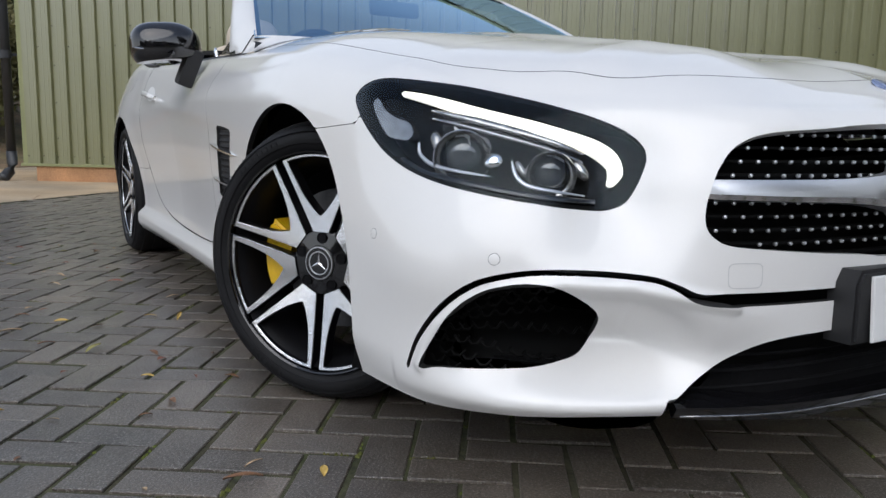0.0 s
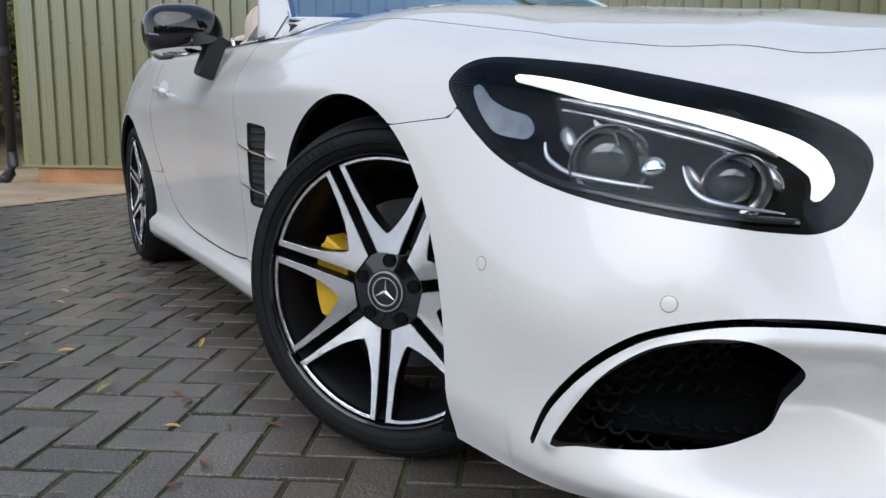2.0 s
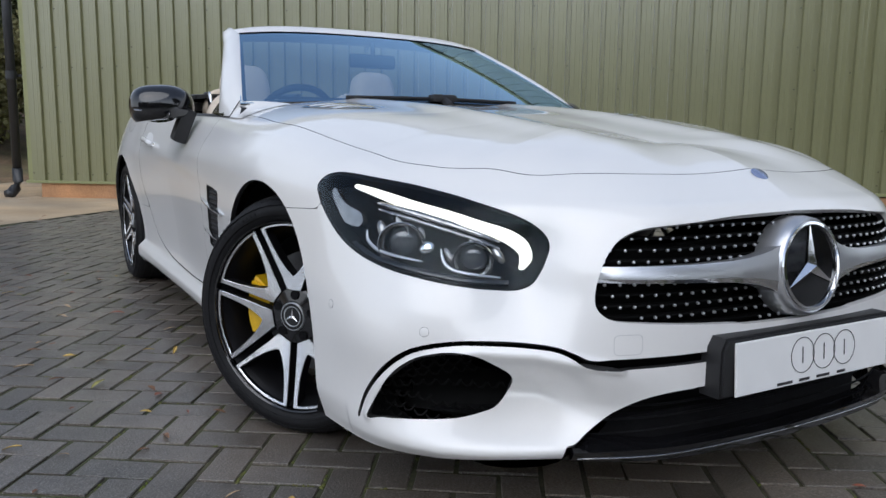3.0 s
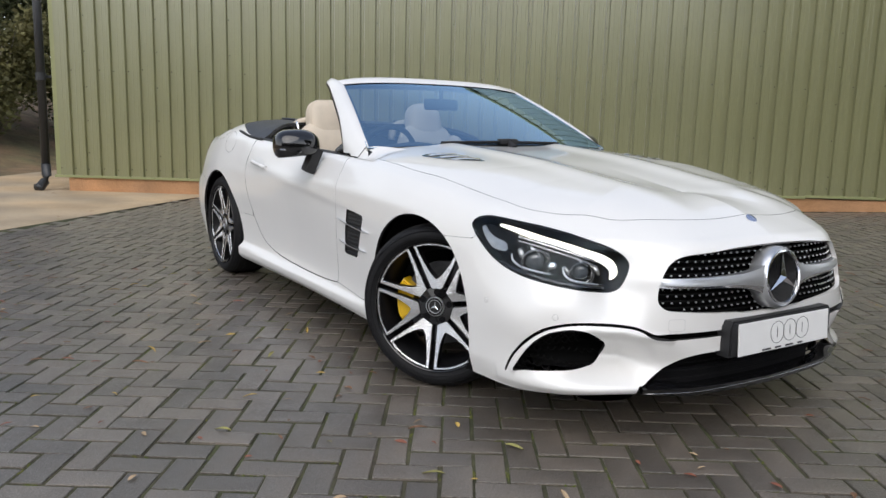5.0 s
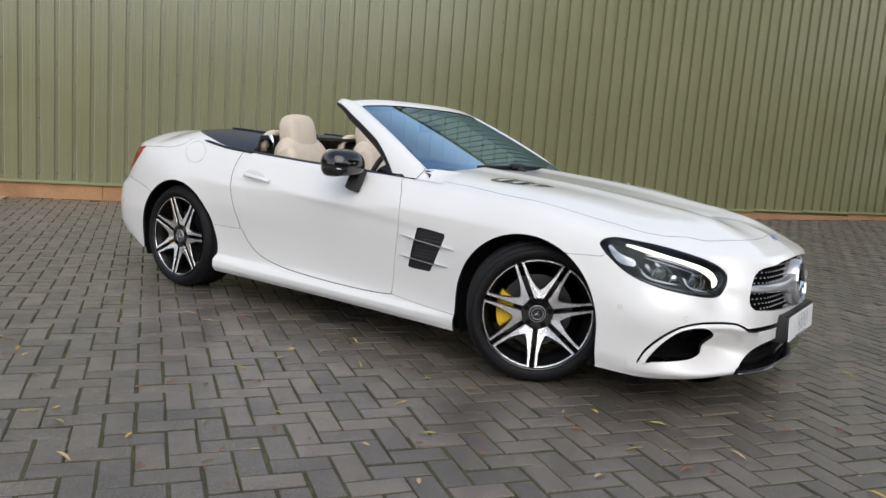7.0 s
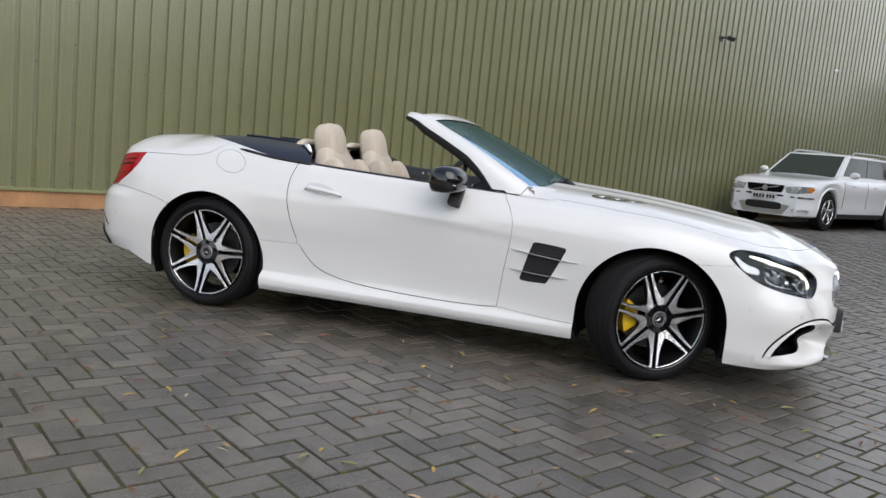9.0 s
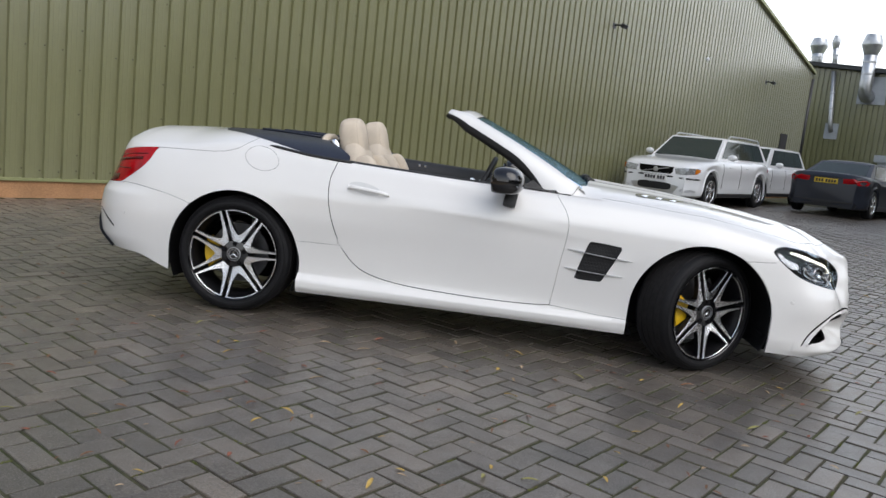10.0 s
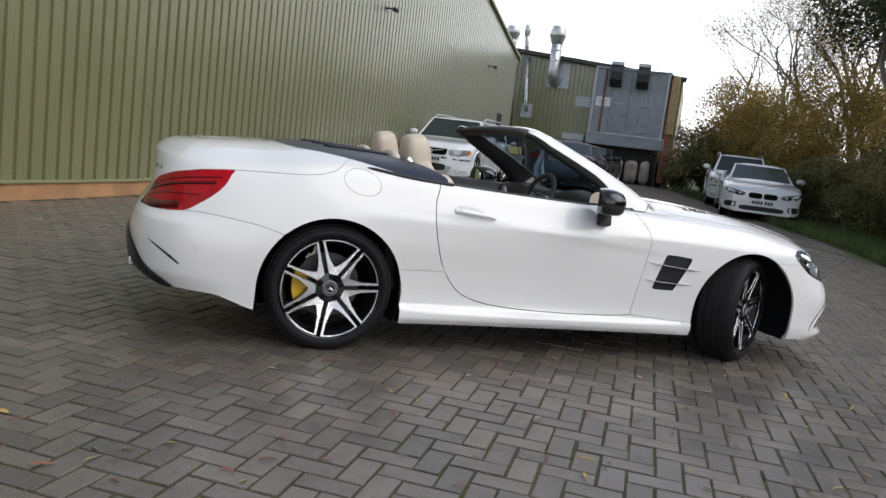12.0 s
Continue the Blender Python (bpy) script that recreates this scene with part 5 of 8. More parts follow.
for sd in (-1, 1):
    # white cowl between the foot of the pillar, the wing and the scuttle
    v, f = [], []
    for t in np.linspace(0, 1, 9):
        e = belt_point(-0.715 + 0.17 * t, sd)
        g = (glass_point(sd * (1 - 0.16 * t), 0.0) + Vector((-0.010, 0, 0.007))).lerp(on_top(-0.545, sd * 0.63, 0.002), step(t, 0.35, 1.0))
        for q in np.linspace(0, 1, 7):
            c = e.lerp(g, q)
            c.z = max(c.z, on_top(c.x, c.y, 0.002).z)
            v.append(c)
    for i in range(8):
        for j in range(6):
            q = (i * 7 + j, (i + 1) * 7 + j, (i + 1) * 7 + j + 1, i * 7 + j + 1)
            f.append(q if sd > 0 else q[::-1])
    mesh_ob("cowl", v, f, PAINT, car)
    bm = bmesh.new()
    tube(bm, [c + Vector((0.002, 0, 0.0035)) for c in v[:7]], 0.0016, 6)
    part("cowl_joint", bm, SEAL_AND_GAP, car)
    rows_w, rows_b = [], []
    for w in list(np.linspace(0.0, 1, 21)) + [1.05, 1.10, 1.15, 1.20]:
        g = glass_point(sd, min(w, 1)) + Vector((0, 0, 0.004))
        if w > 1:
            g += Vector((-0.74 * (w - 1), 0, 0.30 * (w - 1) * (1 - 2.2 * (w - 1))))
        k = (1 - 0.22 * w) * (1 if w < 1 else 1 - 2.6 * (w - 1))
        row = [g + Vector((0.0, -sd * 0.008, -0.002)), g + Vector((0.002, sd * 0.008 * k, 0.004)), g + Vector((-0.010 * k, sd * 0.036 * k, -0.012 * k)), g + Vector((-0.024 * k, sd * 0.060 * k, -0.030 * k)), g + Vector((-0.037 * k, sd * 0.068 * k, -0.056 * k))]
        # the foot of the pillar spreads on to the belt line
        low = 1.0 if w < 0.18 else max(0.0, 1 - (w - 0.18) / 0.40) ** 1.6
        if low > 0:
            belt = belt_point(-0.715 - 0.155 * min(w / 0.18, 1.0), sd)
            if w > 0.18:
                belt += g - glass_point(sd, 0.18)
            shift = (belt - row[4]) * low
            row = [q + shift * part_ for q, part_ in zip(row, (0.0, 0.04, 0.30, 0.70, 1.0))]
        if w < 0.20:
            # level with the cowl at its foot
            row = [(row[0].lerp(row[4], q) + Vector((0, 0, 0.004))).lerp(c, step(w, 0.0, 0.20)) for q, c in zip((0, 0.12, 0.40, 0.75, 1), row)]
        rows_w.append(row)
        o = rows_w[-1][-1]
        b = 0.95 * k * (1 - 0.75 * low)
        if w < 0.12:
            continue
        rows_b.append([o, o + Vector((-0.016, -sd * 0.004, -0.026)) * b, o + Vector((-0.034, -sd * 0.022, -0.048)) * b, o + Vector((-0.024, -sd * 0.058, -0.040)) * b, o + Vector((0.02, -sd * 0.085, 0.0)) * b, g + Vector((0.0, -sd * 0.02, -0.012))])
    for nm, rows, material, lab in (("pillar", rows_w, PAINT, ""), ("pillar_inner", rows_b, MATT_BLACK, "black inner windscreen pillar")):
        n, m = len(rows[0]), len(rows) - 1
        v = [p for r in rows for p in r]
        f = [(i * n + j, i * n + j + 1, (i + 1) * n + j + 1, (i + 1) * n + j) for i in range(m) for j in range(n - 1)]
        f.append(tuple(range(m * n, m * n + n)))
        f.append(tuple(range(n))[::-1])
        mesh_ob(nm, v, [q if sd > 0 else q[::-1] for q in f], material, car, lab)
# header rail
sec_w = [(0.0, 0.004), (-0.015, 0.014), (-0.045, 0.031), (-0.075, 0.036), (-0.095, 0.035), (-0.108, 0.030)]
sec_b = [(-0.108, 0.030), (-0.135, 0.026), (-0.165, 0.012), (-0.172, -0.008), (-0.155, -0.024), (-0.12, -0.030), (-0.05, -0.030), (-0.015, -0.02), (0.0, -0.004)]
for nm, sec, material, lab in (("header_rail", sec_w, PAINT, ""), ("header_seal", sec_b, MATT_BLACK, "black roof seal and latch rail")):
    v, f = [], []
    us = np.linspace(-1.0, 1.0, 31)
    n = len(sec)
    for u in us:
        g = glass_point(u, 1.0)
        for a, b in sec:
            v.append(Vector((g.x + a, u * 0.612, g.z + b * (1 - 0.35 * abs(u) ** 8))))
    for i in range(30):
        for j in range(n - 1):
            f.append((i * n + j, i * n + j + 1, (i + 1) * n + j + 1, (i + 1) * n + j))
    if nm == "header_seal":
        f += [tuple(range(n)), tuple(range(30 * n, 31 * n))[::-1]]
    else:
        f += [tuple(range(n))[::-1], tuple(range(30 * n, 31 * n))]
    mesh_ob(nm, v, [q[::-1] for q in f], material, car, lab)
# scuttle and wipers
v, f = [], []
for i, u in enumerate(np.linspace(-1, 1, 21)):
    g = glass_point(u, 0.0)
    e = on_top(-0.555 - 0.09 * u * u, 0.80 * u, -0.012)
    v += [g + Vector((-0.02, 0, -0.006)), g + Vector((0.012, 0, -0.016)), e + Vector((0.03, 0, -0.004))]
for i in range(20):
    for j in range(2):
        f.append((3 * i + j, 3 * i + j + 1, 3 * i + j + 4, 3 * i + j + 3))
mesh_ob("scuttle", v, [q[::-1] for q in f], MATT_BLACK, car, "black scuttle panel under the windscreen")
bm = bmesh.new()
pts = [glass_point(u, 0.012 + 0.012 * (1 - abs(u))) + Vector((0.010, 0, 0.010)) for u in np.linspace(-0.52, 0.46, 15)]
tube(bm, pts, 0.006, 6)
tube(bm, [p - Vector((0.003, 0, 0.008)) for p in pts], 0.004, 5)
wiper = part("wiper", bm, MATT_BLACK, car, "black windscreen wiper", angle=40)
bm = bmesh.new()
box(bm, (0.045, 0.11, 0.030), Matrix.Translation(glass_point(0.0, 0.02) + Vector((0.012, 0, 0.012))), 0.010, 2)
tube(bm, [glass_point(0.0, 0.02) + Vector((0.012, 0, 0.012)), glass_point(0.0, 0.0) + Vector((0.055, 0.0, -0.015))], [0.016, 0.020], 8)
part("wiper_arm", bm, MATT_BLACK, wiper, angle=40)
# bonnet vents
for sd in (-1, 1):
    pts = [(-0.345, 0.665), (-0.315, 0.545), (-0.20, 0.53), (-0.055, 0.525), (-0.07, 0.57), (-0.13, 0.63), (-0.23, 0.665)]
    v = [on_top(a, sd * b, 0.0015) for a, b in catmull(pts, 4, True)]
    c = on_top(-0.2, sd * 0.59, 0.0015)
    n = len(v)
    bv = mesh_ob("bonnet_vent", v + [c], [((k, (k + 1) % n, n) if sd < 0 else ((k + 1) % n, k, n)) for k in range(n)], GLOSS_BLACK, car, "black bonnet vent with bright fins")
    for k in range(3):
        bm = bmesh.new()
        a = [on_top(-0.315 + 0.082 * k + 0.045 * t, sd * (0.655 - 0.118 * t - 0.006 * k), 0.0035 + 0.0035 * math.sin(2.6 * t + 0.3)) for t in np.linspace(0, 1, 7)]
        vv = [(bm.verts.new(p + Vector((-0.004, 0, 0.0005))), bm.verts.new(p + Vector((0.010, 0, 0.0005))), bm.verts.new(p + Vector((0.026, 0, -0.004)))) for p in a]
        for p, q in zip(vv, vv[1:]):
            bm.faces.new((p[0], p[1], q[1], q[0]))
            bm.faces.new((p[1], p[2], q[2], q[1]))
        bmesh.ops.recalc_face_normals(bm, faces=bm.faces)
        bmesh.ops.solidify(bm, geom=bm.faces[:], thickness=0.0015)
        part("fin", bm, CHROME, bv, angle=50)

# ---- cabin ----
for sd in (-1, 1):
    v, f, slots = [], [], []
    xs = np.linspace(-2.10, -0.72, 36)
    for x in xs:
        s = s_of_x(x)
        for _ in range(3):
            s += x - shoulder(s)[1]
        zt, ex, ey = shoulder(s)[:3]
        for dy, dz in ((0.004, -0.010), (-0.002, 0.006), (-0.022, 0.011), (-0.05, 0.006), (-0.075, -0.005), (-0.10, -0.06), (-0.105, -0.10), (-0.11, -0.30), (-0.13, -0.62)):
            v.append((x, sd * (ey + dy), zt + dz))
    n = 9
    for i in range(35):
        for j in range(n - 1):
            q = (i * n + j, i * n + j + 1, (i + 1) * n + j + 1, (i + 1) * n + j)
            f.append(q if sd > 0 else q[::-1])
            slots.append(0 if j < 6 else 1)
    mesh_ob("door_trim", v, f, [BLACK_LEATHER, CREAM], doors[0 if sd < 0 else 1], "black door top over cream leather", slots=slots)
    # door pull and speaker bar
    bm = bmesh.new()
    for dx in (0, 0.045):
        box(bm, (0.018, 0.008, 0.12), pose(-1.78 + dx, sd * 0.742, 0.845), 0.003)
    part("bright_strips", bm, CHROME, doors[0 if sd < 0 else 1])
    bm = bmesh.new()
    box(bm, (0.22, 0.03, 0.05), pose(-1.28, sd * 0.735, 0.82, 0, 4, 0), 0.012, 2)
    part("inner_handle", bm, CHROME, doors[0 if sd < 0 else 1], "chrome inner door handle", angle=40)
    # quarter glass with its black frame
    bm = bmesh.new()
    pts = [(-0.79, 0.892), (-0.99, 0.903), (-0.985, 0.917), (-0.90, 0.972)]
    tri = [Vector((x, sd * (0.806 - (z - 0.89) * 0.42), z)) for x, z in pts]
    bm.faces.new([bm.verts.new(p) for p in tri])
    bmesh.ops.solidify(bm, geom=bm.faces[:], thickness=0.012)
    part("quarter_panel", bm, GLOSS_BLACK, doors[0 if sd < 0 else 1])


def build_seat(y):
    def cushion(name, sizes, at, parent, label="", power=0.55, material=CREAM):
        bm = bmesh.new()
        bmesh.ops.create_uvsphere(bm, u_segments=28, v_segments=18, radius=1)
        for w in bm.verts:
            w.co = [math.copysign(abs(c) ** power, c) * h for c, h in zip(w.co, sizes)]
        bmesh.ops.transform(bm, matrix=at, verts=bm.verts)
        return part(name, bm, material, parent, label, smooth=True)

    seat = cushion("seat", (0.26, 0.255, 0.09), pose(-1.66, y, 0.50, 0, -8, 0), car, "cream leather sports seat with an upright head restraint")
    back = cushion("backrest", (0.085, 0.235, 0.36), pose(-1.95, y, 0.70, 0, -17, 0), seat, power=0.62)
    for sd in (-1, 1):
        cushion("bolster", (0.095, 0.055, 0.26), pose(-1.885, y + sd * 0.205, 0.72, sd * 5, -17, 0), back, power=0.7)
    head = cushion("head_restraint", (0.078, 0.126, 0.172), pose(-2.052, y, 1.014, 0, -12, 0), seat, "cream leather head restraint", 0.56)
    bm = bmesh.new()
    ring_pts = []
    for a in np.linspace(-0.30, math.pi + 0.30, 30):
        q = Vector((0.048, 0.1275 * math.copysign(abs(0.893 * math.cos(a)) ** 0.56, math.cos(a)), 0.1735 * math.copysign(abs(0.893 * math.sin(a)) ** 0.56, math.sin(a))))
        ring_pts.append(pose(-2.052, y, 1.014, 0, -12, 0) @ q)
    tube(bm, ring_pts, 0.0016, 6)
    part("seam", bm, mat("leather_seam", (0.52, 0.44, 0.34), 0.6) if "leather_seam" not in bpy.data.materials else bpy.data.materials["leather_seam"], head, smooth=True)
    bm = bmesh.new()
    box(bm, (0.012, 0.12, 0.030), pose(-1.992, y, 0.985, 0, -12, 0), 0.006, 2)
    part("air_vent", bm, MATT_BLACK, head, "black neck vent with bright slats", angle=40)
    bm = bmesh.new()
    for k in range(5):
        box(bm, (0.006, 0.004, 0.022), pose(-1.985, y - 0.045 + 0.0225 * k, 0.985, 0, -12, 0))
    box(bm, (0.006, 0.105, 0.003), pose(-1.985, y, 0.985, 0, -12, 0))
    part("vent_slats", bm, SATIN, head)
    # roll hoop behind the seat
    bm = bmesh.new()
    hoop = [(-2.21, y + 0.165 * math.copysign(abs(math.cos(a)) ** 0.6, math.cos(a)), 0.93 + 0.12 * abs(math.sin(a)) ** 0.6) for a in np.linspace(0.0, math.pi, 20)]
    tube(bm, hoop, 0.026, 10)
    hp = part("roll_hoop", bm, CREAM, car, "cream roll hoop cover with a bright outer plate", smooth=True)
    bm = bmesh.new()
    side = -1 if y < 0 else 1
    bmesh.ops.create_uvsphere(bm, u_segments=16, v_segments=10, radius=1, matrix=pose(-2.135, y + side * 0.165, 0.995, 0, -14, 0) @ Matrix.Diagonal((0.028, 0.012, 0.055, 1)))
    part("bright_plate", bm, CHROME, hp, smooth=True)


for _y in (-0.37, 0.37):
    build_seat(_y)
# tub, dash, wheel
bm = bmesh.new()
box(bm, (1.75, 1.44, 0.04), pose(-1.35, 0, 0.33))
box(bm, (0.06, 1.50, 0.62), pose(-2.27, 0, 0.64, 0, -8, 0), 0.01)
box(bm, (0.06, 1.50, 0.5), pose(-0.60, 0, 0.58), 0.01)
part("cabin_tub", bm, BLACK_LEATHER, car)
bm = bmesh.new()
box(bm, (1.1, 0.26, 0.26), pose(-1.35, 0, 0.52), 0.04, 3)
part("centre_console", bm, BLACK_LEATHER, car, smooth=False)
bm = bmesh.new()
v, f = [], []
for i, y in enumerate(np.linspace(-0.72, 0.72, 25)):
    hump = 0.035 * math.exp(-(((y + 0.37) / 0.17) ** 2))
    for x, z in ((-0.62, 0.90), (-0.75, 0.915), (-0.90, 0.925 + hump), (-0.99, 0.915 + hump), (-1.02, 0.88), (-1.0, 0.80), (-1.03, 0.70), (-0.95, 0.58)):
        v.append((x - 0.02 * abs(y), y, z))
for i in range(24):
    for j in range(7):
        f.append((i * 8 + j, i * 8 + j + 1, (i + 1) * 8 + j + 1, (i + 1) * 8 + j))
bm.free()
dash = mesh_ob("dashboard", v, [q[::-1] for q in f], BLACK_LEATHER, car, "black leather dashboard")
for y in (-0.62, -0.1, 0.1, 0.62):
    bm = bmesh.new()
    lathe(bm, [(0.045, 0.0), (0.045, 0.02), (0.036, 0.022), (0.034, 0.005), (0.0001, 0.004)], 24, pose(-1.03, y, 0.84, 0, -80, 0), "Z")
    part("round_vent", bm, SATIN, dash, "round silver air vent", angle=40)
bm = bmesh.new()
WM = pose(-1.24, -0.37, 0.862, 0, -68, 0)
n = 40
rim = [WM @ Vector((0.182 * math.cos(a), 0.182 * math.sin(a), 0)) for a in np.linspace(0, 2 * math.pi, n + 1)]
tube(bm, rim, 0.0155, 10, ends=False)
sw = part("steering_wheel", bm, BLACK_LEATHER, car, "black leather steering wheel with a bright boss", smooth=True)
bm = bmesh.new()
lathe(bm, [(0.075, -0.03), (0.075, 0.0), (0.06, 0.02), (0.0001, 0.025)], 28, WM @ Matrix.Diagonal((0.8, 1, 1, 1)), "Z")
for a in (0.0, math.pi * 0.5, -math.pi * 0.5):
    box(bm, (0.16, 0.035, 0.014), WM @ Matrix.Rotation(a + math.pi, 4, "Z") @ Matrix.Translation((0.1, 0, 0)), 0.004)
part("boss", bm, BLACK_LEATHER, sw, angle=40)
bm = bmesh.new()
lathe(bm, [(0.028, 0.022), (0.026, 0.028), (0.0001, 0.028)], 24, WM, "Z")
for sd in (-1, 1):
    box(bm, (0.022, 0.09, 0.006), WM @ Matrix.Translation((0.0, sd * 0.11, 0.009)), 0.003)
part("bright_inlays", bm, SATIN, sw)
bm = bmesh.new()
box(bm, (0.035, 0.23, 0.065), pose(-1.245, 0.0, 1.165, 0, -8, 0), 0.02, 3)
tube(bm, [(-1.24, 0, 1.18), (-1.25, 0, 1.25)], 0.012, 8)
im = part("inner_mirror", bm, MATT_BLACK, car, "black interior mirror", angle=40)
bm = bmesh.new()
box(bm, (0.004, 0.21, 0.052), pose(-1.264, 0.0, 1.163, 0, -8, 0), 0.001)
part("mirror_glass", bm, bpy.data.materials["mirror_glass"], im)
# boot lettering as plain bars
bm = bmesh.new()
for s in (0.36, 0.40, 0.44, 0.50, 0.54):
    box(bm, (0.030, 0.022, 0.003), outward(s, 0.852, -1) @ Matrix.Translation((0, 0, 0.002)), 0.001)
part("boot_badge", bm, CHROME, car, "chrome boot badge shown as plain bars")
for sd in (-1, 1):
    bm = bmesh.new()
    slab(bm, [(0.05 * math.copysign(abs(math.cos(a)) ** 0.5, math.cos(a)), 0.03 * math.copysign(abs(math.sin(a)) ** 0.5, math.sin(a))) for a in np.linspace(0, 2 * math.pi, 24, endpoint=False)], 0, 0.03,
         Matrix.Translation((-3.56, sd * 0.46, 0.345)) @ Matrix.Rotation(radians(-90), 4, "Y") @ Matrix.Rotation(radians(90), 4, "Z"))
    part("exhaust_tip", bm, CHROME, car, "chrome exhaust tip")
# deck mouldings on the tonneau
for y in (-0.45, 0.0, 0.45):
    bm = bmesh.new()
    tube(bm, [on_top(x, y + 0.0 * x, 0.004) for x in np.linspace(-2.62, -2.25, 8)], 0.008, 6)
    part("deck_moulding", bm, TONNEAU, car, smooth=True)
# black moulding along the belt behind the doors
for sd in (-1, 1):
    bm = bmesh.new()
    tube(bm, [(shoulder(s)[1], sd * (shoulder(s)[2] + 0.003), shoulder(s)[0] + 0.002) for s in np.linspace(s_of_x(-2.44), s_of_x(-1.96), 12)], [0.003] + [0.009] * 11, 8)
    part("belt_moulding", bm, MATT_BLACK, car, smooth=True)

for sd in (-1, 1):
    patch("sill_joint", "xz", [(-2.04, 0.42), (-1.955, 0.42), (-1.955, 0.50), (-2.04, 0.50)], PAINT, car, sd, -0.004)


# ---- the yard: wall frame, ground, cladding ----
WALL_O, WALL_ANGLE, WALL_LONG = Vector((-8.993, -1.044, 0)), radians(54.2), 30.0
WD, WN = Vector((math.cos(WALL_ANGLE), math.sin(WALL_ANGLE), 0)), Vector((math.sin(WALL_ANGLE), -math.cos(WALL_ANGLE), 0))


def rise(along):
    """The yard is level round the car and climbs towards its far end."""
    t = min(max((along - 7.5) / 10.0, 0.0), 1.0)
    return 0.23 * t * t * (3 - 2 * t) + max(along - 17.5, 0) * 0.011


def yard(along, off, z=0.0):
    """A place from its distance along the green wall and out from it, above the ground there."""
    p = WALL_O + WD * along + WN * off
    return Vector((p.x, p.y, z + rise(along)))


def yard_pose(along, off, turn=0.0, z=0.0):
    p = yard(along, off, z)
    return pose(p.x, p.y, p.z, 0, 0, math.degrees(WALL_ANGLE) + turn)


SAND = mat("sandy_jointing_and_moss", (0.050, 0.060, 0.020), 0.95, vary=0.4, scale=5, tint=(0.062, 0.052, 0.034), fine=0.4, fine_scale=90, bump=0.004)
TARMAC = mat("worn_tarmac_and_gravel", (0.10, 0.095, 0.085), 0.92, vary=0.25, scale=1.2, tint=(0.13, 0.12, 0.10), fine=0.35, fine_scale=60, bump=0.004)
CONCRETE = mat("sandy_concrete", (0.52, 0.36, 0.20), 0.9, vary=0.2, scale=1.5, tint=(0.30, 0.26, 0.20), fine=0.15, fine_scale=60, bump=0.003)
GREEN = mat("olive_green_cladding", (0.172, 0.171, 0.076), 0.30, vary=0.05, scale=1.3, spec=1.0, fine=0.03, fine_scale=40)
_p = GREEN.node_tree.nodes["Principled BSDF"]
_p.inputs["Coat Weight"].default_value, _p.inputs["Coat Roughness"].default_value, _p.inputs["Coat IOR"].default_value = 0.85, 0.24, 1.55
_p.inputs["Sheen Weight"].default_value, _p.inputs["Sheen Roughness"].default_value = 0.55, 0.35
GREEN_TRIM = mat("olive_green_flashing", (0.23, 0.24, 0.11), 0.45, vary=0.08, scale=2, fine=0.04)
PLINTH = mat("buff_brick_plinth", (0.46, 0.24, 0.11), 0.9, vary=0.2, scale=3, tint=(0.34, 0.19, 0.10), fine=0.2, fine_scale=80, bump=0.003)
PIPE = mat("black_drainpipe", (0.02, 0.021, 0.023), 0.4, vary=0.2, scale=9, fine=0.1)
GALV = mat("galvanised_steel", (0.48, 0.50, 0.52), 0.35, 0.85, vary=0.15, scale=5, fine=0.08)


def ground_strip(name, lo, hi, offs, material, z, label, category):
    """A sheet that follows the yard's rise; offs gives its two edges as functions of the place along."""
    al = np.linspace(lo, hi, max(int((hi - lo) / 0.8), 6))
    v, f = [], []
    for a in al:
        for k in range(9):
            o = offs[0](a) + (offs[1](a) - offs[0](a)) * k / 8
            v.append(tuple(yard(a, o, z)))
    for i in range(len(al) - 1):
        for k in range(8):
            f.append((i * 9 + k, i * 9 + k + 1, i * 9 + k + 10, i * 9 + k + 9))
    return tagged(mesh_ob(name, v, [q[::-1] for q in f], material), label, category, kind="structure")


ground = ground_strip("ground", -60, 260, (lambda a: -200, lambda a: 160), TARMAC, -0.06, "worn tarmac and bare ground around the yard", "ground")
ground_strip("paving_bed", -2.0, 34.8, (lambda a: -0.3 if a > 1.6 else (1.95 - a) / 0.17 - 0.3, lambda a: 14.5 if a < 11 else 14.5 - min((a - 11) * 2.0, 4.5)), SAND, -0.0048, "mossy jointing bed under the block paving", "paving bed")
ground_strip("concrete_apron", -14, 1.9, (lambda a: -4, lambda a: min(14.0, (1.95 - a) / 0.17)), CONCRETE, 0.0, "sandy concrete apron with fallen leaves", "concrete")


# green profiled wall: one gable with a higher far eaves
RIDGE_L = 18.07


def gable(along):
    return min(4.72 + 0.215 * (WALL_LONG - along), 3.40 + 0.215 * along)


def cladding(name, start, end, low, top, origin, way, out, material, pitch=0.196):
    """Profiled sheet: broad flat crowns, faintly swaged, between narrow sunk grooves."""
    prof = [(0.0, 0.0), (0.040, 0.0), (0.050, 0.036), (0.088, 0.036), (0.092, 0.0375), (0.098, 0.0375), (0.102, 0.036), (0.142, 0.036), (0.146, 0.0375), (0.152, 0.0375), (0.156, 0.036), (0.186, 0.036)]
    v, f = [], []
    n = int(round((end - start) / pitch))
    for k in range(n):
        for a, h in prof:
            al = start + k * pitch + a
            p = origin + way * al + out * h
            v.append((p.x, p.y, low(al)))
            v.append((p.x, p.y, top(al)))
    for i in range(len(v) // 2 - 1):
        f.append((2 * i, 2 * i + 2, 2 * i + 3, 2 * i + 1))
    return mesh_ob(name, v, f, material, smooth=False)


def foot_z(along):
    return 0.21 + 0.6 * rise(along)


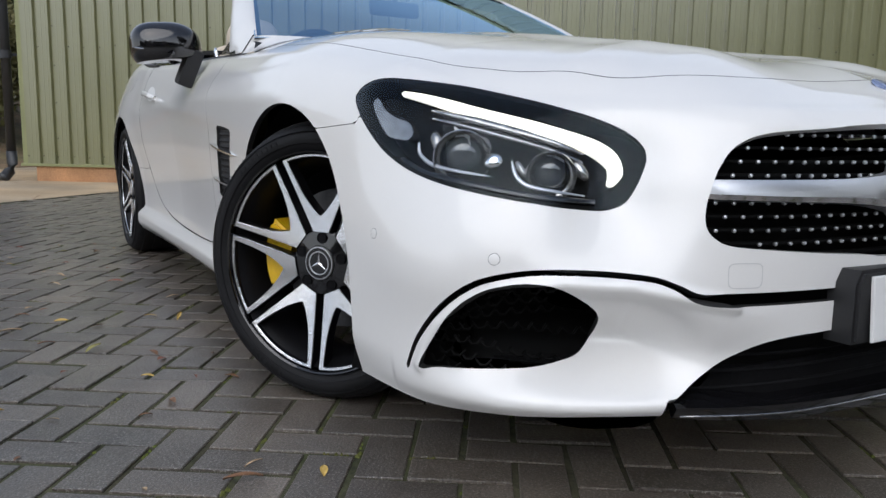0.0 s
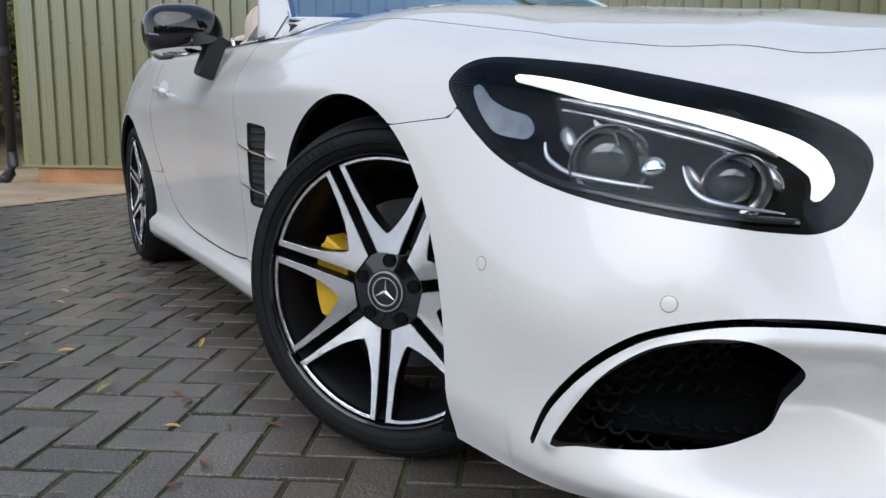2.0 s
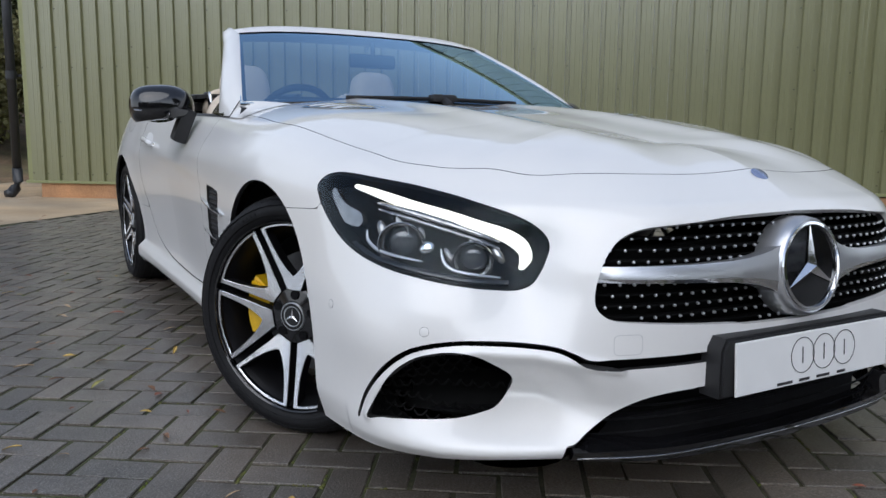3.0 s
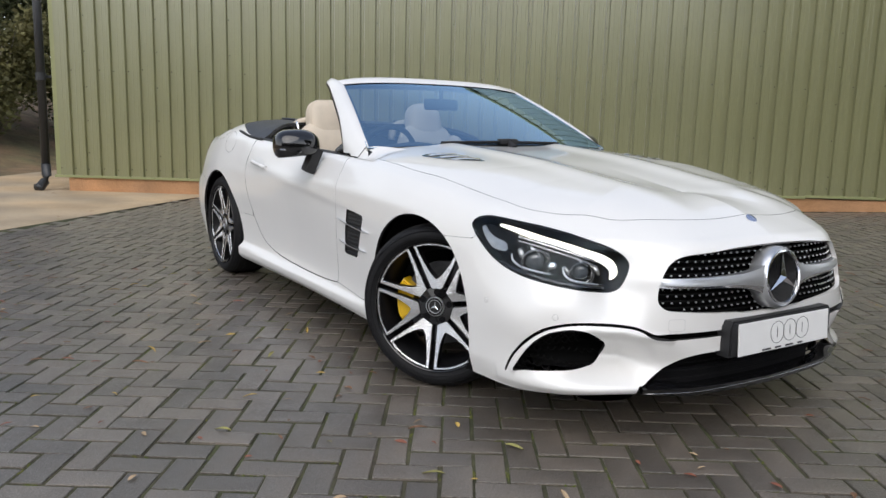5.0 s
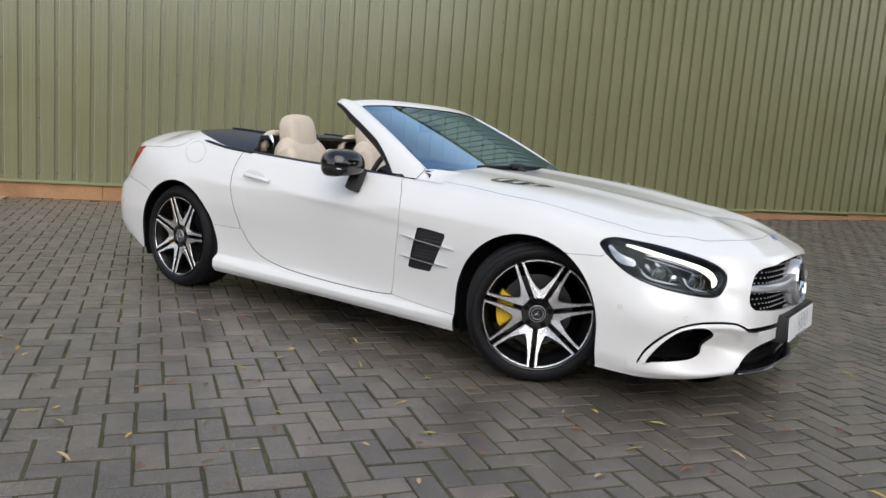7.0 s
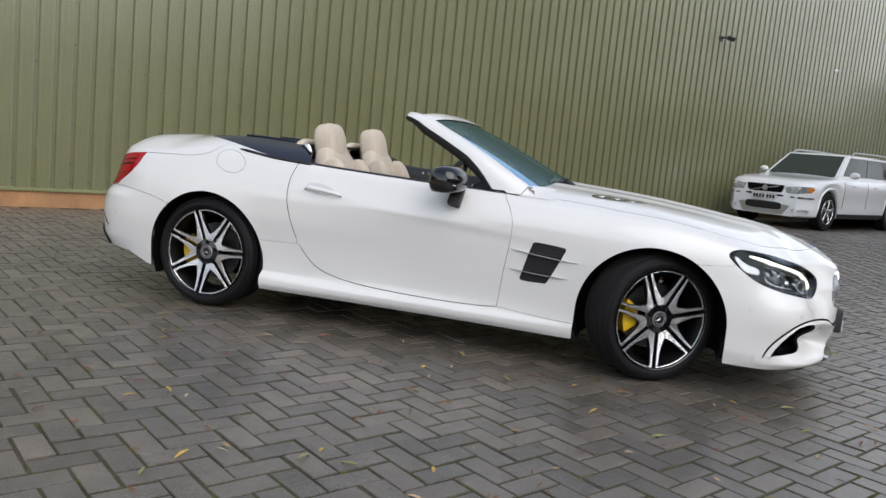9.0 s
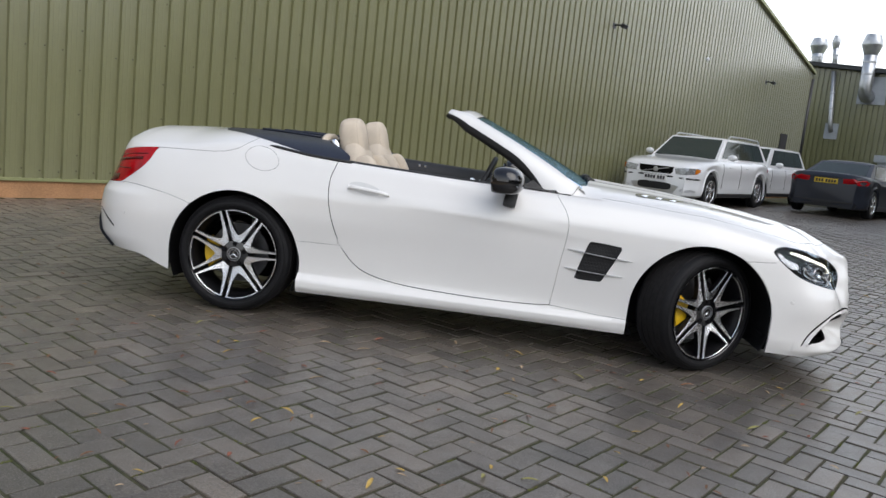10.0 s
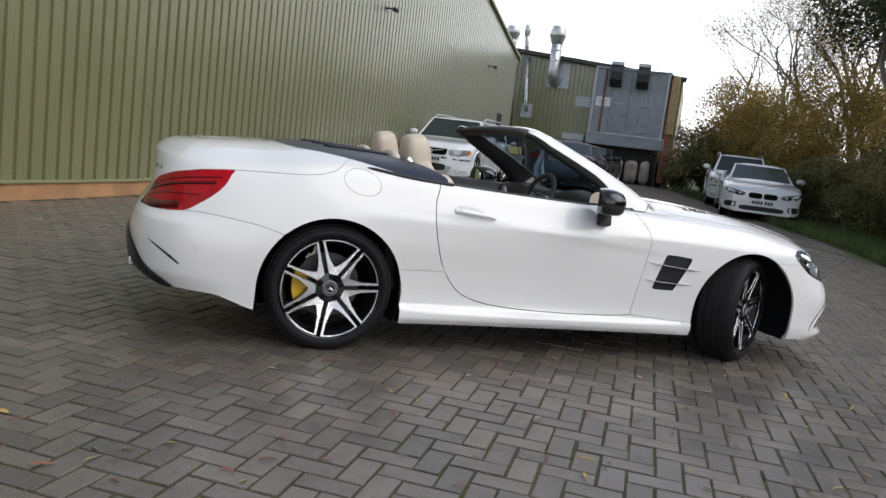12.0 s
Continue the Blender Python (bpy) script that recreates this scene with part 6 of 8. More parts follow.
PITCH, GROOVE_AT = 0.196, -0.136
wall = cladding("wall_north", GROOVE_AT, WALL_LONG, foot_z, gable, WALL_O, WD, WN, GREEN)
tagged(wall, "olive green profiled steel cladding wall of an industrial unit", "wall", kind="structure")
bm = bmesh.new()
for k in range(30):
    a = -0.2 + k
    m = yard_pose(a + 0.5, -0.06)
    z0 = foot_z(a + 0.5)
    p = WALL_O + WD * (a + 0.5)
    box(bm, (0.998, 0.055, 0.035), pose(p.x, p.y, z0 - 0.012, 0, 0, math.degrees(WALL_ANGLE)) @ Matrix.Translation((0, -0.022, 0)), 0.003)
part("drip_flashing", bm, GREEN_TRIM, wall, "olive green drip flashing under the cladding")
# fixings in rows
bm = bmesh.new()
srng = random.Random(31)
for k in range(153):
    a = GROOVE_AT + PITCH * k + 0.020
    # seams between sheets are stitched closely, the rest only at the rails
    rows = [0.50 + 0.45 * q for q in range(16)] if k % 5 == 2 else [1.62, 3.3, 4.9]
    for z in [foot_z(a) + 0.09] + rows:
        z += srng.gauss(0, 0.012)
        if z > gable(a) - 0.2 or (z > 0.6 and k % 5 != 2 and srng.random() < 0.35):
            continue
        p = WALL_O + WD * (a + srng.gauss(0, 0.004)) + WN * 0.001
        lathe(bm, [(0.010, 0.0), (0.010, 0.005), (0.0001, 0.008)], 6, pose(p.x, p.y, z, 90, 0, math.degrees(WALL_ANGLE)), "Z")
tagged(part("cladding_screws", bm, mat("screw_heads", (0.10, 0.10, 0.06), 0.5, 0.3, vary=0.1), wall), kind="stuff")
# back of the unit, so that the wall is a real building
bm = bmesh.new()
slab(bm, [(-0.2, 0.2), (WALL_LONG, 0.2), (WALL_LONG, 4.5), (RIDGE_L, 7.06), (-0.2, 3.15)], 0.01, 12.0, Matrix.Translation(WALL_O) @ Matrix(((WD.x, 0, -WN.x, 0), (WD.y, 0, -WN.y, 0), (0, 1, 0, 0), (0, 0, 0, 1))))
tagged(part("wall_core", bm, GREEN_TRIM), "olive green industrial unit behind its cladding", "building", kind="structure")
bm = bmesh.new()
for a0, a1 in ((WALL_LONG + 0.1, RIDGE_L), (RIDGE_L, -0.3)):
    p, q = WALL_O + WD * a0, WALL_O + WD * a1
    p.z, q.z = gable(a0) + 0.02, gable(a1) + 0.02
    d = (q - p)
    m = Matrix.Translation((p + q) / 2) @ Matrix(((d.normalized().x, WN.x, 0, 0), (d.normalized().y, WN.y, 0, 0), (d.normalized().z, 0, 1, 0), (0, 0, 0, 1)))
    box(bm, (d.length, 0.26, 0.10), m, 0.006)
part("verge_trim", bm, GREEN_TRIM, wall, "olive green roof verge trim")
bm = bmesh.new()
for k in range(10):
    a0 = -0.02 + k * 2.97
    p0 = yard(a0 + 1.485, -0.03)
    box(bm, (2.966, 0.10, 0.62), Matrix.Translation((p0.x, p0.y, foot_z(a0) - 0.335)) @ Matrix.Rotation(WALL_ANGLE, 4, "Z"), 0.006)
tagged(part("plinth", bm, PLINTH), "orange buff rendered plinth under the green cladding", "plinth", kind="structure")
# drainpipe at the corner
pipe = thing("drainpipe", "black drainpipe with a shoe at the wall corner", "drainpipe", yard_pose(-0.33, 0.02))
bm = bmesh.new()
tube(bm, [(0, 0, 0.30), (0, 0, 4.5)], 0.055, 16)
part("pipe", bm, PIPE, pipe, smooth=True)
bm = bmesh.new()
tube(bm, [(0, 0, 0.36), (0, 0, 0.20), (-0.01, -0.03, 0.12), (-0.04, -0.10, 0.045), (-0.05, -0.14, 0.03)], [0.062, 0.062, 0.062, 0.065, 0.068], 16)
part("shoe", bm, PIPE, pipe, smooth=True)
for z in (1.52, 3.4):
    bm = bmesh.new()
    lathe(bm, [(0.055, -0.05), (0.067, -0.05), (0.067, 0.05), (0.055, 0.05)], 16, Matrix.Translation((0, 0, z)), "Z")
    box(bm, (0.16, 0.02, 0.035), Matrix.Translation((0.05, 0.05, z)), 0.003)
    part("bracket", bm, PIPE, pipe, angle=40)


# ---- far end of the yard: second building, extraction plant ----
GREY_STEEL = mat("weathered_blue_grey_steel", (0.23, 0.27, 0.32), 0.5, 0.2, vary=0.15, scale=2.5, tint=(0.28, 0.29, 0.30), fine=0.08, fine_scale=40)
GREY_PALE = mat("pale_grey_steel", (0.42, 0.45, 0.48), 0.5, 0.2, vary=0.12, scale=3, fine=0.06)
RUST = mat("rusty_steel", (0.20, 0.10, 0.06), 0.85, vary=0.3, scale=6, tint=(0.12, 0.08, 0.06), fine=0.2)
ROOF_EDGE = mat("dark_roof_edge", (0.035, 0.038, 0.04), 0.6, vary=0.15, scale=3)
DARK_VOID = mat("dark_steel_and_shade", (0.03, 0.03, 0.032), 0.8, vary=0.2, scale=4)
SACK = mat("pale_sacking", (0.34, 0.30, 0.26), 0.9, vary=0.35, scale=3, fine=0.15, bump=0.01, fine_scale=15)
SIGN = mat("white_sign", (0.75, 0.77, 0.78), 0.5, vary=0.05)
SIGN_GREY = mat("faded_grey_sign", (0.42, 0.47, 0.50), 0.55, vary=0.08)
BRICKRED = mat("red_brick_pier", (0.28, 0.11, 0.07), 0.9, vary=0.25, scale=9, fine=0.2, bump=0.004)
FL = 34.7
FAR_O = WALL_O + WD * FL + WN * 0.38


def far_at(d, z, forward=0.0):
    """A place on the far facade: d out from the line of the green wall, z above the datum, forward towards the yard."""
    p = FAR_O + WN * d - WD * forward
    return Vector((p.x, p.y, z))


def far_pose(d, z, forward=0.0):
    """x along the facade, y into it, z up."""
    p = far_at(d, z, forward)
    return Matrix.Translation(p) @ Matrix(((WN.x, WD.x, 0, 0), (WN.y, WD.y, 0, 0), (0, 0, 1, 0), (0, 0, 0, 1)))


building = thing("workshop_building", "olive green clad workshop at the far end of the yard", "building")
fw = cladding("cladding", -8.0, 2.3, lambda a: 0.3, lambda a: 5.45 - 0.09 * a, FAR_O, WN, -WD, GREEN)
fw.parent = building
bm = bmesh.new()
slab(bm, [(-8.0, 0.2), (5.75, 0.2), (5.75, 4.95), (-8.0, 6.1)], 0.02, 9.0, far_pose(0, 0) @ Matrix(((1, 0, 0, 0), (0, 0, 1, 0), (0, 1, 0, 0), (0, 0, 0, 1))))
bmesh.ops.recalc_face_normals(bm, faces=bm.faces)
part("core", bm, GREEN_TRIM, building)
bm = bmesh.new()
box(bm, (14.2, 0.45, 0.17), far_pose(-1.2, 5.58, 0.12) @ Matrix.Rotation(radians(4.9), 4, "Y"), 0.01)
part("roof_edge", bm, ROOF_EDGE, building, "dark roof edge")
bm = bmesh.new()
box(bm, (0.26, 0.5, 4.3), far_pose(5.42, 2.75, 0.28), 0.01)
part("brick_pier", bm, BRICKRED, building, "red brick pier")
bm = bmesh.new()
box(bm, (0.30, 0.60, 2.4), far_pose(5.50, 3.85, 0.3), 0.01)
part("corner_panel", bm, mat("ochre_panel", (0.36, 0.27, 0.13), 0.7, vary=0.15, scale=4), building, "ochre corner panel")
# signs and plates
for d, z, w, h, m in ((1.72, 3.68, 0.66, 0.42, SIGN_GREY), (2.62, 3.74, 0.62, 0.38, SIGN), (-0.72, 3.05, 0.50, 0.62, GREY_PALE), (0.50, 4.68, 1.0, 1.05, GREY_PALE)):
    bm = bmesh.new()
    box(bm, (w, 0.03, h), far_pose(d, z, 0.06 if d < 2.4 else 0.52), 0.006)
    sg = part("wall_plate", bm, m, building, "flat metal plate fixed to the cladding")
bm = bmesh.new()
for k, w in enumerate((0.4, 0.3)):
    box(bm, (w, 0.008, 0.05), far_pose(2.6, 3.79 - 0.11 * k, 0.545))
part("sign_writing", bm, SIGN_GREY, building)


def duct(name, path, r, cap=None, label="", m=GALV):
    d = thing(name, label, "duct")
    bm = bmesh.new()
    tube(bm, path, r, 18)
    part("pipe", bm, m, d, smooth=True)
    for t in (0.3, 0.6):
        p = Vector(path[-2]).lerp(Vector(path[-1]), t)
        bm = bmesh.new()
        lathe(bm, [(r, -0.03), (r + 0.018, -0.02), (r + 0.018, 0.02), (r, 0.03)], 18, Matrix.Translation(p), "Z")
        part("joint_band", bm, m, d)
    if cap:
        bm = bmesh.new()
        p = Vector(path[-1])
        lathe(bm, [(r, -0.35 * cap), (r * 1.55, 0.0), (r * 1.6, 0.06), (r * 1.15, 0.42 * cap), (r * 1.1, 0.42 * cap), (r * 1.45, 0.05), (r * 0.9, -0.3 * cap)], 20, Matrix.Translation(p), "Z")
        part("cowl", bm, m, d, angle=40)
    return d


duct("extraction_chimney", [far_at(0.42, 4.45, 0.05), far_at(0.36, 4.42, 0.28), far_at(0.33, 4.55, 0.40), far_at(0.32, 4.8, 0.42), far_at(0.30, 6.3, 0.42)], 0.235, 1.0, "tall galvanised chimney with a flared cowl on the cladding")
duct("vent_pipe", [far_at(-0.72, 3.05, 0.1), far_at(-0.72, 3.15, 0.2), far_at(-0.74, 3.3, 0.22), far_at(-0.95, 5.35, 0.22)], 0.085, None, "thin galvanised vent pipe on the cladding")
duct("roof_flue", [far_at(-1.15, 5.4, -0.5), far_at(-1.25, 6.55, -0.5)], 0.10, 0.7, "slim galvanised roof flue with a cowl")
duct("roof_chimney", [far_at(-1.95, 5.4, -0.8), far_at(-1.98, 6.45, -0.8)], 0.22, 0.8, "short galvanised roof chimney with a cowl")
# extraction unit
unit = thing("extraction_unit", "weathered grey steel extraction unit on a dark frame", "machine")
for k in range(4):
    bm = bmesh.new()
    box(bm, (0.775, 0.5, 2.72), far_pose(2.14 + 0.39 + 0.78 * k, 3.78, 0.27), 0.012)
    part("panel", bm, GREY_STEEL, unit)
for d, m in ((2.20, GREY_PALE), (2.62, RUST), (5.20, GREY_PALE)):
    bm = bmesh.new()
    box(bm, (0.10, 0.56, 2.9), far_pose(d, 3.75, 0.29), 0.008)
    part("post", bm, m, unit)
bm = bmesh.new()
box(bm, (3.25, 0.62, 0.46), far_pose(3.75, 2.16, 0.28), 0.012)
part("beam", bm, GREY_STEEL, unit)
bm = bmesh.new()
box(bm, (3.2, 0.62, 0.07), far_pose(3.75, 2.40, 0.30), 0.01)
part("ledge", bm, GREY_PALE, unit)
bm = bmesh.new()
box(bm, (3.1, 0.64, 0.05), far_pose(3.75, 5.15, 0.28), 0.01)
part("ledge", bm, GREY_PALE, unit)
for d in (3.25, 4.35):
    bm = bmesh.new()
    box(bm, (0.46, 0.03, 1.05), far_pose(d, 3.1, 0.535), 0.006)
    h = part("hatch", bm, GREY_STEEL, unit)
    bm = bmesh.new()
    box(bm, (0.03, 0.05, 0.14), far_pose(d - 0.17, 3.1, 0.56), 0.004)
    part("latch", bm, DARK_VOID, h)
    bm = bmesh.new()
    box(bm, (0.52, 0.03, 0.03), far_pose(d, 3.72, 0.545), 0.003)
    part("rail", bm, GREY_PALE, h)
for d in (3.05, 4.15):
    bm = bmesh.new()
    slab(bm, [(0.0, -0.45), (0.0, 0.45), (0.30, 0.45), (0.55, 0.12), (0.55, -0.2), (0.3, -0.45)], -0.24, 0.24, far_pose(d, 4.85, 0.5) @ Matrix(((0, 0, 1, 0), (-1, 0, 0, 0), (0, 1, 0, 0), (0, 0, 0, 1))))
    bmesh.ops.recalc_face_normals(bm, faces=bm.faces)
    hd = part("vent_hood", bm, DARK_VOID, unit, "black vent hood")
    bm = bmesh.new()
    box(bm, (0.50, 0.45, 0.14), far_pose(d, 5.33, 0.68), 0.01)
    part("hood_cap", bm, GREY_PALE, hd)
# dark sheet stands for the shade in the opening under the beam
bm = bmesh.new()
box(bm, (3.4, 0.08, 2.0), far_pose(3.75, 1.2, 0.06))
part("back", bm, DARK_VOID, unit)
for d in (2.2, 5.15):
    bm = bmesh.new()
    box(bm, (0.12, 0.4, 1.6), far_pose(d, 1.2, 0.3), 0.01)
    part("leg", bm, DARK_VOID, unit)
for d, h, w in ((3.5, 1.05, 0.62), (4.2, 0.98, 0.55), (4.75, 1.0, 0.4)):
    bm = bmesh.new()
    bmesh.ops.create_icosphere(bm, subdivisions=3, radius=1)
    for v in bm.verts:
        n = noise.noise(v.co * 2.3 + Vector((d, 0, 0))) * 0.22
        v.co = Vector([math.copysign(abs(c) ** 0.6, c) for c in v.co]) * (1 + n)
    bmesh.ops.transform(bm, matrix=far_pose(d, rise(FL - 0.6) + h * 0.5, 0.55) @ Matrix.Diagonal((w * 0.5, 0.3, h * 0.5, 1)), verts=bm.verts)
    tagged(part("bulk_sack", bm, SACK, smooth=True), "stained pale bulk sack under the steel frame", "sack", "bulk sacks")
bm = bmesh.new()
box(bm, (0.95, 0.5, 0.28), far_pose(1.55, 2.12, 0.3), 0.02)
box(bm, (0.75, 0.4, 0.3), far_pose(1.6, 1.86, 0.3), 0.02)
tagged(part("skip_bin", bm, GREY_PALE), "pale grey metal bin by the workshop wall", "bin")
# flood lamps and alarm on the green wall
for l, z in ((16.38, 3.89), (25.75, 3.86)):
    lamp = thing("wall_lamp", "small black flood lamp on a wall bracket", "lamp", yard_pose(l, 0.0) @ Matrix.Translation((0, 0, z - rise(l))), "wall lamps")
    bm = bmesh.new()
    tube(bm, [(0, 0, 0), (0, -0.12, 0.02), (0.0, -0.22, 0.0)], 0.018, 8)
    box(bm, (0.14, 0.03, 0.12), pose(0, -0.03, 0), 0.005)
    part("bracket", bm, PIPE, lamp)
    bm = bmesh.new()
    box(bm, (0.17, 0.09, 0.09), pose(0.03, -0.26, -0.01, 25, 0, 0), 0.015, 2)
    part("lamp_head", bm, PIPE, lamp)
alarm = thing("alarm_box", "small white alarm dome on the cladding", "alarm", yard_pose(21.3, 0.0) @ Matrix.Translation((0, 0, 3.91 - rise(21.3))))
bm = bmesh.new()
lathe(bm, [(0.045, 0.0), (0.045, 0.04), (0.03, 0.06), (0.0001, 0.07)], 20, Matrix.Translation((0, -0.03, 0)) @ Matrix.Rotation(math.pi / 2, 4, "X"), "Z")
part("dome", bm, SIGN, alarm, angle=40)
hatch = thing("wall_hatch", "dark open hatch in the green wall", "hatch", yard_pose(28.1, 0.0) @ Matrix.Translation((0, 0, 2.1 - rise(28.1))))
# solid near-black plate in place of the hatch's shaded inside
bm = bmesh.new()
box(bm, (0.62, 0.05, 0.75), pose(0, -0.045, 0), 0.008)
part("panel", bm, DARK_VOID, hatch)
bm = bmesh.new()
tube(bm, [yard(30.05, 0.05, -rise(30.05) + 0.4), yard(30.05, 0.05, -rise(30.05) + 4.5)], 0.06, 10)
tagged(part("corner_pipe", bm, PIPE, smooth=True), "black drainpipe at the far wall corner", "drainpipe")

# ---- parked cars ----
CAR_GLASS = mat("dark_car_glass", (0.022, 0.034, 0.030), 0.06, spec=0.28)
WHITE_CAR = mat("white_car_paint", (0.82, 0.83, 0.84), 0.3, vary=0.02, scale=2, coat=1.0)
DARK_CAR = mat("dark_blue_grey_car_paint", (0.016, 0.019, 0.028), 0.3, vary=0.05, scale=2, coat=0.2, spec=0.25)
BLACK_CAR = mat("black_car_paint", (0.010, 0.010, 0.012), 0.3, vary=0.05, scale=2, coat=0.2, spec=0.25)
AMBER = mat("amber_lens", (0.75, 0.22, 0.02), 0.2, vary=0.1, scale=30, coat=0.5)
HEADLAMP = mat("car_headlamp", (0.55, 0.57, 0.60), 0.12, 0.6, vary=0.3, scale=25, coat=1.0)
AMBER = mat("amber_lens", (0.6, 0.18, 0.02), 0.2)
YELLOW_PLATE = mat("yellow_plate", (0.65, 0.45, 0.03), 0.4, vary=0.03)


def parked_car(name, label, paint, at, long, wide, high, belt, bonnet, boot, screen, roof, clear_h, wheel_r, suv=False, rails=False, axles=(0.30, 0.28)):
    """A car, nose to +x, origin on the ground in its middle. screen and roof: x of the glass foot and of the roof's front and rear ends, as parts of the length."""
    c = thing(name, label, "car", at, "parked cars")
    hx, hw, bend = long / 2, wide / 2, 0.50
    fa, ra = hx - axles[0] * long * 0.62, -hx + axles[1] * long * 0.62
    sx0, sx1 = screen[0] * long, screen[1] * long
    top = [(-hx, boot * 0.90), (-hx + 0.05, boot * 0.965), (-hx + 0.15, boot), (max(sx1 - 0.25, -hx + 0.2), boot), (sx1 + 0.35, belt), (sx0 - 0.15, belt), (sx0 + 0.15, bonnet + 0.02), (hx - 0.55, bonnet - 0.035), (hx - 0.16, bonnet - 0.09), (hx - 0.04, bonnet - 0.14), (hx, bonnet - 0.20)]

    def half_width(x):
        t = max(abs(x) - (hx - bend), 0) / bend
        return hw * (1 - 0.26 * t ** 2.6)

    def end_x(y):
        t = min(max((1 - min(abs(y) / hw, 1)) / 0.26, 0), 1) ** (1 / 2.6)
        return hx - bend + bend * t

    xs = np.unique(np.concatenate([np.linspace(-hx + bend, hx - bend, 36), hx - bend * (1 - np.linspace(0, 1, 9)), -hx + bend * (1 - np.linspace(0, 1, 9))]))
    prof = [(0.90, 0.0), (0.97, 0.05), (1.0, 0.20), (0.978, 0.30), (0.985, 0.52), (1.0, 0.68), (0.985, 0.80), (0.955, 0.90), (0.88, 0.965), (0.70, 1.0), (0.35, 1.015), (0.0, 1.02)]
    hoop = prof + [(-a, b) for a, b in reversed(prof[:-1])]
    n = len(hoop)
    v, f = [], []
    for x in xs:
        w, zt = half_width(x), hermite(top, x)
        zl = clear_h
        for q in (fa, ra):
            # wheel openings
            if abs(x - q) < wheel_r * 1.10:
                zl = max(zl, 0.0 + wheel_r + math.sqrt((wheel_r * 1.12) ** 2 - (x - q) ** 2))
        for a, b in hoop:
            v.append((x, a * w, zl + (zt - zl) * b))
    for i in range(len(xs) - 1):
        for j in range(n - 1):
            f.append((i * n + j, i * n + j + 1, (i + 1) * n + j + 1, (i + 1) * n + j))
    f += [tuple(range(n)), tuple(range((len(xs) - 1) * n, len(xs) * n))[::-1]]
    bm = bmesh.new()
    vs = [bm.verts.new(p) for p in v]
    for q in f:
        bm.faces.new([vs[k] for k in q])
    bmesh.ops.recalc_face_normals(bm, faces=bm.faces)
    part("body", bm, paint, c, angle=38)
    bm = bmesh.new()
    box(bm, (long * 0.90, wide * 0.78, 0.30), pose(0, 0, clear_h + 0.15))
    part("underbody", bm, LINER, c)

    def fitting(nm, outline, material, end=1, out=0.012, parent=None, rake=0.12, ref=None):
        """A plate bent round the front or rear end, from its outline in (y, z)."""
        zm = sum(b for _, b in outline) / len(outline)
        ym = sum(a for a, _ in outline) / len(outline)
        brow, lean = (bonnet - 0.20, 0.8) if end > 0 else (boot * 0.90, 0.5)
        put = lambda y, z, o: (end * (end_x(y) + o - lean * max(z - brow, 0)), y, z)
        k = len(outline)
        vv = [put(y, z, out) for y, z in outline] + [put(y, z, -0.06) for y, z in outline] + [put(ym, zm, out + 0.006)]
        ff = [(q, (q + 1) % k, 2 * k) for q in range(k)] + [((q + 1) % k, q, k + q, k + (q + 1) % k) for q in range(k)]
        bm = bmesh.new()
        w = [bm.verts.new(p) for p in vv]
        for q in ff:
            bm.faces.new([w[z] for z in q])
        bmesh.ops.recalc_face_normals(bm, faces=bm.faces)
        return part(nm, bm, material, parent or c, angle=40)

    rounded = lambda y0, y1, z0, z1: [(0.5 * (y0 + y1) + 0.5 * (y1 - y0) * math.copysign(abs(math.cos(a)) ** 0.45, math.cos(a)), 0.5 * (z0 + z1) + 0.5 * (z1 - z0) * math.copysign(abs(math.sin(a)) ** 0.45, math.sin(a))) for a in np.linspace(0, 2 * math.pi, 20, endpoint=False)]
    # cabin: painted hull with the panes set on it
    rx0, rx1 = roof[0] * long, roof[1] * long
    wb, wt = hw * 0.88, hw * 0.69
    zb, zr = belt - 0.03, high
    foot = [Vector((sx0, sd * wb * 0.97, zb)) for sd in (-1, 1)] + [Vector((sx1, sd * wb * 0.96, zb)) for sd in (1, -1)]
    head = [Vector((rx0, sd * wt, zr - 0.045)) for sd in (-1, 1)] + [Vector((rx1, sd * wt * 0.97, zr - 0.05)) for sd in (1, -1)]
    bm = bmesh.new()
    lo, hi = [bm.verts.new(p) for p in foot], [bm.verts.new(p) for p in head]
    for k in range(4):
        bm.faces.new((lo[k], lo[(k + 1) % 4], hi[(k + 1) % 4], hi[k]))
    bmesh.ops.recalc_face_normals(bm, faces=bm.faces)
    part("cabin", bm, paint, c)

    def pane(nm, a, b, u0, u1, w0, w1, slant=0.0):
        """A pane on the side from corner a to corner b of the cabin."""
        at_ = lambda u, w: foot[a].lerp(foot[b], u).lerp(head[a].lerp(head[b], u), w)
        mid = sum((foot[a], foot[b], head[a], head[b]), Vector()) / 4
        nn = (foot[b] - foot[a]).cross(head[a] - foot[a]).normalized()
        if nn.dot(mid - Vector((0.5 * (sx0 + sx1), 0, mid.z))) < 0:
            nn = -nn
        cs = [(u0, w0), (u1, w0), (u1 - slant, w1), (u0 + (0.0 if slant >= 0 else -slant), w1)]
        bm = bmesh.new()
        p = [bm.verts.new(at_(u, w) + nn * 0.012) for u, w in cs] + [bm.verts.new(at_(u, w) - nn * 0.01) for u, w in cs]
        bm.faces.new(p[:4])
        for k in range(4):
            bm.faces.new((p[k], p[(k + 1) % 4], p[4 + (k + 1) % 4], p[4 + k]))
        bmesh.ops.recalc_face_normals(bm, faces=bm.faces)
        return part(nm, bm, CAR_GLASS, c)

    pane("windscreen", 0, 1, 0.04, 0.96, 0.04, 0.93)
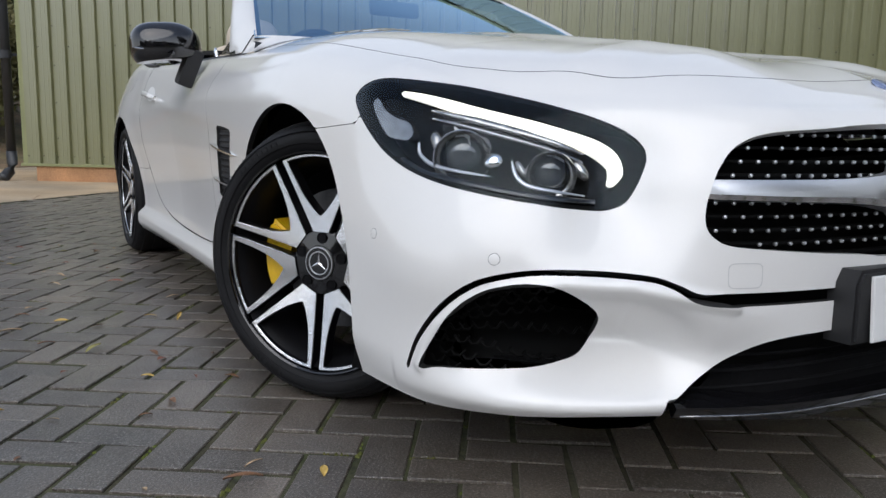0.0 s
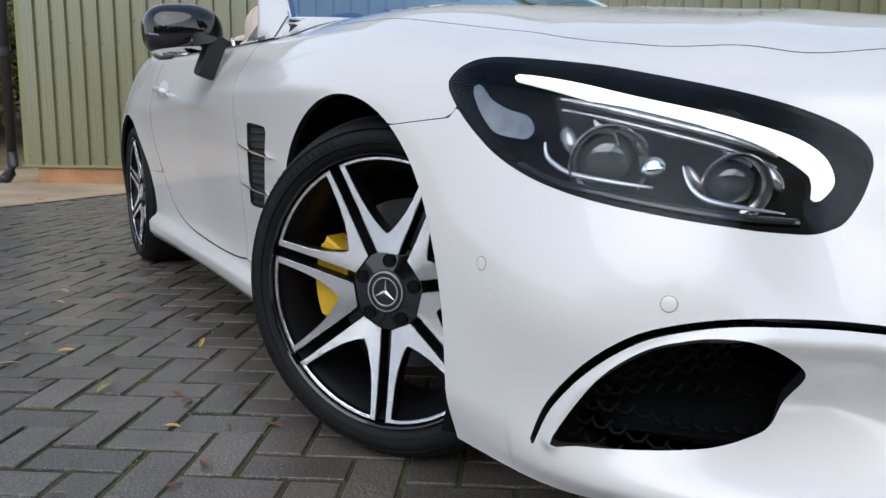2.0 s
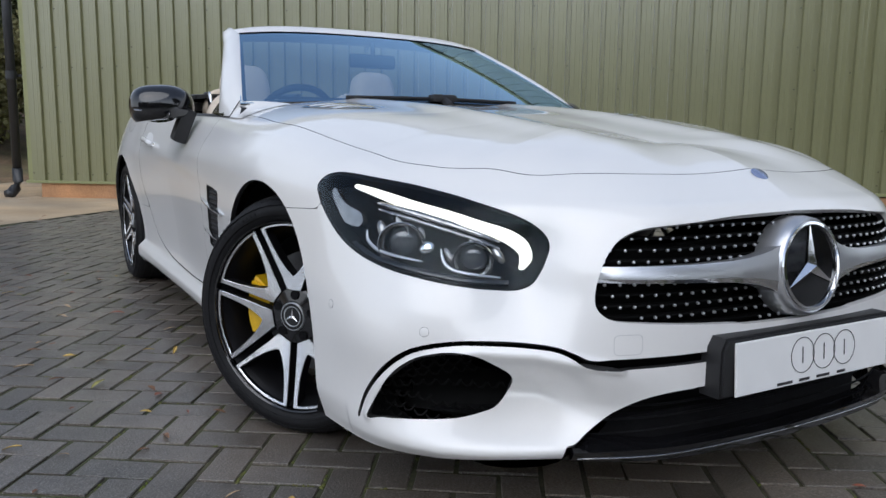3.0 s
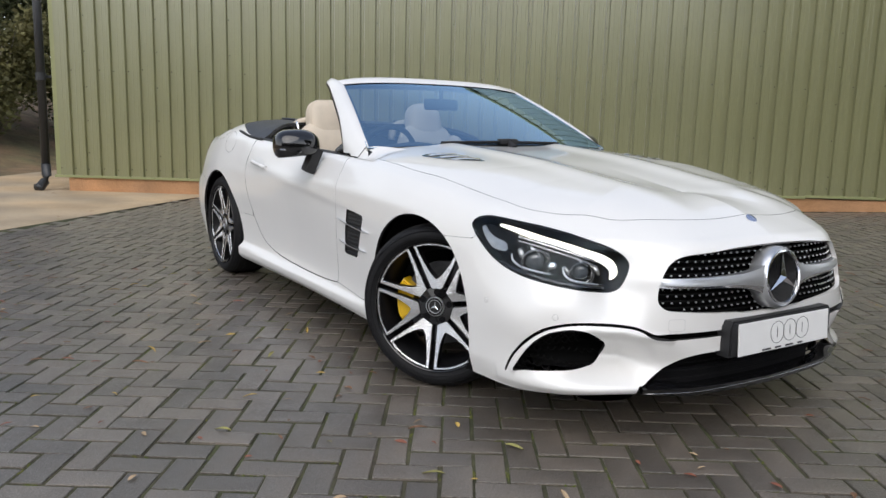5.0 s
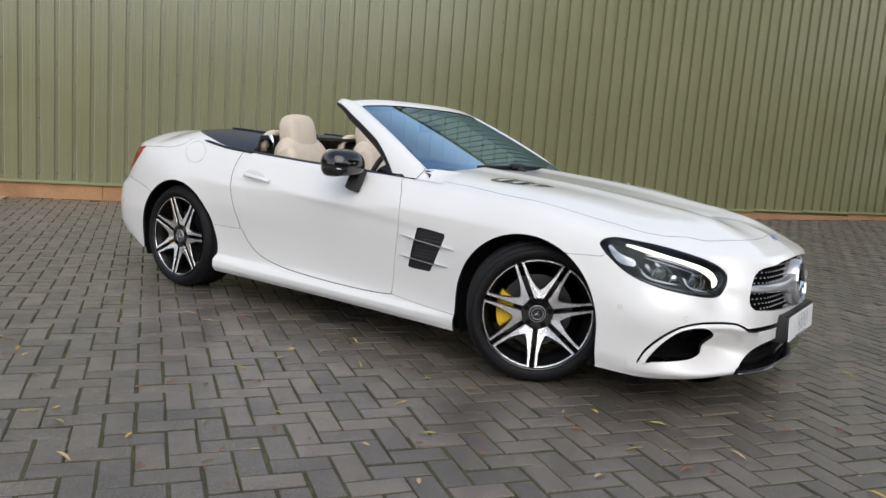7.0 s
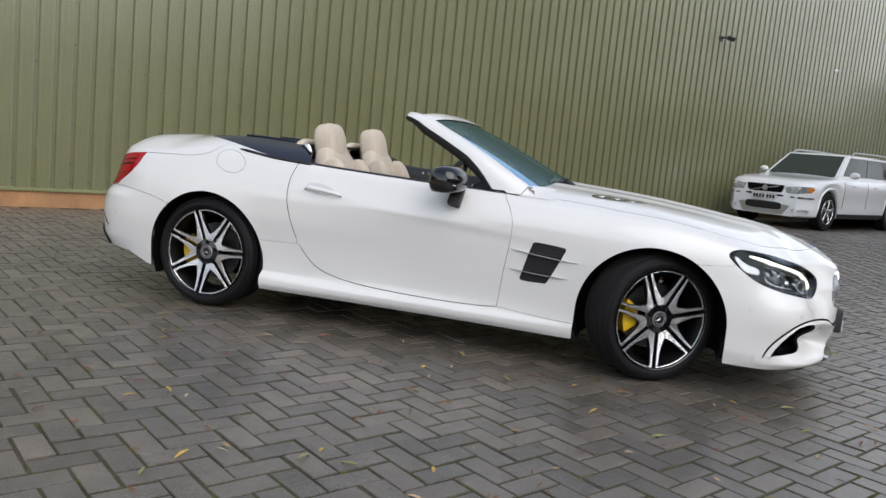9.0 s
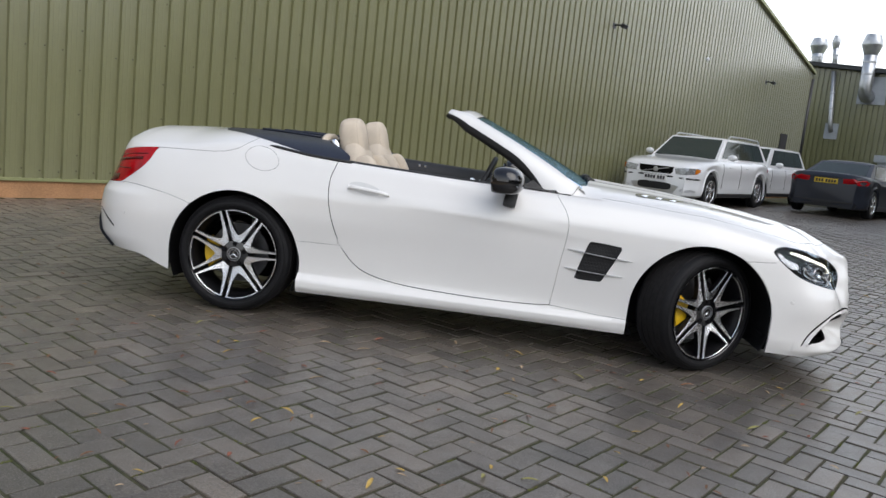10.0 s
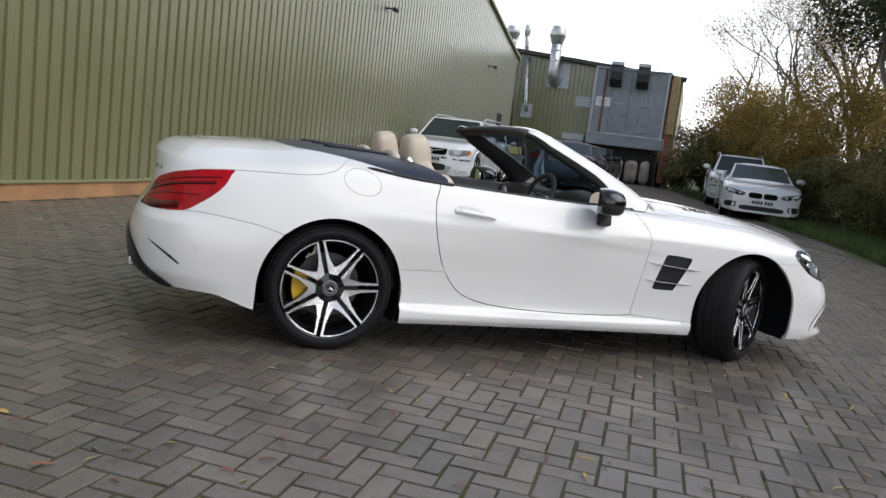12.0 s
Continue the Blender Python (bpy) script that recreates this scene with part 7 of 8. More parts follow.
    pane("rear_window", 2, 3, 0.07, 0.93, 0.20, 0.90)
    for a, b in ((0, 3), (1, 2)):
        cuts = (0.06, 0.40, 0.70, 0.94) if suv else (0.07, 0.47, 0.86)
        for u0, u1 in zip(cuts, cuts[1:]):
            pane("side_window", a, b, u0 + 0.006, u1 - 0.006, 0.12, 0.90)
    v, f = [], []
    for i, t in enumerate(np.linspace(0, 1, 13)):
        x = rx1 - 0.05 + (rx0 + 0.03 - rx1 + 0.05) * t
        for y in np.linspace(-1, 1, 13):
            e = (1 - abs(y) ** 4) * (1 - abs(2 * t - 1) ** 4)
            v.append((x, y * (wt + 0.022), zr - 0.085 + 0.085 * e ** 0.7))
    for i in range(12):
        for j in range(12):
            f.append((i * 13 + j, i * 13 + j + 1, i * 13 + j + 14, i * 13 + j + 13))
    mesh_ob("roof", v, [q[::-1] for q in f], paint, c)
    if rails:
        for sd in (-1, 1):
            bm = bmesh.new()
            xa, xb = rx0 - 0.15, rx1 + 0.10
            tube(bm, [(xa, sd * wt, zr - 0.05), (xa - 0.14, sd * wt, zr + 0.025), (0.5 * (xa + xb), sd * wt, zr + 0.035), (xb + 0.14, sd * wt, zr + 0.025), (xb, sd * wt, zr - 0.05)], 0.018, 8)
            part("roof_rail", bm, SATIN, c, smooth=True)
    # wheels
    for x in (fa, ra):
        for sd in (-1, 1):
            m = pose(x, sd * (hw - 0.115), wheel_r, 0, 0, 180 if sd > 0 else 0)
            bm = bmesh.new()
            w2 = 0.105
            lathe(bm, [(wheel_r * 0.66, -w2 + 0.01), (wheel_r * 0.72, -w2), (wheel_r * 0.93, -w2 + 0.005), (wheel_r, -w2 + 0.03), (wheel_r, w2 - 0.03), (wheel_r * 0.7, w2)], 36)
            ty = part("wheel", bm, RUBBER, c, angle=40)
            ty.matrix_local = m
            bm = bmesh.new()
            lathe(bm, [(0.0001, -w2 + 0.025), (wheel_r * 0.62, -w2 + 0.04), (wheel_r * 0.66, -w2 + 0.008)], 30, slot=1)
            lathe(bm, [(wheel_r * 0.61, -w2 + 0.012), (wheel_r * 0.62, -w2 + 0.002), (wheel_r * 0.67, -w2 + 0.002), (wheel_r * 0.68, -w2 + 0.01)], 30)
            for k in range(5):
                a = k * 2 * math.pi / 5 + x
                box(bm, (wheel_r * 0.56, 0.02, 0.065), Matrix.Rotation(-a, 4, "Y") @ Matrix.Translation((wheel_r * 0.34, -w2 + 0.014, 0)), 0.006)
            part("rim", bm, [ALLOY, MATT_BLACK], ty)
    # front and rear fittings
    zh = bonnet - 0.27
    for sd in (-1, 1):
        lamp_o = [(sd * hw * a, zh + b) for a, b in ((0.44, 0.03), (0.56, 0.065), (0.76, 0.095), (0.90, 0.115), (0.955, 0.10), (0.94, 0.05), (0.84, -0.01), (0.66, -0.035), (0.50, -0.03), (0.45, -0.01))]
        if suv:
            lamp_o = [(sd * hw * a, zh + b) for a, b in ((0.46, 0.05), (0.60, 0.070), (0.80, 0.085), (0.93, 0.09), (0.955, 0.05), (0.92, -0.03), (0.75, -0.06), (0.50, -0.06))]
        hl = fitting("headlight", lamp_o, HEADLAMP if suv else GLOSS_BLACK, 1)
        for a, b in ((0.58, 0.01), (0.74, 0.025)):
            bm = bmesh.new()
            bmesh.ops.create_uvsphere(bm, u_segments=14, v_segments=8, radius=0.042, matrix=Matrix.Translation((end_x(hw * a) - 0.002, sd * hw * a, zh + b)) @ Matrix.Diagonal((0.5, 1.15, 1, 1)))
            part("lamp_eye", bm, HEADLAMP, hl, smooth=True)
        fitting("tail_lamp", [(sd * hw * a, boot - 0.17 + b) for a, b in ((0.40, 0.05), (0.62, 0.07), (0.92, 0.06), (0.965, 0.02), (0.94, -0.05), (0.78, -0.07), (0.42, -0.05))], RED_LENS, -1)
        fitting("fog_grille", rounded(sd * hw * 0.64, sd * hw * 0.93, clear_h + 0.09, clear_h + (0.15 if suv else 0.22)), SATIN if suv else MATT_BLACK, 1, 0.008)
        if not suv:
            kid = fitting("grille", rounded(sd * 0.015, sd * hw * 0.36, zh - 0.075, zh + 0.055), GLOSS_BLACK, 1, 0.008)
            fitting("grille_slats", rounded(sd * 0.030, sd * hw * 0.335, zh - 0.062, zh + 0.042), VOID, 1, 0.012, kid)
        bm = bmesh.new()
        bmesh.ops.create_uvsphere(bm, u_segments=14, v_segments=8, radius=1, matrix=pose(sx0 - 0.30, sd * (hw + 0.075), belt + 0.05) @ Matrix.Diagonal((0.055, 0.105, 0.07, 1)))
        part("door_mirror", bm, paint, c, smooth=True)
        bm = bmesh.new()
        box(bm, (ra * -1 + fa - wheel_r * 2.4, 0.03, 0.09), pose(0.5 * (fa + ra), sd * (hw * 0.975), clear_h + 0.06), 0.01)
        part("sill_strip", bm, MATT_BLACK, c)
        for xx in (0.10, -0.12):
            bm = bmesh.new()
            box(bm, (0.17, 0.022, 0.03), pose(xx * long, sd * hw * 0.985, belt - 0.16), 0.006)
            part("door_handle", bm, paint, c)
        for xx in (0.19, -0.04):
            bm = bmesh.new()
            tube(bm, [(xx * long, sd * (hw * q + 0.0015), clear_h + (belt - clear_h) * b) for q, b in ((0.985, 0.24), (0.985, 0.5), (1.0, 0.68), (0.985, 0.80), (0.957, 0.90))], 0.004, 5)
            part("door_joint", bm, SEAL_AND_GAP, c)
    if suv:
        gr = fitting("grille", [(-hw * 0.43, zh + 0.075), (hw * 0.43, zh + 0.075), (hw * 0.41, zh - 0.03), (hw * 0.36, zh - 0.07), (-hw * 0.36, zh - 0.07), (-hw * 0.41, zh - 0.03)], VOID, 1)
        fitting("grille_bar", [(-hw * 0.34, zh - 0.055), (-hw * 0.30, zh - 0.06), (hw * 0.34, zh + 0.05), (hw * 0.30, zh + 0.06)], SATIN, 1, 0.022, gr)
        fitting("round_mark", [(0.055 * math.cos(a), zh + 0.002 + 0.055 * math.sin(a)) for a in np.linspace(0, 2 * math.pi, 16, endpoint=False)], SATIN, 1, 0.028, gr)
        fitting("bumper_slot", rounded(-hw * 0.44, hw * 0.44, zh - 0.145, zh - 0.105), MATT_BLACK, 1, 0.008)
        fitting("skid_plate", [(-hw * 0.60, clear_h + 0.20), (-hw * 0.48, clear_h + 0.22), (-hw * 0.40, clear_h + 0.10), (hw * 0.40, clear_h + 0.10), (hw * 0.48, clear_h + 0.22), (hw * 0.60, clear_h + 0.20), (hw * 0.46, clear_h + 0.02), (-hw * 0.46, clear_h + 0.02)], SATIN, 1, 0.006)
        fitting("lower_intake", rounded(-hw * 0.42, hw * 0.42, clear_h + 0.10, clear_h + 0.25), MATT_BLACK, 1, 0.012)
        for sd in (-1, 1):
            fitting("indicator", [(sd * hw * a, zh + b) for a, b in ((0.90, 0.075), (0.95, 0.07), (0.957, 0.03), (0.93, -0.02), (0.89, -0.03))], AMBER, 1, 0.016)
            fitting("bumper_strip", rounded(sd * hw * 0.58, sd * hw * 0.96, zh - 0.15, zh - 0.12), MATT_BLACK, 1, 0.008)
    else:
        fitting("lower_intake", rounded(-hw * 0.56, hw * 0.56, clear_h + 0.05, clear_h + 0.16), MATT_BLACK, 1, 0.008)
    fitting("rear_valance", rounded(-hw * 0.80, hw * 0.80, clear_h + 0.01, clear_h + 0.16), MATT_BLACK, -1, 0.008)
    for end, mt, nm, zp in ((1, PLATE_WHITE, "front_plate", zh - 0.165), (-1, YELLOW_PLATE, "rear_plate", boot - 0.19)):
        pl = fitting(nm, [(-0.26, zp - 0.056), (0.26, zp - 0.056), (0.26, zp + 0.056), (-0.26, zp + 0.056)], mt, end, 0.018, rake=0.0)
        bm = bmesh.new()
        for k in range(7):
            box(bm, (0.004, 0.045, 0.07), pose(end * (hx + 0.025), -0.2 + 0.062 * k + (0.03 if k > 3 else 0), zp), 0.001)
        part("plate_bars", bm, INK, pl)
    return c


def facing(l, d, turn=0.0):
    """On the yard, nose towards the near end of the wall, tilted with the slope."""
    m = yard_pose(l, d, 180 + turn)
    g = (rise(l + 1) - rise(l - 1)) / 2
    return m @ pose(0, 0, 0, 0, math.degrees(math.atan(g)), 0)


SUV = dict(long=4.65, wide=1.80, high=1.58, belt=1.08, bonnet=1.02, boot=1.08, screen=(0.22, -0.485), roof=(0.08, -0.42), clear_h=0.24, wheel_r=0.37, suv=True)
SALOON = dict(long=4.65, wide=1.82, high=1.36, belt=0.95, bonnet=0.87, boot=0.99, screen=(0.22, -0.37), roof=(0.03, -0.18), clear_h=0.19, wheel_r=0.33)
parked_car("parked_suv", "white seven-seat SUV with roof rails parked by the green wall", WHITE_CAR, facing(18.95, 1.32, 1), rails=True, **SUV)
parked_car("parked_hatchback", "white five-door crossover parked behind the SUV", WHITE_CAR, facing(23.1, 0.98, 0), **{**SUV, "long": 4.6, "high": 1.56, "belt": 1.03, "bonnet": 0.96, "wheel_r": 0.35})
parked_car("parked_saloon", "dark blue-grey saloon with red tail lamps and a yellow rear plate", DARK_CAR, facing(23.35, 3.55, 179), **SALOON)
parked_car("parked_saloon", "dark estate car parked in the row", BLACK_CAR, facing(27.9, 3.35, 180), **SALOON)
parked_car("parked_saloon", "black saloon facing down the yard", BLACK_CAR, facing(31.4, 3.3, 0), **SALOON)
parked_car("parked_coupe", "white coupe parked on the verge side of the yard", WHITE_CAR, facing(21.7, 8.55, 0), **{**SALOON, "wide": 1.74, "high": 1.33})
parked_car("parked_suv", "white SUV with roof rails parked behind the coupe", WHITE_CAR, facing(26.2, 8.35, 0), rails=True, **SUV)

# ---- verge, shrubs and trees ----
GRASS = mat("rough_grass", (0.075, 0.125, 0.03), 0.9, vary=0.3, scale=1.5, tint=(0.085, 0.085, 0.035), fine=0.25, fine_scale=40, each=0.35, island=True)
LITTER = mat("leaf_litter_bank", (0.22, 0.13, 0.075), 0.95, vary=0.35, scale=2, tint=(0.12, 0.11, 0.05), fine=0.3, fine_scale=30, bump=0.02)
BARK = mat("grey_brown_bark", (0.15, 0.13, 0.105), 0.9, vary=0.3, scale=6, fine=0.25, fine_scale=50, bump=0.006)


def leaf_mat(name, colour, second):
    """A thin leaf: part of the light passes through it."""
    m = mat(name, colour, 0.75, vary=0.3, scale=0.8, tint=second, each=0.45, island=True)
    t = m.node_tree
    p = t.nodes["Principled BSDF"]
    thin, both = t.nodes.new("ShaderNodeBsdfTranslucent"), t.nodes.new("ShaderNodeMixShader")
    both.inputs[0].default_value = 0.45
    t.links.new(p.inputs["Base Color"].links[0].from_socket, thin.inputs["Color"])
    t.links.new(p.outputs[0], both.inputs[1])
    t.links.new(thin.outputs[0], both.inputs[2])
    t.links.new(both.outputs[0], t.nodes["Material Output"].inputs[0])
    return m


DARK_LEAF = leaf_mat("dark_evergreen_leaf", (0.062, 0.076, 0.034), (0.10, 0.098, 0.046))
GREEN_LEAF = leaf_mat("dull_green_leaf", (0.14, 0.155, 0.06), (0.21, 0.18, 0.08))
GOLD_LEAF = leaf_mat("golden_autumn_leaf", (0.42, 0.27, 0.06), (0.21, 0.19, 0.07))
BROWN_LEAF = leaf_mat("brown_autumn_leaf", (0.26, 0.18, 0.10), (0.20, 0.17, 0.09))
verge_edge = lambda a: 9.75 - (a - 13.0) * 0.178 if a > 13 else 9.75 + (13 - a) * 1.5
DIRT = mat("trodden_dirt_and_gravel", (0.115, 0.098, 0.082), 0.9, vary=0.3, scale=2.2, tint=(0.165, 0.135, 0.105), fine=0.4, fine_scale=45, bump=0.006)
ground_strip("dirt_track", 13.2, 34.0, (lambda a: max(verge_edge(a), 4.5) - min(2.2, (a - 13.2) * 0.6) + 0.15 * math.sin(a * 2.3), lambda a: max(verge_edge(a), 4.5) + 0.4), DIRT, 0.005, "trodden brown gravel along the verge", "gravel")
vg = ground_strip("grass_verge", 9.6, 60.0, (lambda a: max(verge_edge(a), 4.5) + 0.12 * math.sin(a * 1.7), lambda a: 40.0), GRASS, 0.012, "rough grass verge along the yard", "grass")
grng = random.Random(3)
v, f = [], []
for k in range(16000):
    l = 10.5 + 22 * grng.random() ** 1.3
    d = max(verge_edge(l), 4.5) + 0.05 + 3.2 * grng.random() ** 1.6
    p = yard(l, d, 0.02)
    a, h, w = grng.uniform(0, 6.28), grng.uniform(0.06, 0.22), 0.012
    lean = Vector((grng.gauss(0, 0.05), grng.gauss(0, 0.05), h))
    sd = Vector((math.cos(a) * w, math.sin(a) * w, 0))
    i = len(v)
    v += [p - sd, p + sd, p + lean]
    f.append((i, i + 1, i + 2))
tagged(mesh_ob("grass_blades", v, f, GRASS, smooth=False), "long rough grass blades on the verge", "grass", kind="stuff")


def foliage(n, centre, radii, size, rnd, hollow=0.55, rough=0.35):
    """Small leaves scattered in an uneven lobed mass."""
    v, f = [], []
    lobes = [(Vector((rnd.gauss(0, 0.45), rnd.gauss(0, 0.45), rnd.uniform(-0.5, 0.75))), rnd.uniform(0.25, 0.55)) for _ in range(16)]
    for _ in range(n):
        c, r = rnd.choice(lobes)
        u = Vector((rnd.gauss(0, 1), rnd.gauss(0, 1), rnd.gauss(0, 1))).normalized()
        p = c + u * r * (hollow + (1 - hollow) * rnd.random()) * (1 + rough * rnd.gauss(0, 0.4))
        p = Vector((centre[0] + p.x * radii[0], centre[1] + p.y * radii[1], centre[2] + p.z * radii[2]))
        s = size * rnd.uniform(0.6, 1.4)
        a = Vector((rnd.gauss(0, 1), rnd.gauss(0, 1), rnd.gauss(0, 0.6))).normalized() * s
        b = a.orthogonal().normalized() * s * 0.55
        b = Matrix.Rotation(rnd.uniform(0, 6.28), 3, a) @ b
        i = len(v)
        v += [p - a, p + b, p + a, p - b]
        f.append((i, i + 1, i + 2, i + 3))
    return v, f


def limbs(rnd, base, height, spread, r0, levels=4):
    """Tapered trunk and forking limbs; returns the paths and the twig ends."""
    paths, ends = [], []

    def grow(p, d, length, r, level):
        q = [p]
        n = 5
        for _ in range(n):
            d = (d + Vector((rnd.gauss(0, 0.13), rnd.gauss(0, 0.13), rnd.gauss(0.03, 0.08)))).normalized()
            p = p + d * length / n
            q.append(p)
        paths.append((q, [r * (1 - 0.55 * i / n) for i in range(n + 1)]))
        if level == 0:
            ends.append(p)
            return
        for k in range(rnd.choice((2, 3, 3)) + (1 if level == levels else 0)):
            a = rnd.uniform(0, 6.28)
            nd = (d + Vector((math.cos(a), math.sin(a), rnd.uniform(-0.1, 0.4))) * spread * rnd.uniform(0.6, 1.1)).normalized()
            grow(q[rnd.choice((3, 4, 5, 5))], nd, length * rnd.uniform(0.55, 0.8), r * 0.45, level - 1)

    grow(Vector(base), Vector((0, 0, 1)), height * 0.36, r0, levels)
    return paths, ends


def tree(name, label, l, d, height, spread, leaf, n, size, seed, crown_r=None, levels=4, low=0.62):
    rnd = random.Random(seed)
    t = thing(name, label, "tree", Matrix.Translation(yard(l, d)), "trees round the yard")
    paths, ends = limbs(rnd, (0, 0, -0.05), height, spread, height * 0.020, levels)
    bm = bmesh.new()
    for q, r in paths:
        tube(bm, q, r, 5 if r[0] < 0.05 else 8, ends=False)
    part("trunk", bm, BARK, t, smooth=True)
    if leaf:
        v, f = [], []
        if crown_r:
            v, f = foliage(n, (0, 0, height * low), crown_r, size, rnd)
        else:
            for _ in range(n):
                e = rnd.choice(ends)
                p = e + Vector((rnd.gauss(0, 0.35), rnd.gauss(0, 0.35), rnd.gauss(0, 0.35)))
                a = Vector((rnd.gauss(0, 1), rnd.gauss(0, 1), rnd.gauss(0, 1))).normalized() * size * rnd.uniform(0.6, 1.3)
                b = a.orthogonal() * 0.5
                i = len(v)
                v += [p - a, p + b, p + a, p - b]
                f.append((i, i + 1, i + 2, i + 3))
        mesh_ob("crown", v, f, leaf, t, smooth=False)
    return t


def shrub(name, label, l, d, radii, leaf, n, size, seed, stems=7):
    rnd = random.Random(seed)
    t = thing(name, label, "shrub", Matrix.Translation(yard(l, d)), "shrubs round the yard")
    bm = bmesh.new()
    for k in range(stems):
        a = rnd.uniform(0, 6.28)
        e = Vector((math.cos(a) * radii[0] * rnd.uniform(0.2, 0.8), math.sin(a) * radii[1] * rnd.uniform(0.2, 0.8), radii[2] * rnd.uniform(1.1, 1.75)))
        tube(bm, [(0.1 * math.cos(a), 0.1 * math.sin(a), -0.05), e * 0.4 + Vector((0, 0, 0.2)), e], [0.035, 0.025, 0.008], 5, ends=False)
    part("stems", bm, BARK, t)
    v, f = foliage(n, (0, 0, radii[2] * 0.92), radii, size, rnd, 0.35)
    mesh_ob("crown", v, [q for q in f], leaf, t, smooth=False)
    return t


for k, (l, d, r, leaf, n, sz) in enumerate([
        (25.5, 11.6, (2.2, 1.7, 2.3), GOLD_LEAF, 34000, 0.036), (29.0, 10.2, (2.4, 1.9, 2.5), GOLD_LEAF, 34000, 0.038), (23.0, 12.9, (2.0, 1.8, 2.2), GOLD_LEAF, 26000, 0.034),
        (32.5, 9.4, (2.4, 1.8, 2.3), GOLD_LEAF, 28000, 0.038), (35.0, 8.4, (2.4, 2.2, 1.9), BROWN_LEAF, 18000, 0.05), (40.0, 8.6, (3.0, 2.6, 2.2), BROWN_LEAF, 18000, 0.06),
        (27.8, 10.0, (1.4, 0.9, 1.1), GREEN_LEAF, 8000, 0.05), (31.0, 8.7, (1.5, 1.1, 1.3), GREEN_LEAF, 8000, 0.05), (33.5, 7.6, (1.2, 0.9, 1.0), DARK_LEAF, 6000, 0.05), (20.5, 12.3, (1.6, 1.2, 1.3), GREEN_LEAF, 8000, 0.05), (34.0, 6.9, (1.4, 1.0, 0.7), GREEN_LEAF, 3000, 0.07)]):
    shrub("shrub", ("golden autumn shrub behind the parked cars", "dull green shrub at the yard's edge", "brown autumn shrub at the yard's end", "dark evergreen shrub at the yard's edge")[[GOLD_LEAF, GREEN_LEAF, BROWN_LEAF, DARK_LEAF].index(leaf)], l, d, r, leaf, n, sz, 40 + k)
for k in range(8):
    l = 12.5 + 1.5 * k
    shrub("hedge_bush", "dull green overgrown hedge along the verge", l, verge_edge(l) + 2.0, (1.15, 0.80, 0.85), GREEN_LEAF, 9000, 0.035, 80 + k, 5)
for k, (l, d, h, leaf, n, sz, lv) in enumerate([(33, 9.9, 9.5, BROWN_LEAF, 8000, 0.034, 6), (30, 12.4, 10.5, BROWN_LEAF, 9000, 0.034, 6), (37, 9.2, 9.0, BROWN_LEAF, 7000, 0.04, 5), (26.5, 12.2, 8.5, GOLD_LEAF, 12000, 0.034, 5), (42, 10.5, 9, BROWN_LEAF, 6000, 0.045, 5), (34, 11.4, 10.5, BROWN_LEAF, 8000, 0.034, 6), (28, 12.9, 11.0, BROWN_LEAF, 15000, 0.034, 6), (24.6, 13.4, 10.5, BROWN_LEAF, 15000, 0.034, 6)]):
    tree("bare_tree", "thinly leaved autumn tree behind the shrubs" if leaf is BROWN_LEAF else "golden leaved young tree behind the shrubs", l, d, h, 0.75, leaf, n, sz, 60 + k, None, lv)
for k, (l, d, h) in enumerate([(21.0, 12.3, 10.5), (17.8, 11.9, 9.5), (14.8, 13.0, 9.0)]):
    tree("evergreen_tree", "dark evergreen tree overhanging the verge", l, d, h, 0.6, DARK_LEAF, 60000, 0.048, 70 + k, (2.1, 2.1, 3.9 if k == 0 else 3.2), 4, 0.62)
# bank of ivy beyond the near wall corner
bank = ground_strip("ivy_bank", -30, -2.2, (lambda a: -24, lambda a: 16.0), LITTER, 0.02, "leaf-littered bank beyond the concrete", "bank")
for vtx in bank.data.vertices:
    al = (vtx.co - WALL_O).dot(WD)
    out_ = (vtx.co - WALL_O).dot(WN)
    vtx.co.z += 0.30 * max(-3.2 - al, 0) * min(max((1.0 - out_) / 4.0, 0.0), 1.0) + 0.12 * noise.noise(vtx.co * 0.8)
for k, (l, d, r) in enumerate([(-4.6, -5.2, (1.3, 1.3, 1.7)), (-3.8, -7.4, (1.5, 1.6, 2.6)), (-5.4, -6.6, (1.7, 1.7, 3.2)), (-3.2, -10.0, (1.7, 1.8, 3.0)), (-6.6, -4.2, (1.6, 1.6, 2.4)), (-5.2, -9.4, (2.0, 2.0, 3.9)), (-6.9, -7.6, (2.0, 2.0, 3.8)), (-7.8, -2.2, (1.8, 1.8, 2.4))]):
    shrub("ivy_bush", "dark ivy-covered bush on the bank", l, d, r, DARK_LEAF if k % 4 else GREEN_LEAF, 14000, 0.06, 120 + k)
# trees on the open side, seen in the paint and the lamps
for k in range(23):
    l = -16 + 3.4 * k + grng.uniform(-1, 1)
    tree("verge_tree", "leafy tree on the far side of the yard", l, 29.0 + grng.uniform(-2, 3), grng.uniform(6.2, 8.6), 0.7, (BROWN_LEAF, DARK_LEAF, DARK_LEAF)[k % 3], 11000, 0.18, 200 + k, (2.7, 2.7, 3.8), 3, 0.34)


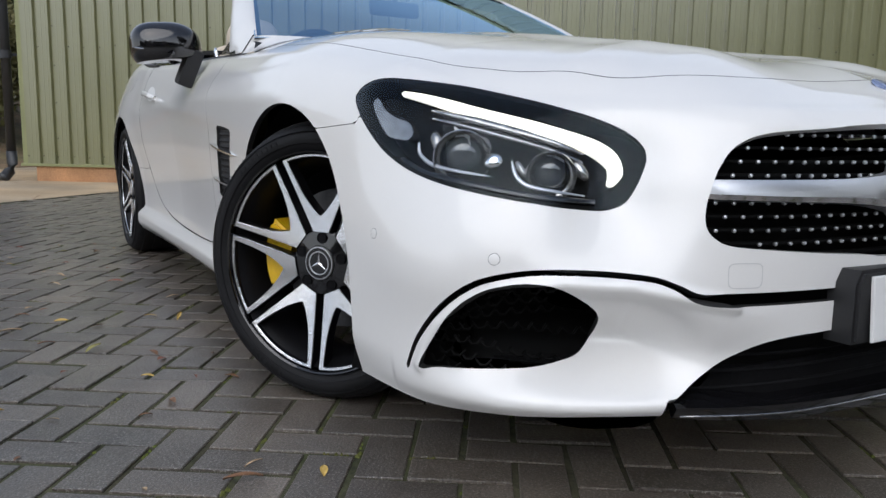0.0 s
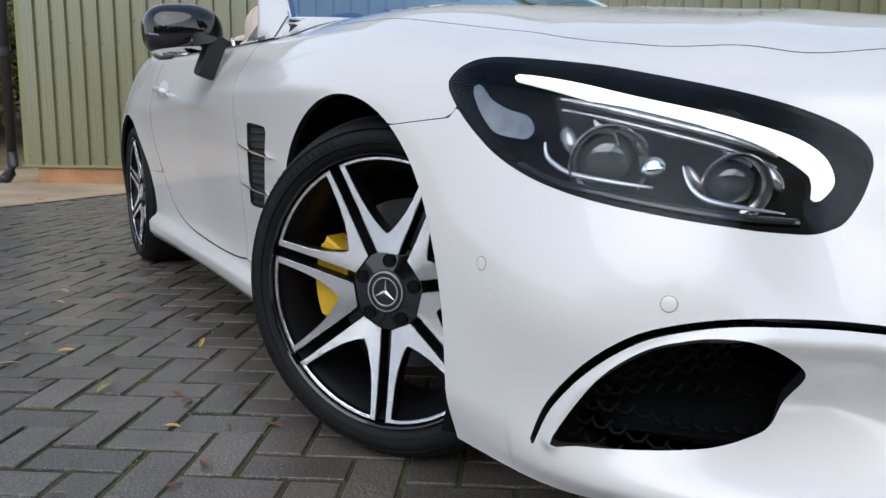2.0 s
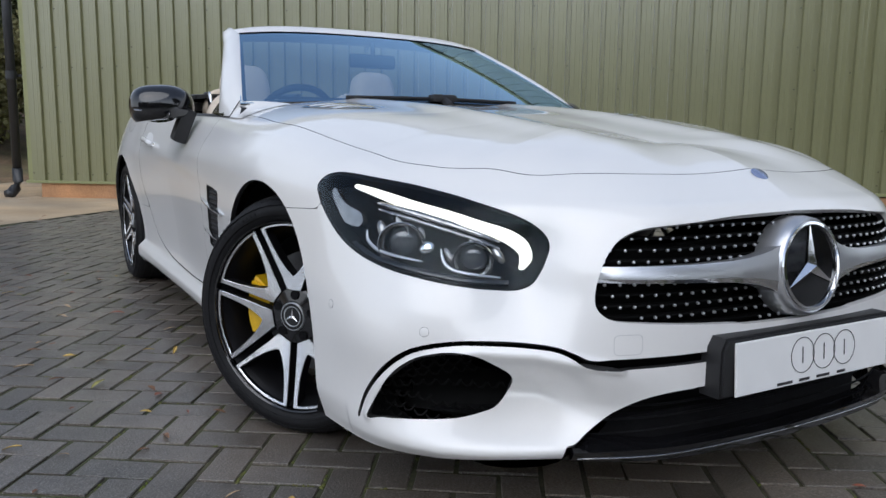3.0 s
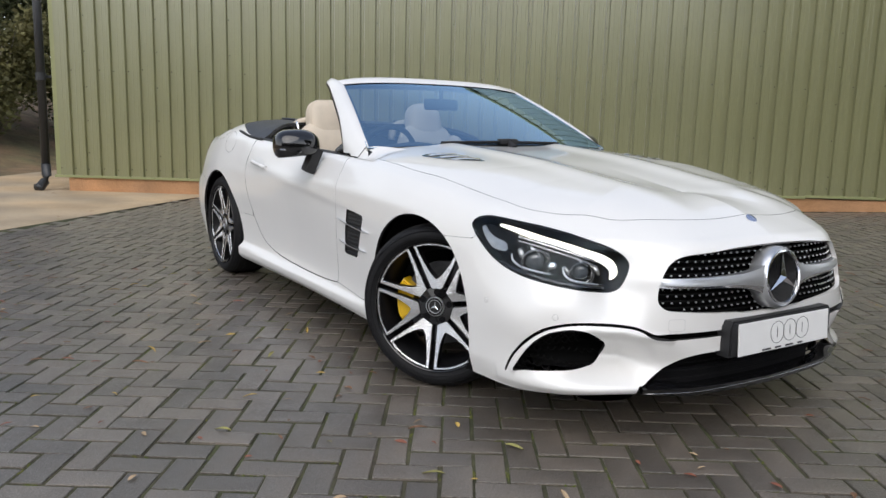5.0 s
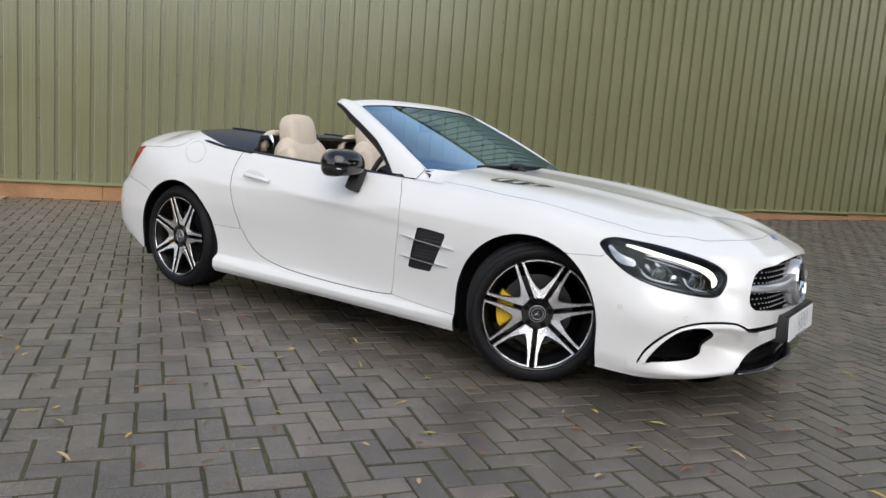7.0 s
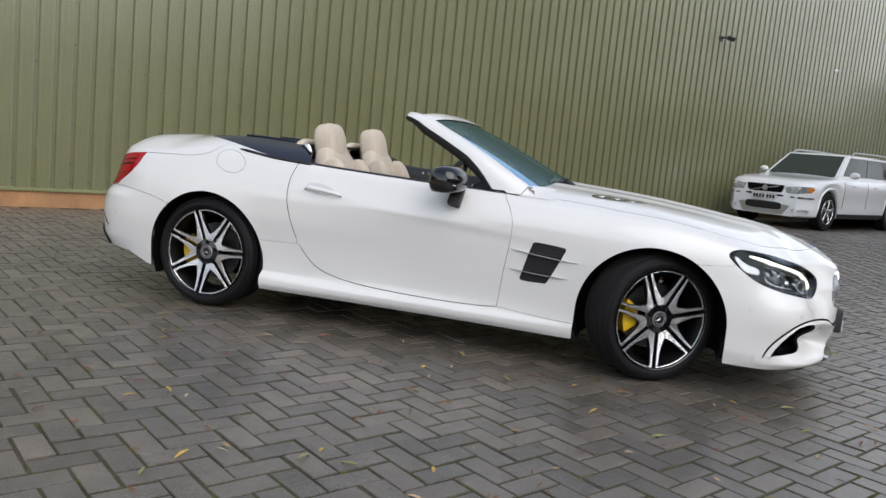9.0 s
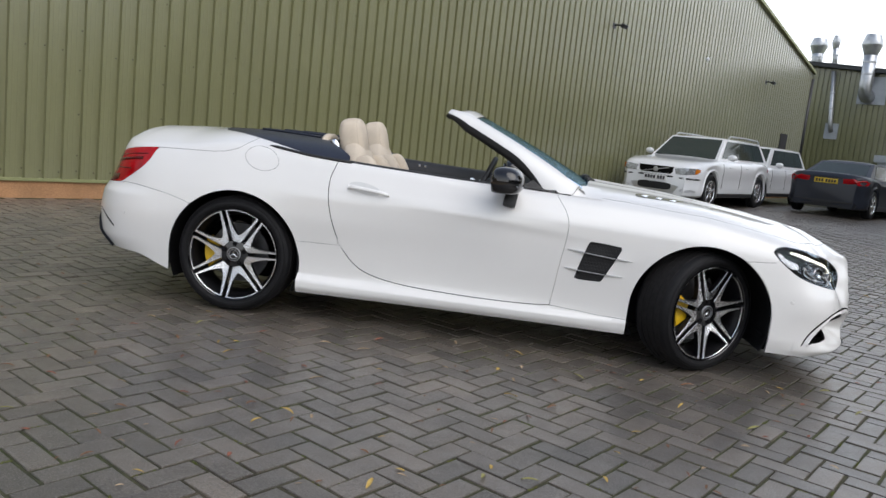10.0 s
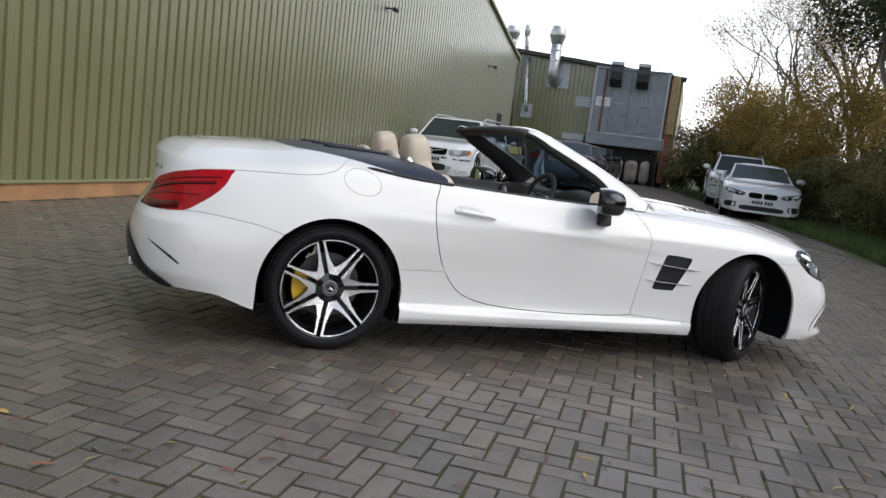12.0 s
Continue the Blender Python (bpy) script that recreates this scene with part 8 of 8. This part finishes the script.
# ---- block paving in 90 degree herringbone, laid square to the wall ----
BLOCK = mat("charcoal_paving_block", (0.086, 0.073, 0.061), 0.42, vary=0.22, spec=0.7, coat=0.55, scale=5, tint=(0.114, 0.091, 0.070), fine=0.55, fine_scale=170, bump=0.005, each=0.38, island=True, rough_vary=0.14)
BLOCK_ONE = mat("charcoal_paving_block_single", (0.086, 0.073, 0.061), 0.42, vary=0.22, spec=0.7, coat=0.55, scale=5, tint=(0.114, 0.091, 0.070), fine=0.55, fine_scale=170, bump=0.005, each=0.38, rough_vary=0.14)
for _m in (BLOCK, BLOCK_ONE):
    _t = _m.node_tree
    _b = _t.nodes["Principled BSDF"]
    _b.inputs["Coat Roughness"].default_value = 0.30
    # pale grains of grit in the faces
    _n, _r, _x = _t.nodes.new("ShaderNodeTexNoise"), _t.nodes.new("ShaderNodeMapRange"), _t.nodes.new("ShaderNodeMix")
    _n.inputs["Scale"].default_value, _n.inputs["Detail"].default_value = 240, 2
    _r.inputs["From Min"].default_value, _r.inputs["From Max"].default_value, _r.inputs["To Max"].default_value = 0.57, 0.64, 0.60
    _x.data_type = "RGBA"
    _x.inputs["B"].default_value = (0.34, 0.32, 0.29, 1)
    _t.links.new(next(q for q in _t.nodes if q.type == "TEX_COORD").outputs["Object"], _n.inputs["Vector"])
    _t.links.new(_n.outputs["Fac"], _r.inputs["Value"])
    _t.links.new(_r.outputs[0], _x.inputs["Factor"])
    _t.links.new(_b.inputs["Base Color"].links[0].from_socket, _x.inputs["A"])
    _t.links.new(_x.outputs["Result"], _b.inputs["Base Color"])
paving = thing("pavement", "charcoal block paving in herringbone with mossy joints", "paving", kind="structure")
rng = random.Random(7)
U, PAVE_ANGLE, PAVE_O = 0.105, radians(56.41), Vector((0.360, -1.6065, 0))
PU, PV = Vector((math.cos(PAVE_ANGLE), math.sin(PAVE_ANGLE), 0)), Vector((math.sin(PAVE_ANGLE), -math.cos(PAVE_ANGLE), 0))


def laid(u, v):
    """A place in the bond, with its distances along the wall and out from it."""
    p = PAVE_O + PU * u + PV * v
    q = p - WALL_O
    l, d = q.dot(WD), q.dot(WN)
    return Vector((p.x, p.y, rise(l))), l, d


def block(length, width):
    """Corners and faces of one block, its top at 0, with a small chamfer."""
    a, b, c = length / 2, width / 2, 0.0022
    low = [(x, y, -0.02) for x, y in ((-a, -b), (a, -b), (a, b), (-a, b))]
    mid = [(x, y, -0.0016) for x, y in ((-a, -b), (a, -b), (a, b), (-a, b))]
    top = [(x, y, 0.0) for x, y in ((c - a, c - b), (a - c, c - b), (a - c, b - c), (c - a, b - c))]
    faces = [(8, 9, 10, 11)] + [(k, (k + 1) % 4, 4 + (k + 1) % 4, 4 + k) for k in range(4)] + [(4 + k, 4 + (k + 1) % 4, 8 + (k + 1) % 4, 8 + k) for k in range(4)]
    return np.array(low + mid + top), faces


BV, BF = block(0.1975, 0.0925)
one = bpy.data.meshes.new("brick")
one.from_pydata([tuple(v) for v in BV], [], BF)
one.materials.append(BLOCK_ONE)
verts, faces = [], []
for i in range(-72, 205):
    for j in range(-84, 72):
        r = (i + j) % 4
        if r == 1 or r == 3:
            continue
        p, l, d = laid(U * i + (U if r == 0 else U / 2), U * j + (U / 2 if r == 0 else U))
        if d < 0.12 or d > 13.8 or l > 25.5 or l < 2.05 - 0.17 * d or (l > 11 and d > 13.4 - (l - 11.0) * 1.8 and d > verge_edge(l) + 0.15):
            continue
        turn = math.degrees(PAVE_ANGLE) + (0 if r == 0 else 90) + rng.gauss(0, 0.6)
        m = pose(p.x + rng.gauss(0, 0.0014), p.y + rng.gauss(0, 0.0014), p.z + rng.gauss(0, 0.0013), 0, 0, turn) @ pose(0, 0, 0, rng.gauss(0, 0.35), rng.gauss(0, 0.35), 0)
        if 4.5 < l < 6.9 and 7.7 < d < 10.1:
            ob = new("brick", one)
            ob.parent = paving
            ob.matrix_world = m
            continue
        k = len(verts) * 12
        w = BV @ np.array(m.to_3x3()).T + np.array(m.translation)
        verts.append(w)
        faces += [[k + q for q in f] for f in BF]
rest = mesh_ob("bricks", np.concatenate(verts), faces, BLOCK, paving, smooth=False)
tagged(rest, "charcoal paving blocks", kind="stuff")

# moss tufts standing in the joints
MOSS = mat("joint_moss", (0.085, 0.115, 0.022), 0.95, vary=0.3, scale=30, tint=(0.11, 0.10, 0.04), fine=0.3, fine_scale=400, spec=0.1)
mv, mf = [], []
mrng = random.Random(19)
for i in range(-50, 70):
    for j in range(-52, 45):
        r = (i + j) % 4
        if r == 1 or r == 3:
            continue
        patchy = noise.noise(Vector((i * 0.11, j * 0.11, 3.0)))
        if mrng.random() > 0.36 + 0.6 * patchy:
            continue
        _, l, d = laid(U * i, U * j)
        if l < 2.05 - 0.17 * d or d < 2.5:
            continue
        long_way = mrng.random() < 0.65
        span = 2 * U if long_way else U
        c = mrng.uniform(0.1, 0.9) * span
        for _ in range(mrng.randint(3, 9)):
            e = c + mrng.gauss(0, 0.022)
            e = min(max(e, 0.0), span)
            al, of = (U * i + e, U * j + mrng.gauss(0, 0.0028)) if (r == 0) == long_way else (U * i + mrng.gauss(0, 0.0028), U * j + e)
            p, a, h = laid(al, of)[0] - Vector((0, 0, 0.0040)), mrng.uniform(0.003, 0.0065), mrng.uniform(0.003, 0.008)
            k = len(mv)
            turn = mrng.uniform(0, 1.57)
            mv += [(p.x + a * math.cos(turn + q * 1.5708), p.y + a * math.sin(turn + q * 1.5708), p.z) for q in range(4)] + [(p.x + mrng.gauss(0, 0.001), p.y, p.z + h)]
            mf += [(k, k + 1, k + 4), (k + 1, k + 2, k + 4), (k + 2, k + 3, k + 4), (k + 3, k, k + 4)]
tagged(mesh_ob("moss_tufts", mv, mf, MOSS), "green moss tufts in the paving joints", "moss", kind="stuff")

# fallen leaves
LEAVES = [mat("leaf_" + n, c, 0.6, vary=0.25, scale=60, fine=0.15, fine_scale=300) for n, c in (("yellow", (0.46, 0.31, 0.08)), ("brown", (0.20, 0.10, 0.05)), ("tan", (0.42, 0.30, 0.18)), ("green", (0.27, 0.25, 0.08)), ("russet", (0.24, 0.085, 0.05)))]
leaf_meshes = []
for k, m in enumerate(LEAVES):
    for slim in (0.22, 0.42):
        v, f = [], []
        for i in range(7):
            t = i / 6
            w = slim * 0.5 * math.sin(math.pi * min(t * 0.94 + 0.03, 1)) ** 0.8
            z = 0.10 * math.sin(2.6 * t) + 0.03
            v += [(t - 0.5, -w, z + 0.10 * w + 0.05), (t - 0.5, 0, z), (t - 0.5, w, z + 0.13 * w + 0.04)]
        for i in range(6):
            for j in range(2):
                f.append((3 * i + j, 3 * i + j + 1, 3 * i + j + 4, 3 * i + j + 3))
        me = bpy.data.meshes.new("leaf")
        me.from_pydata(v, [], f)
        me.materials.append(m)
        leaf_meshes.append((me, ("yellow", "brown", "tan", "green", "russet")[k], slim))
spare_v, spare_f, spare_m = [], [], []
count = 0
for k in range(1500):
    l, d = (rng.uniform(1.0, 10.5), rng.uniform(4.5, 11.8)) if k < 330 or k > 800 else (rng.uniform(-1.5, 14.0), rng.uniform(0.3, 12.5))
    p = yard(l, d)
    if -3.5 < p.x < 1.0 and abs(p.y) < 0.9:
        continue
    pick = rng.choice((0, 1, 2, 2, 3, 3, 4, 5, 5, 6, 8, 9, 9))
    me, hue, slim = leaf_meshes[pick]
    size = rng.uniform(0.03, 0.075) if slim < 0.3 else rng.uniform(0.018, 0.045)
    m = pose(p.x, p.y, p.z + 0.001, rng.gauss(0, 8), rng.gauss(0, 6), rng.uniform(0, 360)) @ Matrix.Scale(size, 4)
    if k < 330 and count < 290:
        ob = new("fallen_leaf", me)
        ob.matrix_world = m
        tagged(ob, f"dry {hue} {'narrow' if slim < 0.3 else 'broad'} leaf lying on the paving", "leaf", "fallen leaves")
        count += 1
        continue
    base = len(spare_v)
    spare_v += [m @ v.co for v in me.vertices]
    spare_f += [[base + q for q in f.vertices] for f in me.polygons]
    spare_m += [pick // 2] * len(me.polygons)
tagged(mesh_ob("leaf_scatter", spare_v, spare_f, LEAVES, slots=spare_m), "dry autumn leaves scattered over the yard", "leaves", kind="stuff")
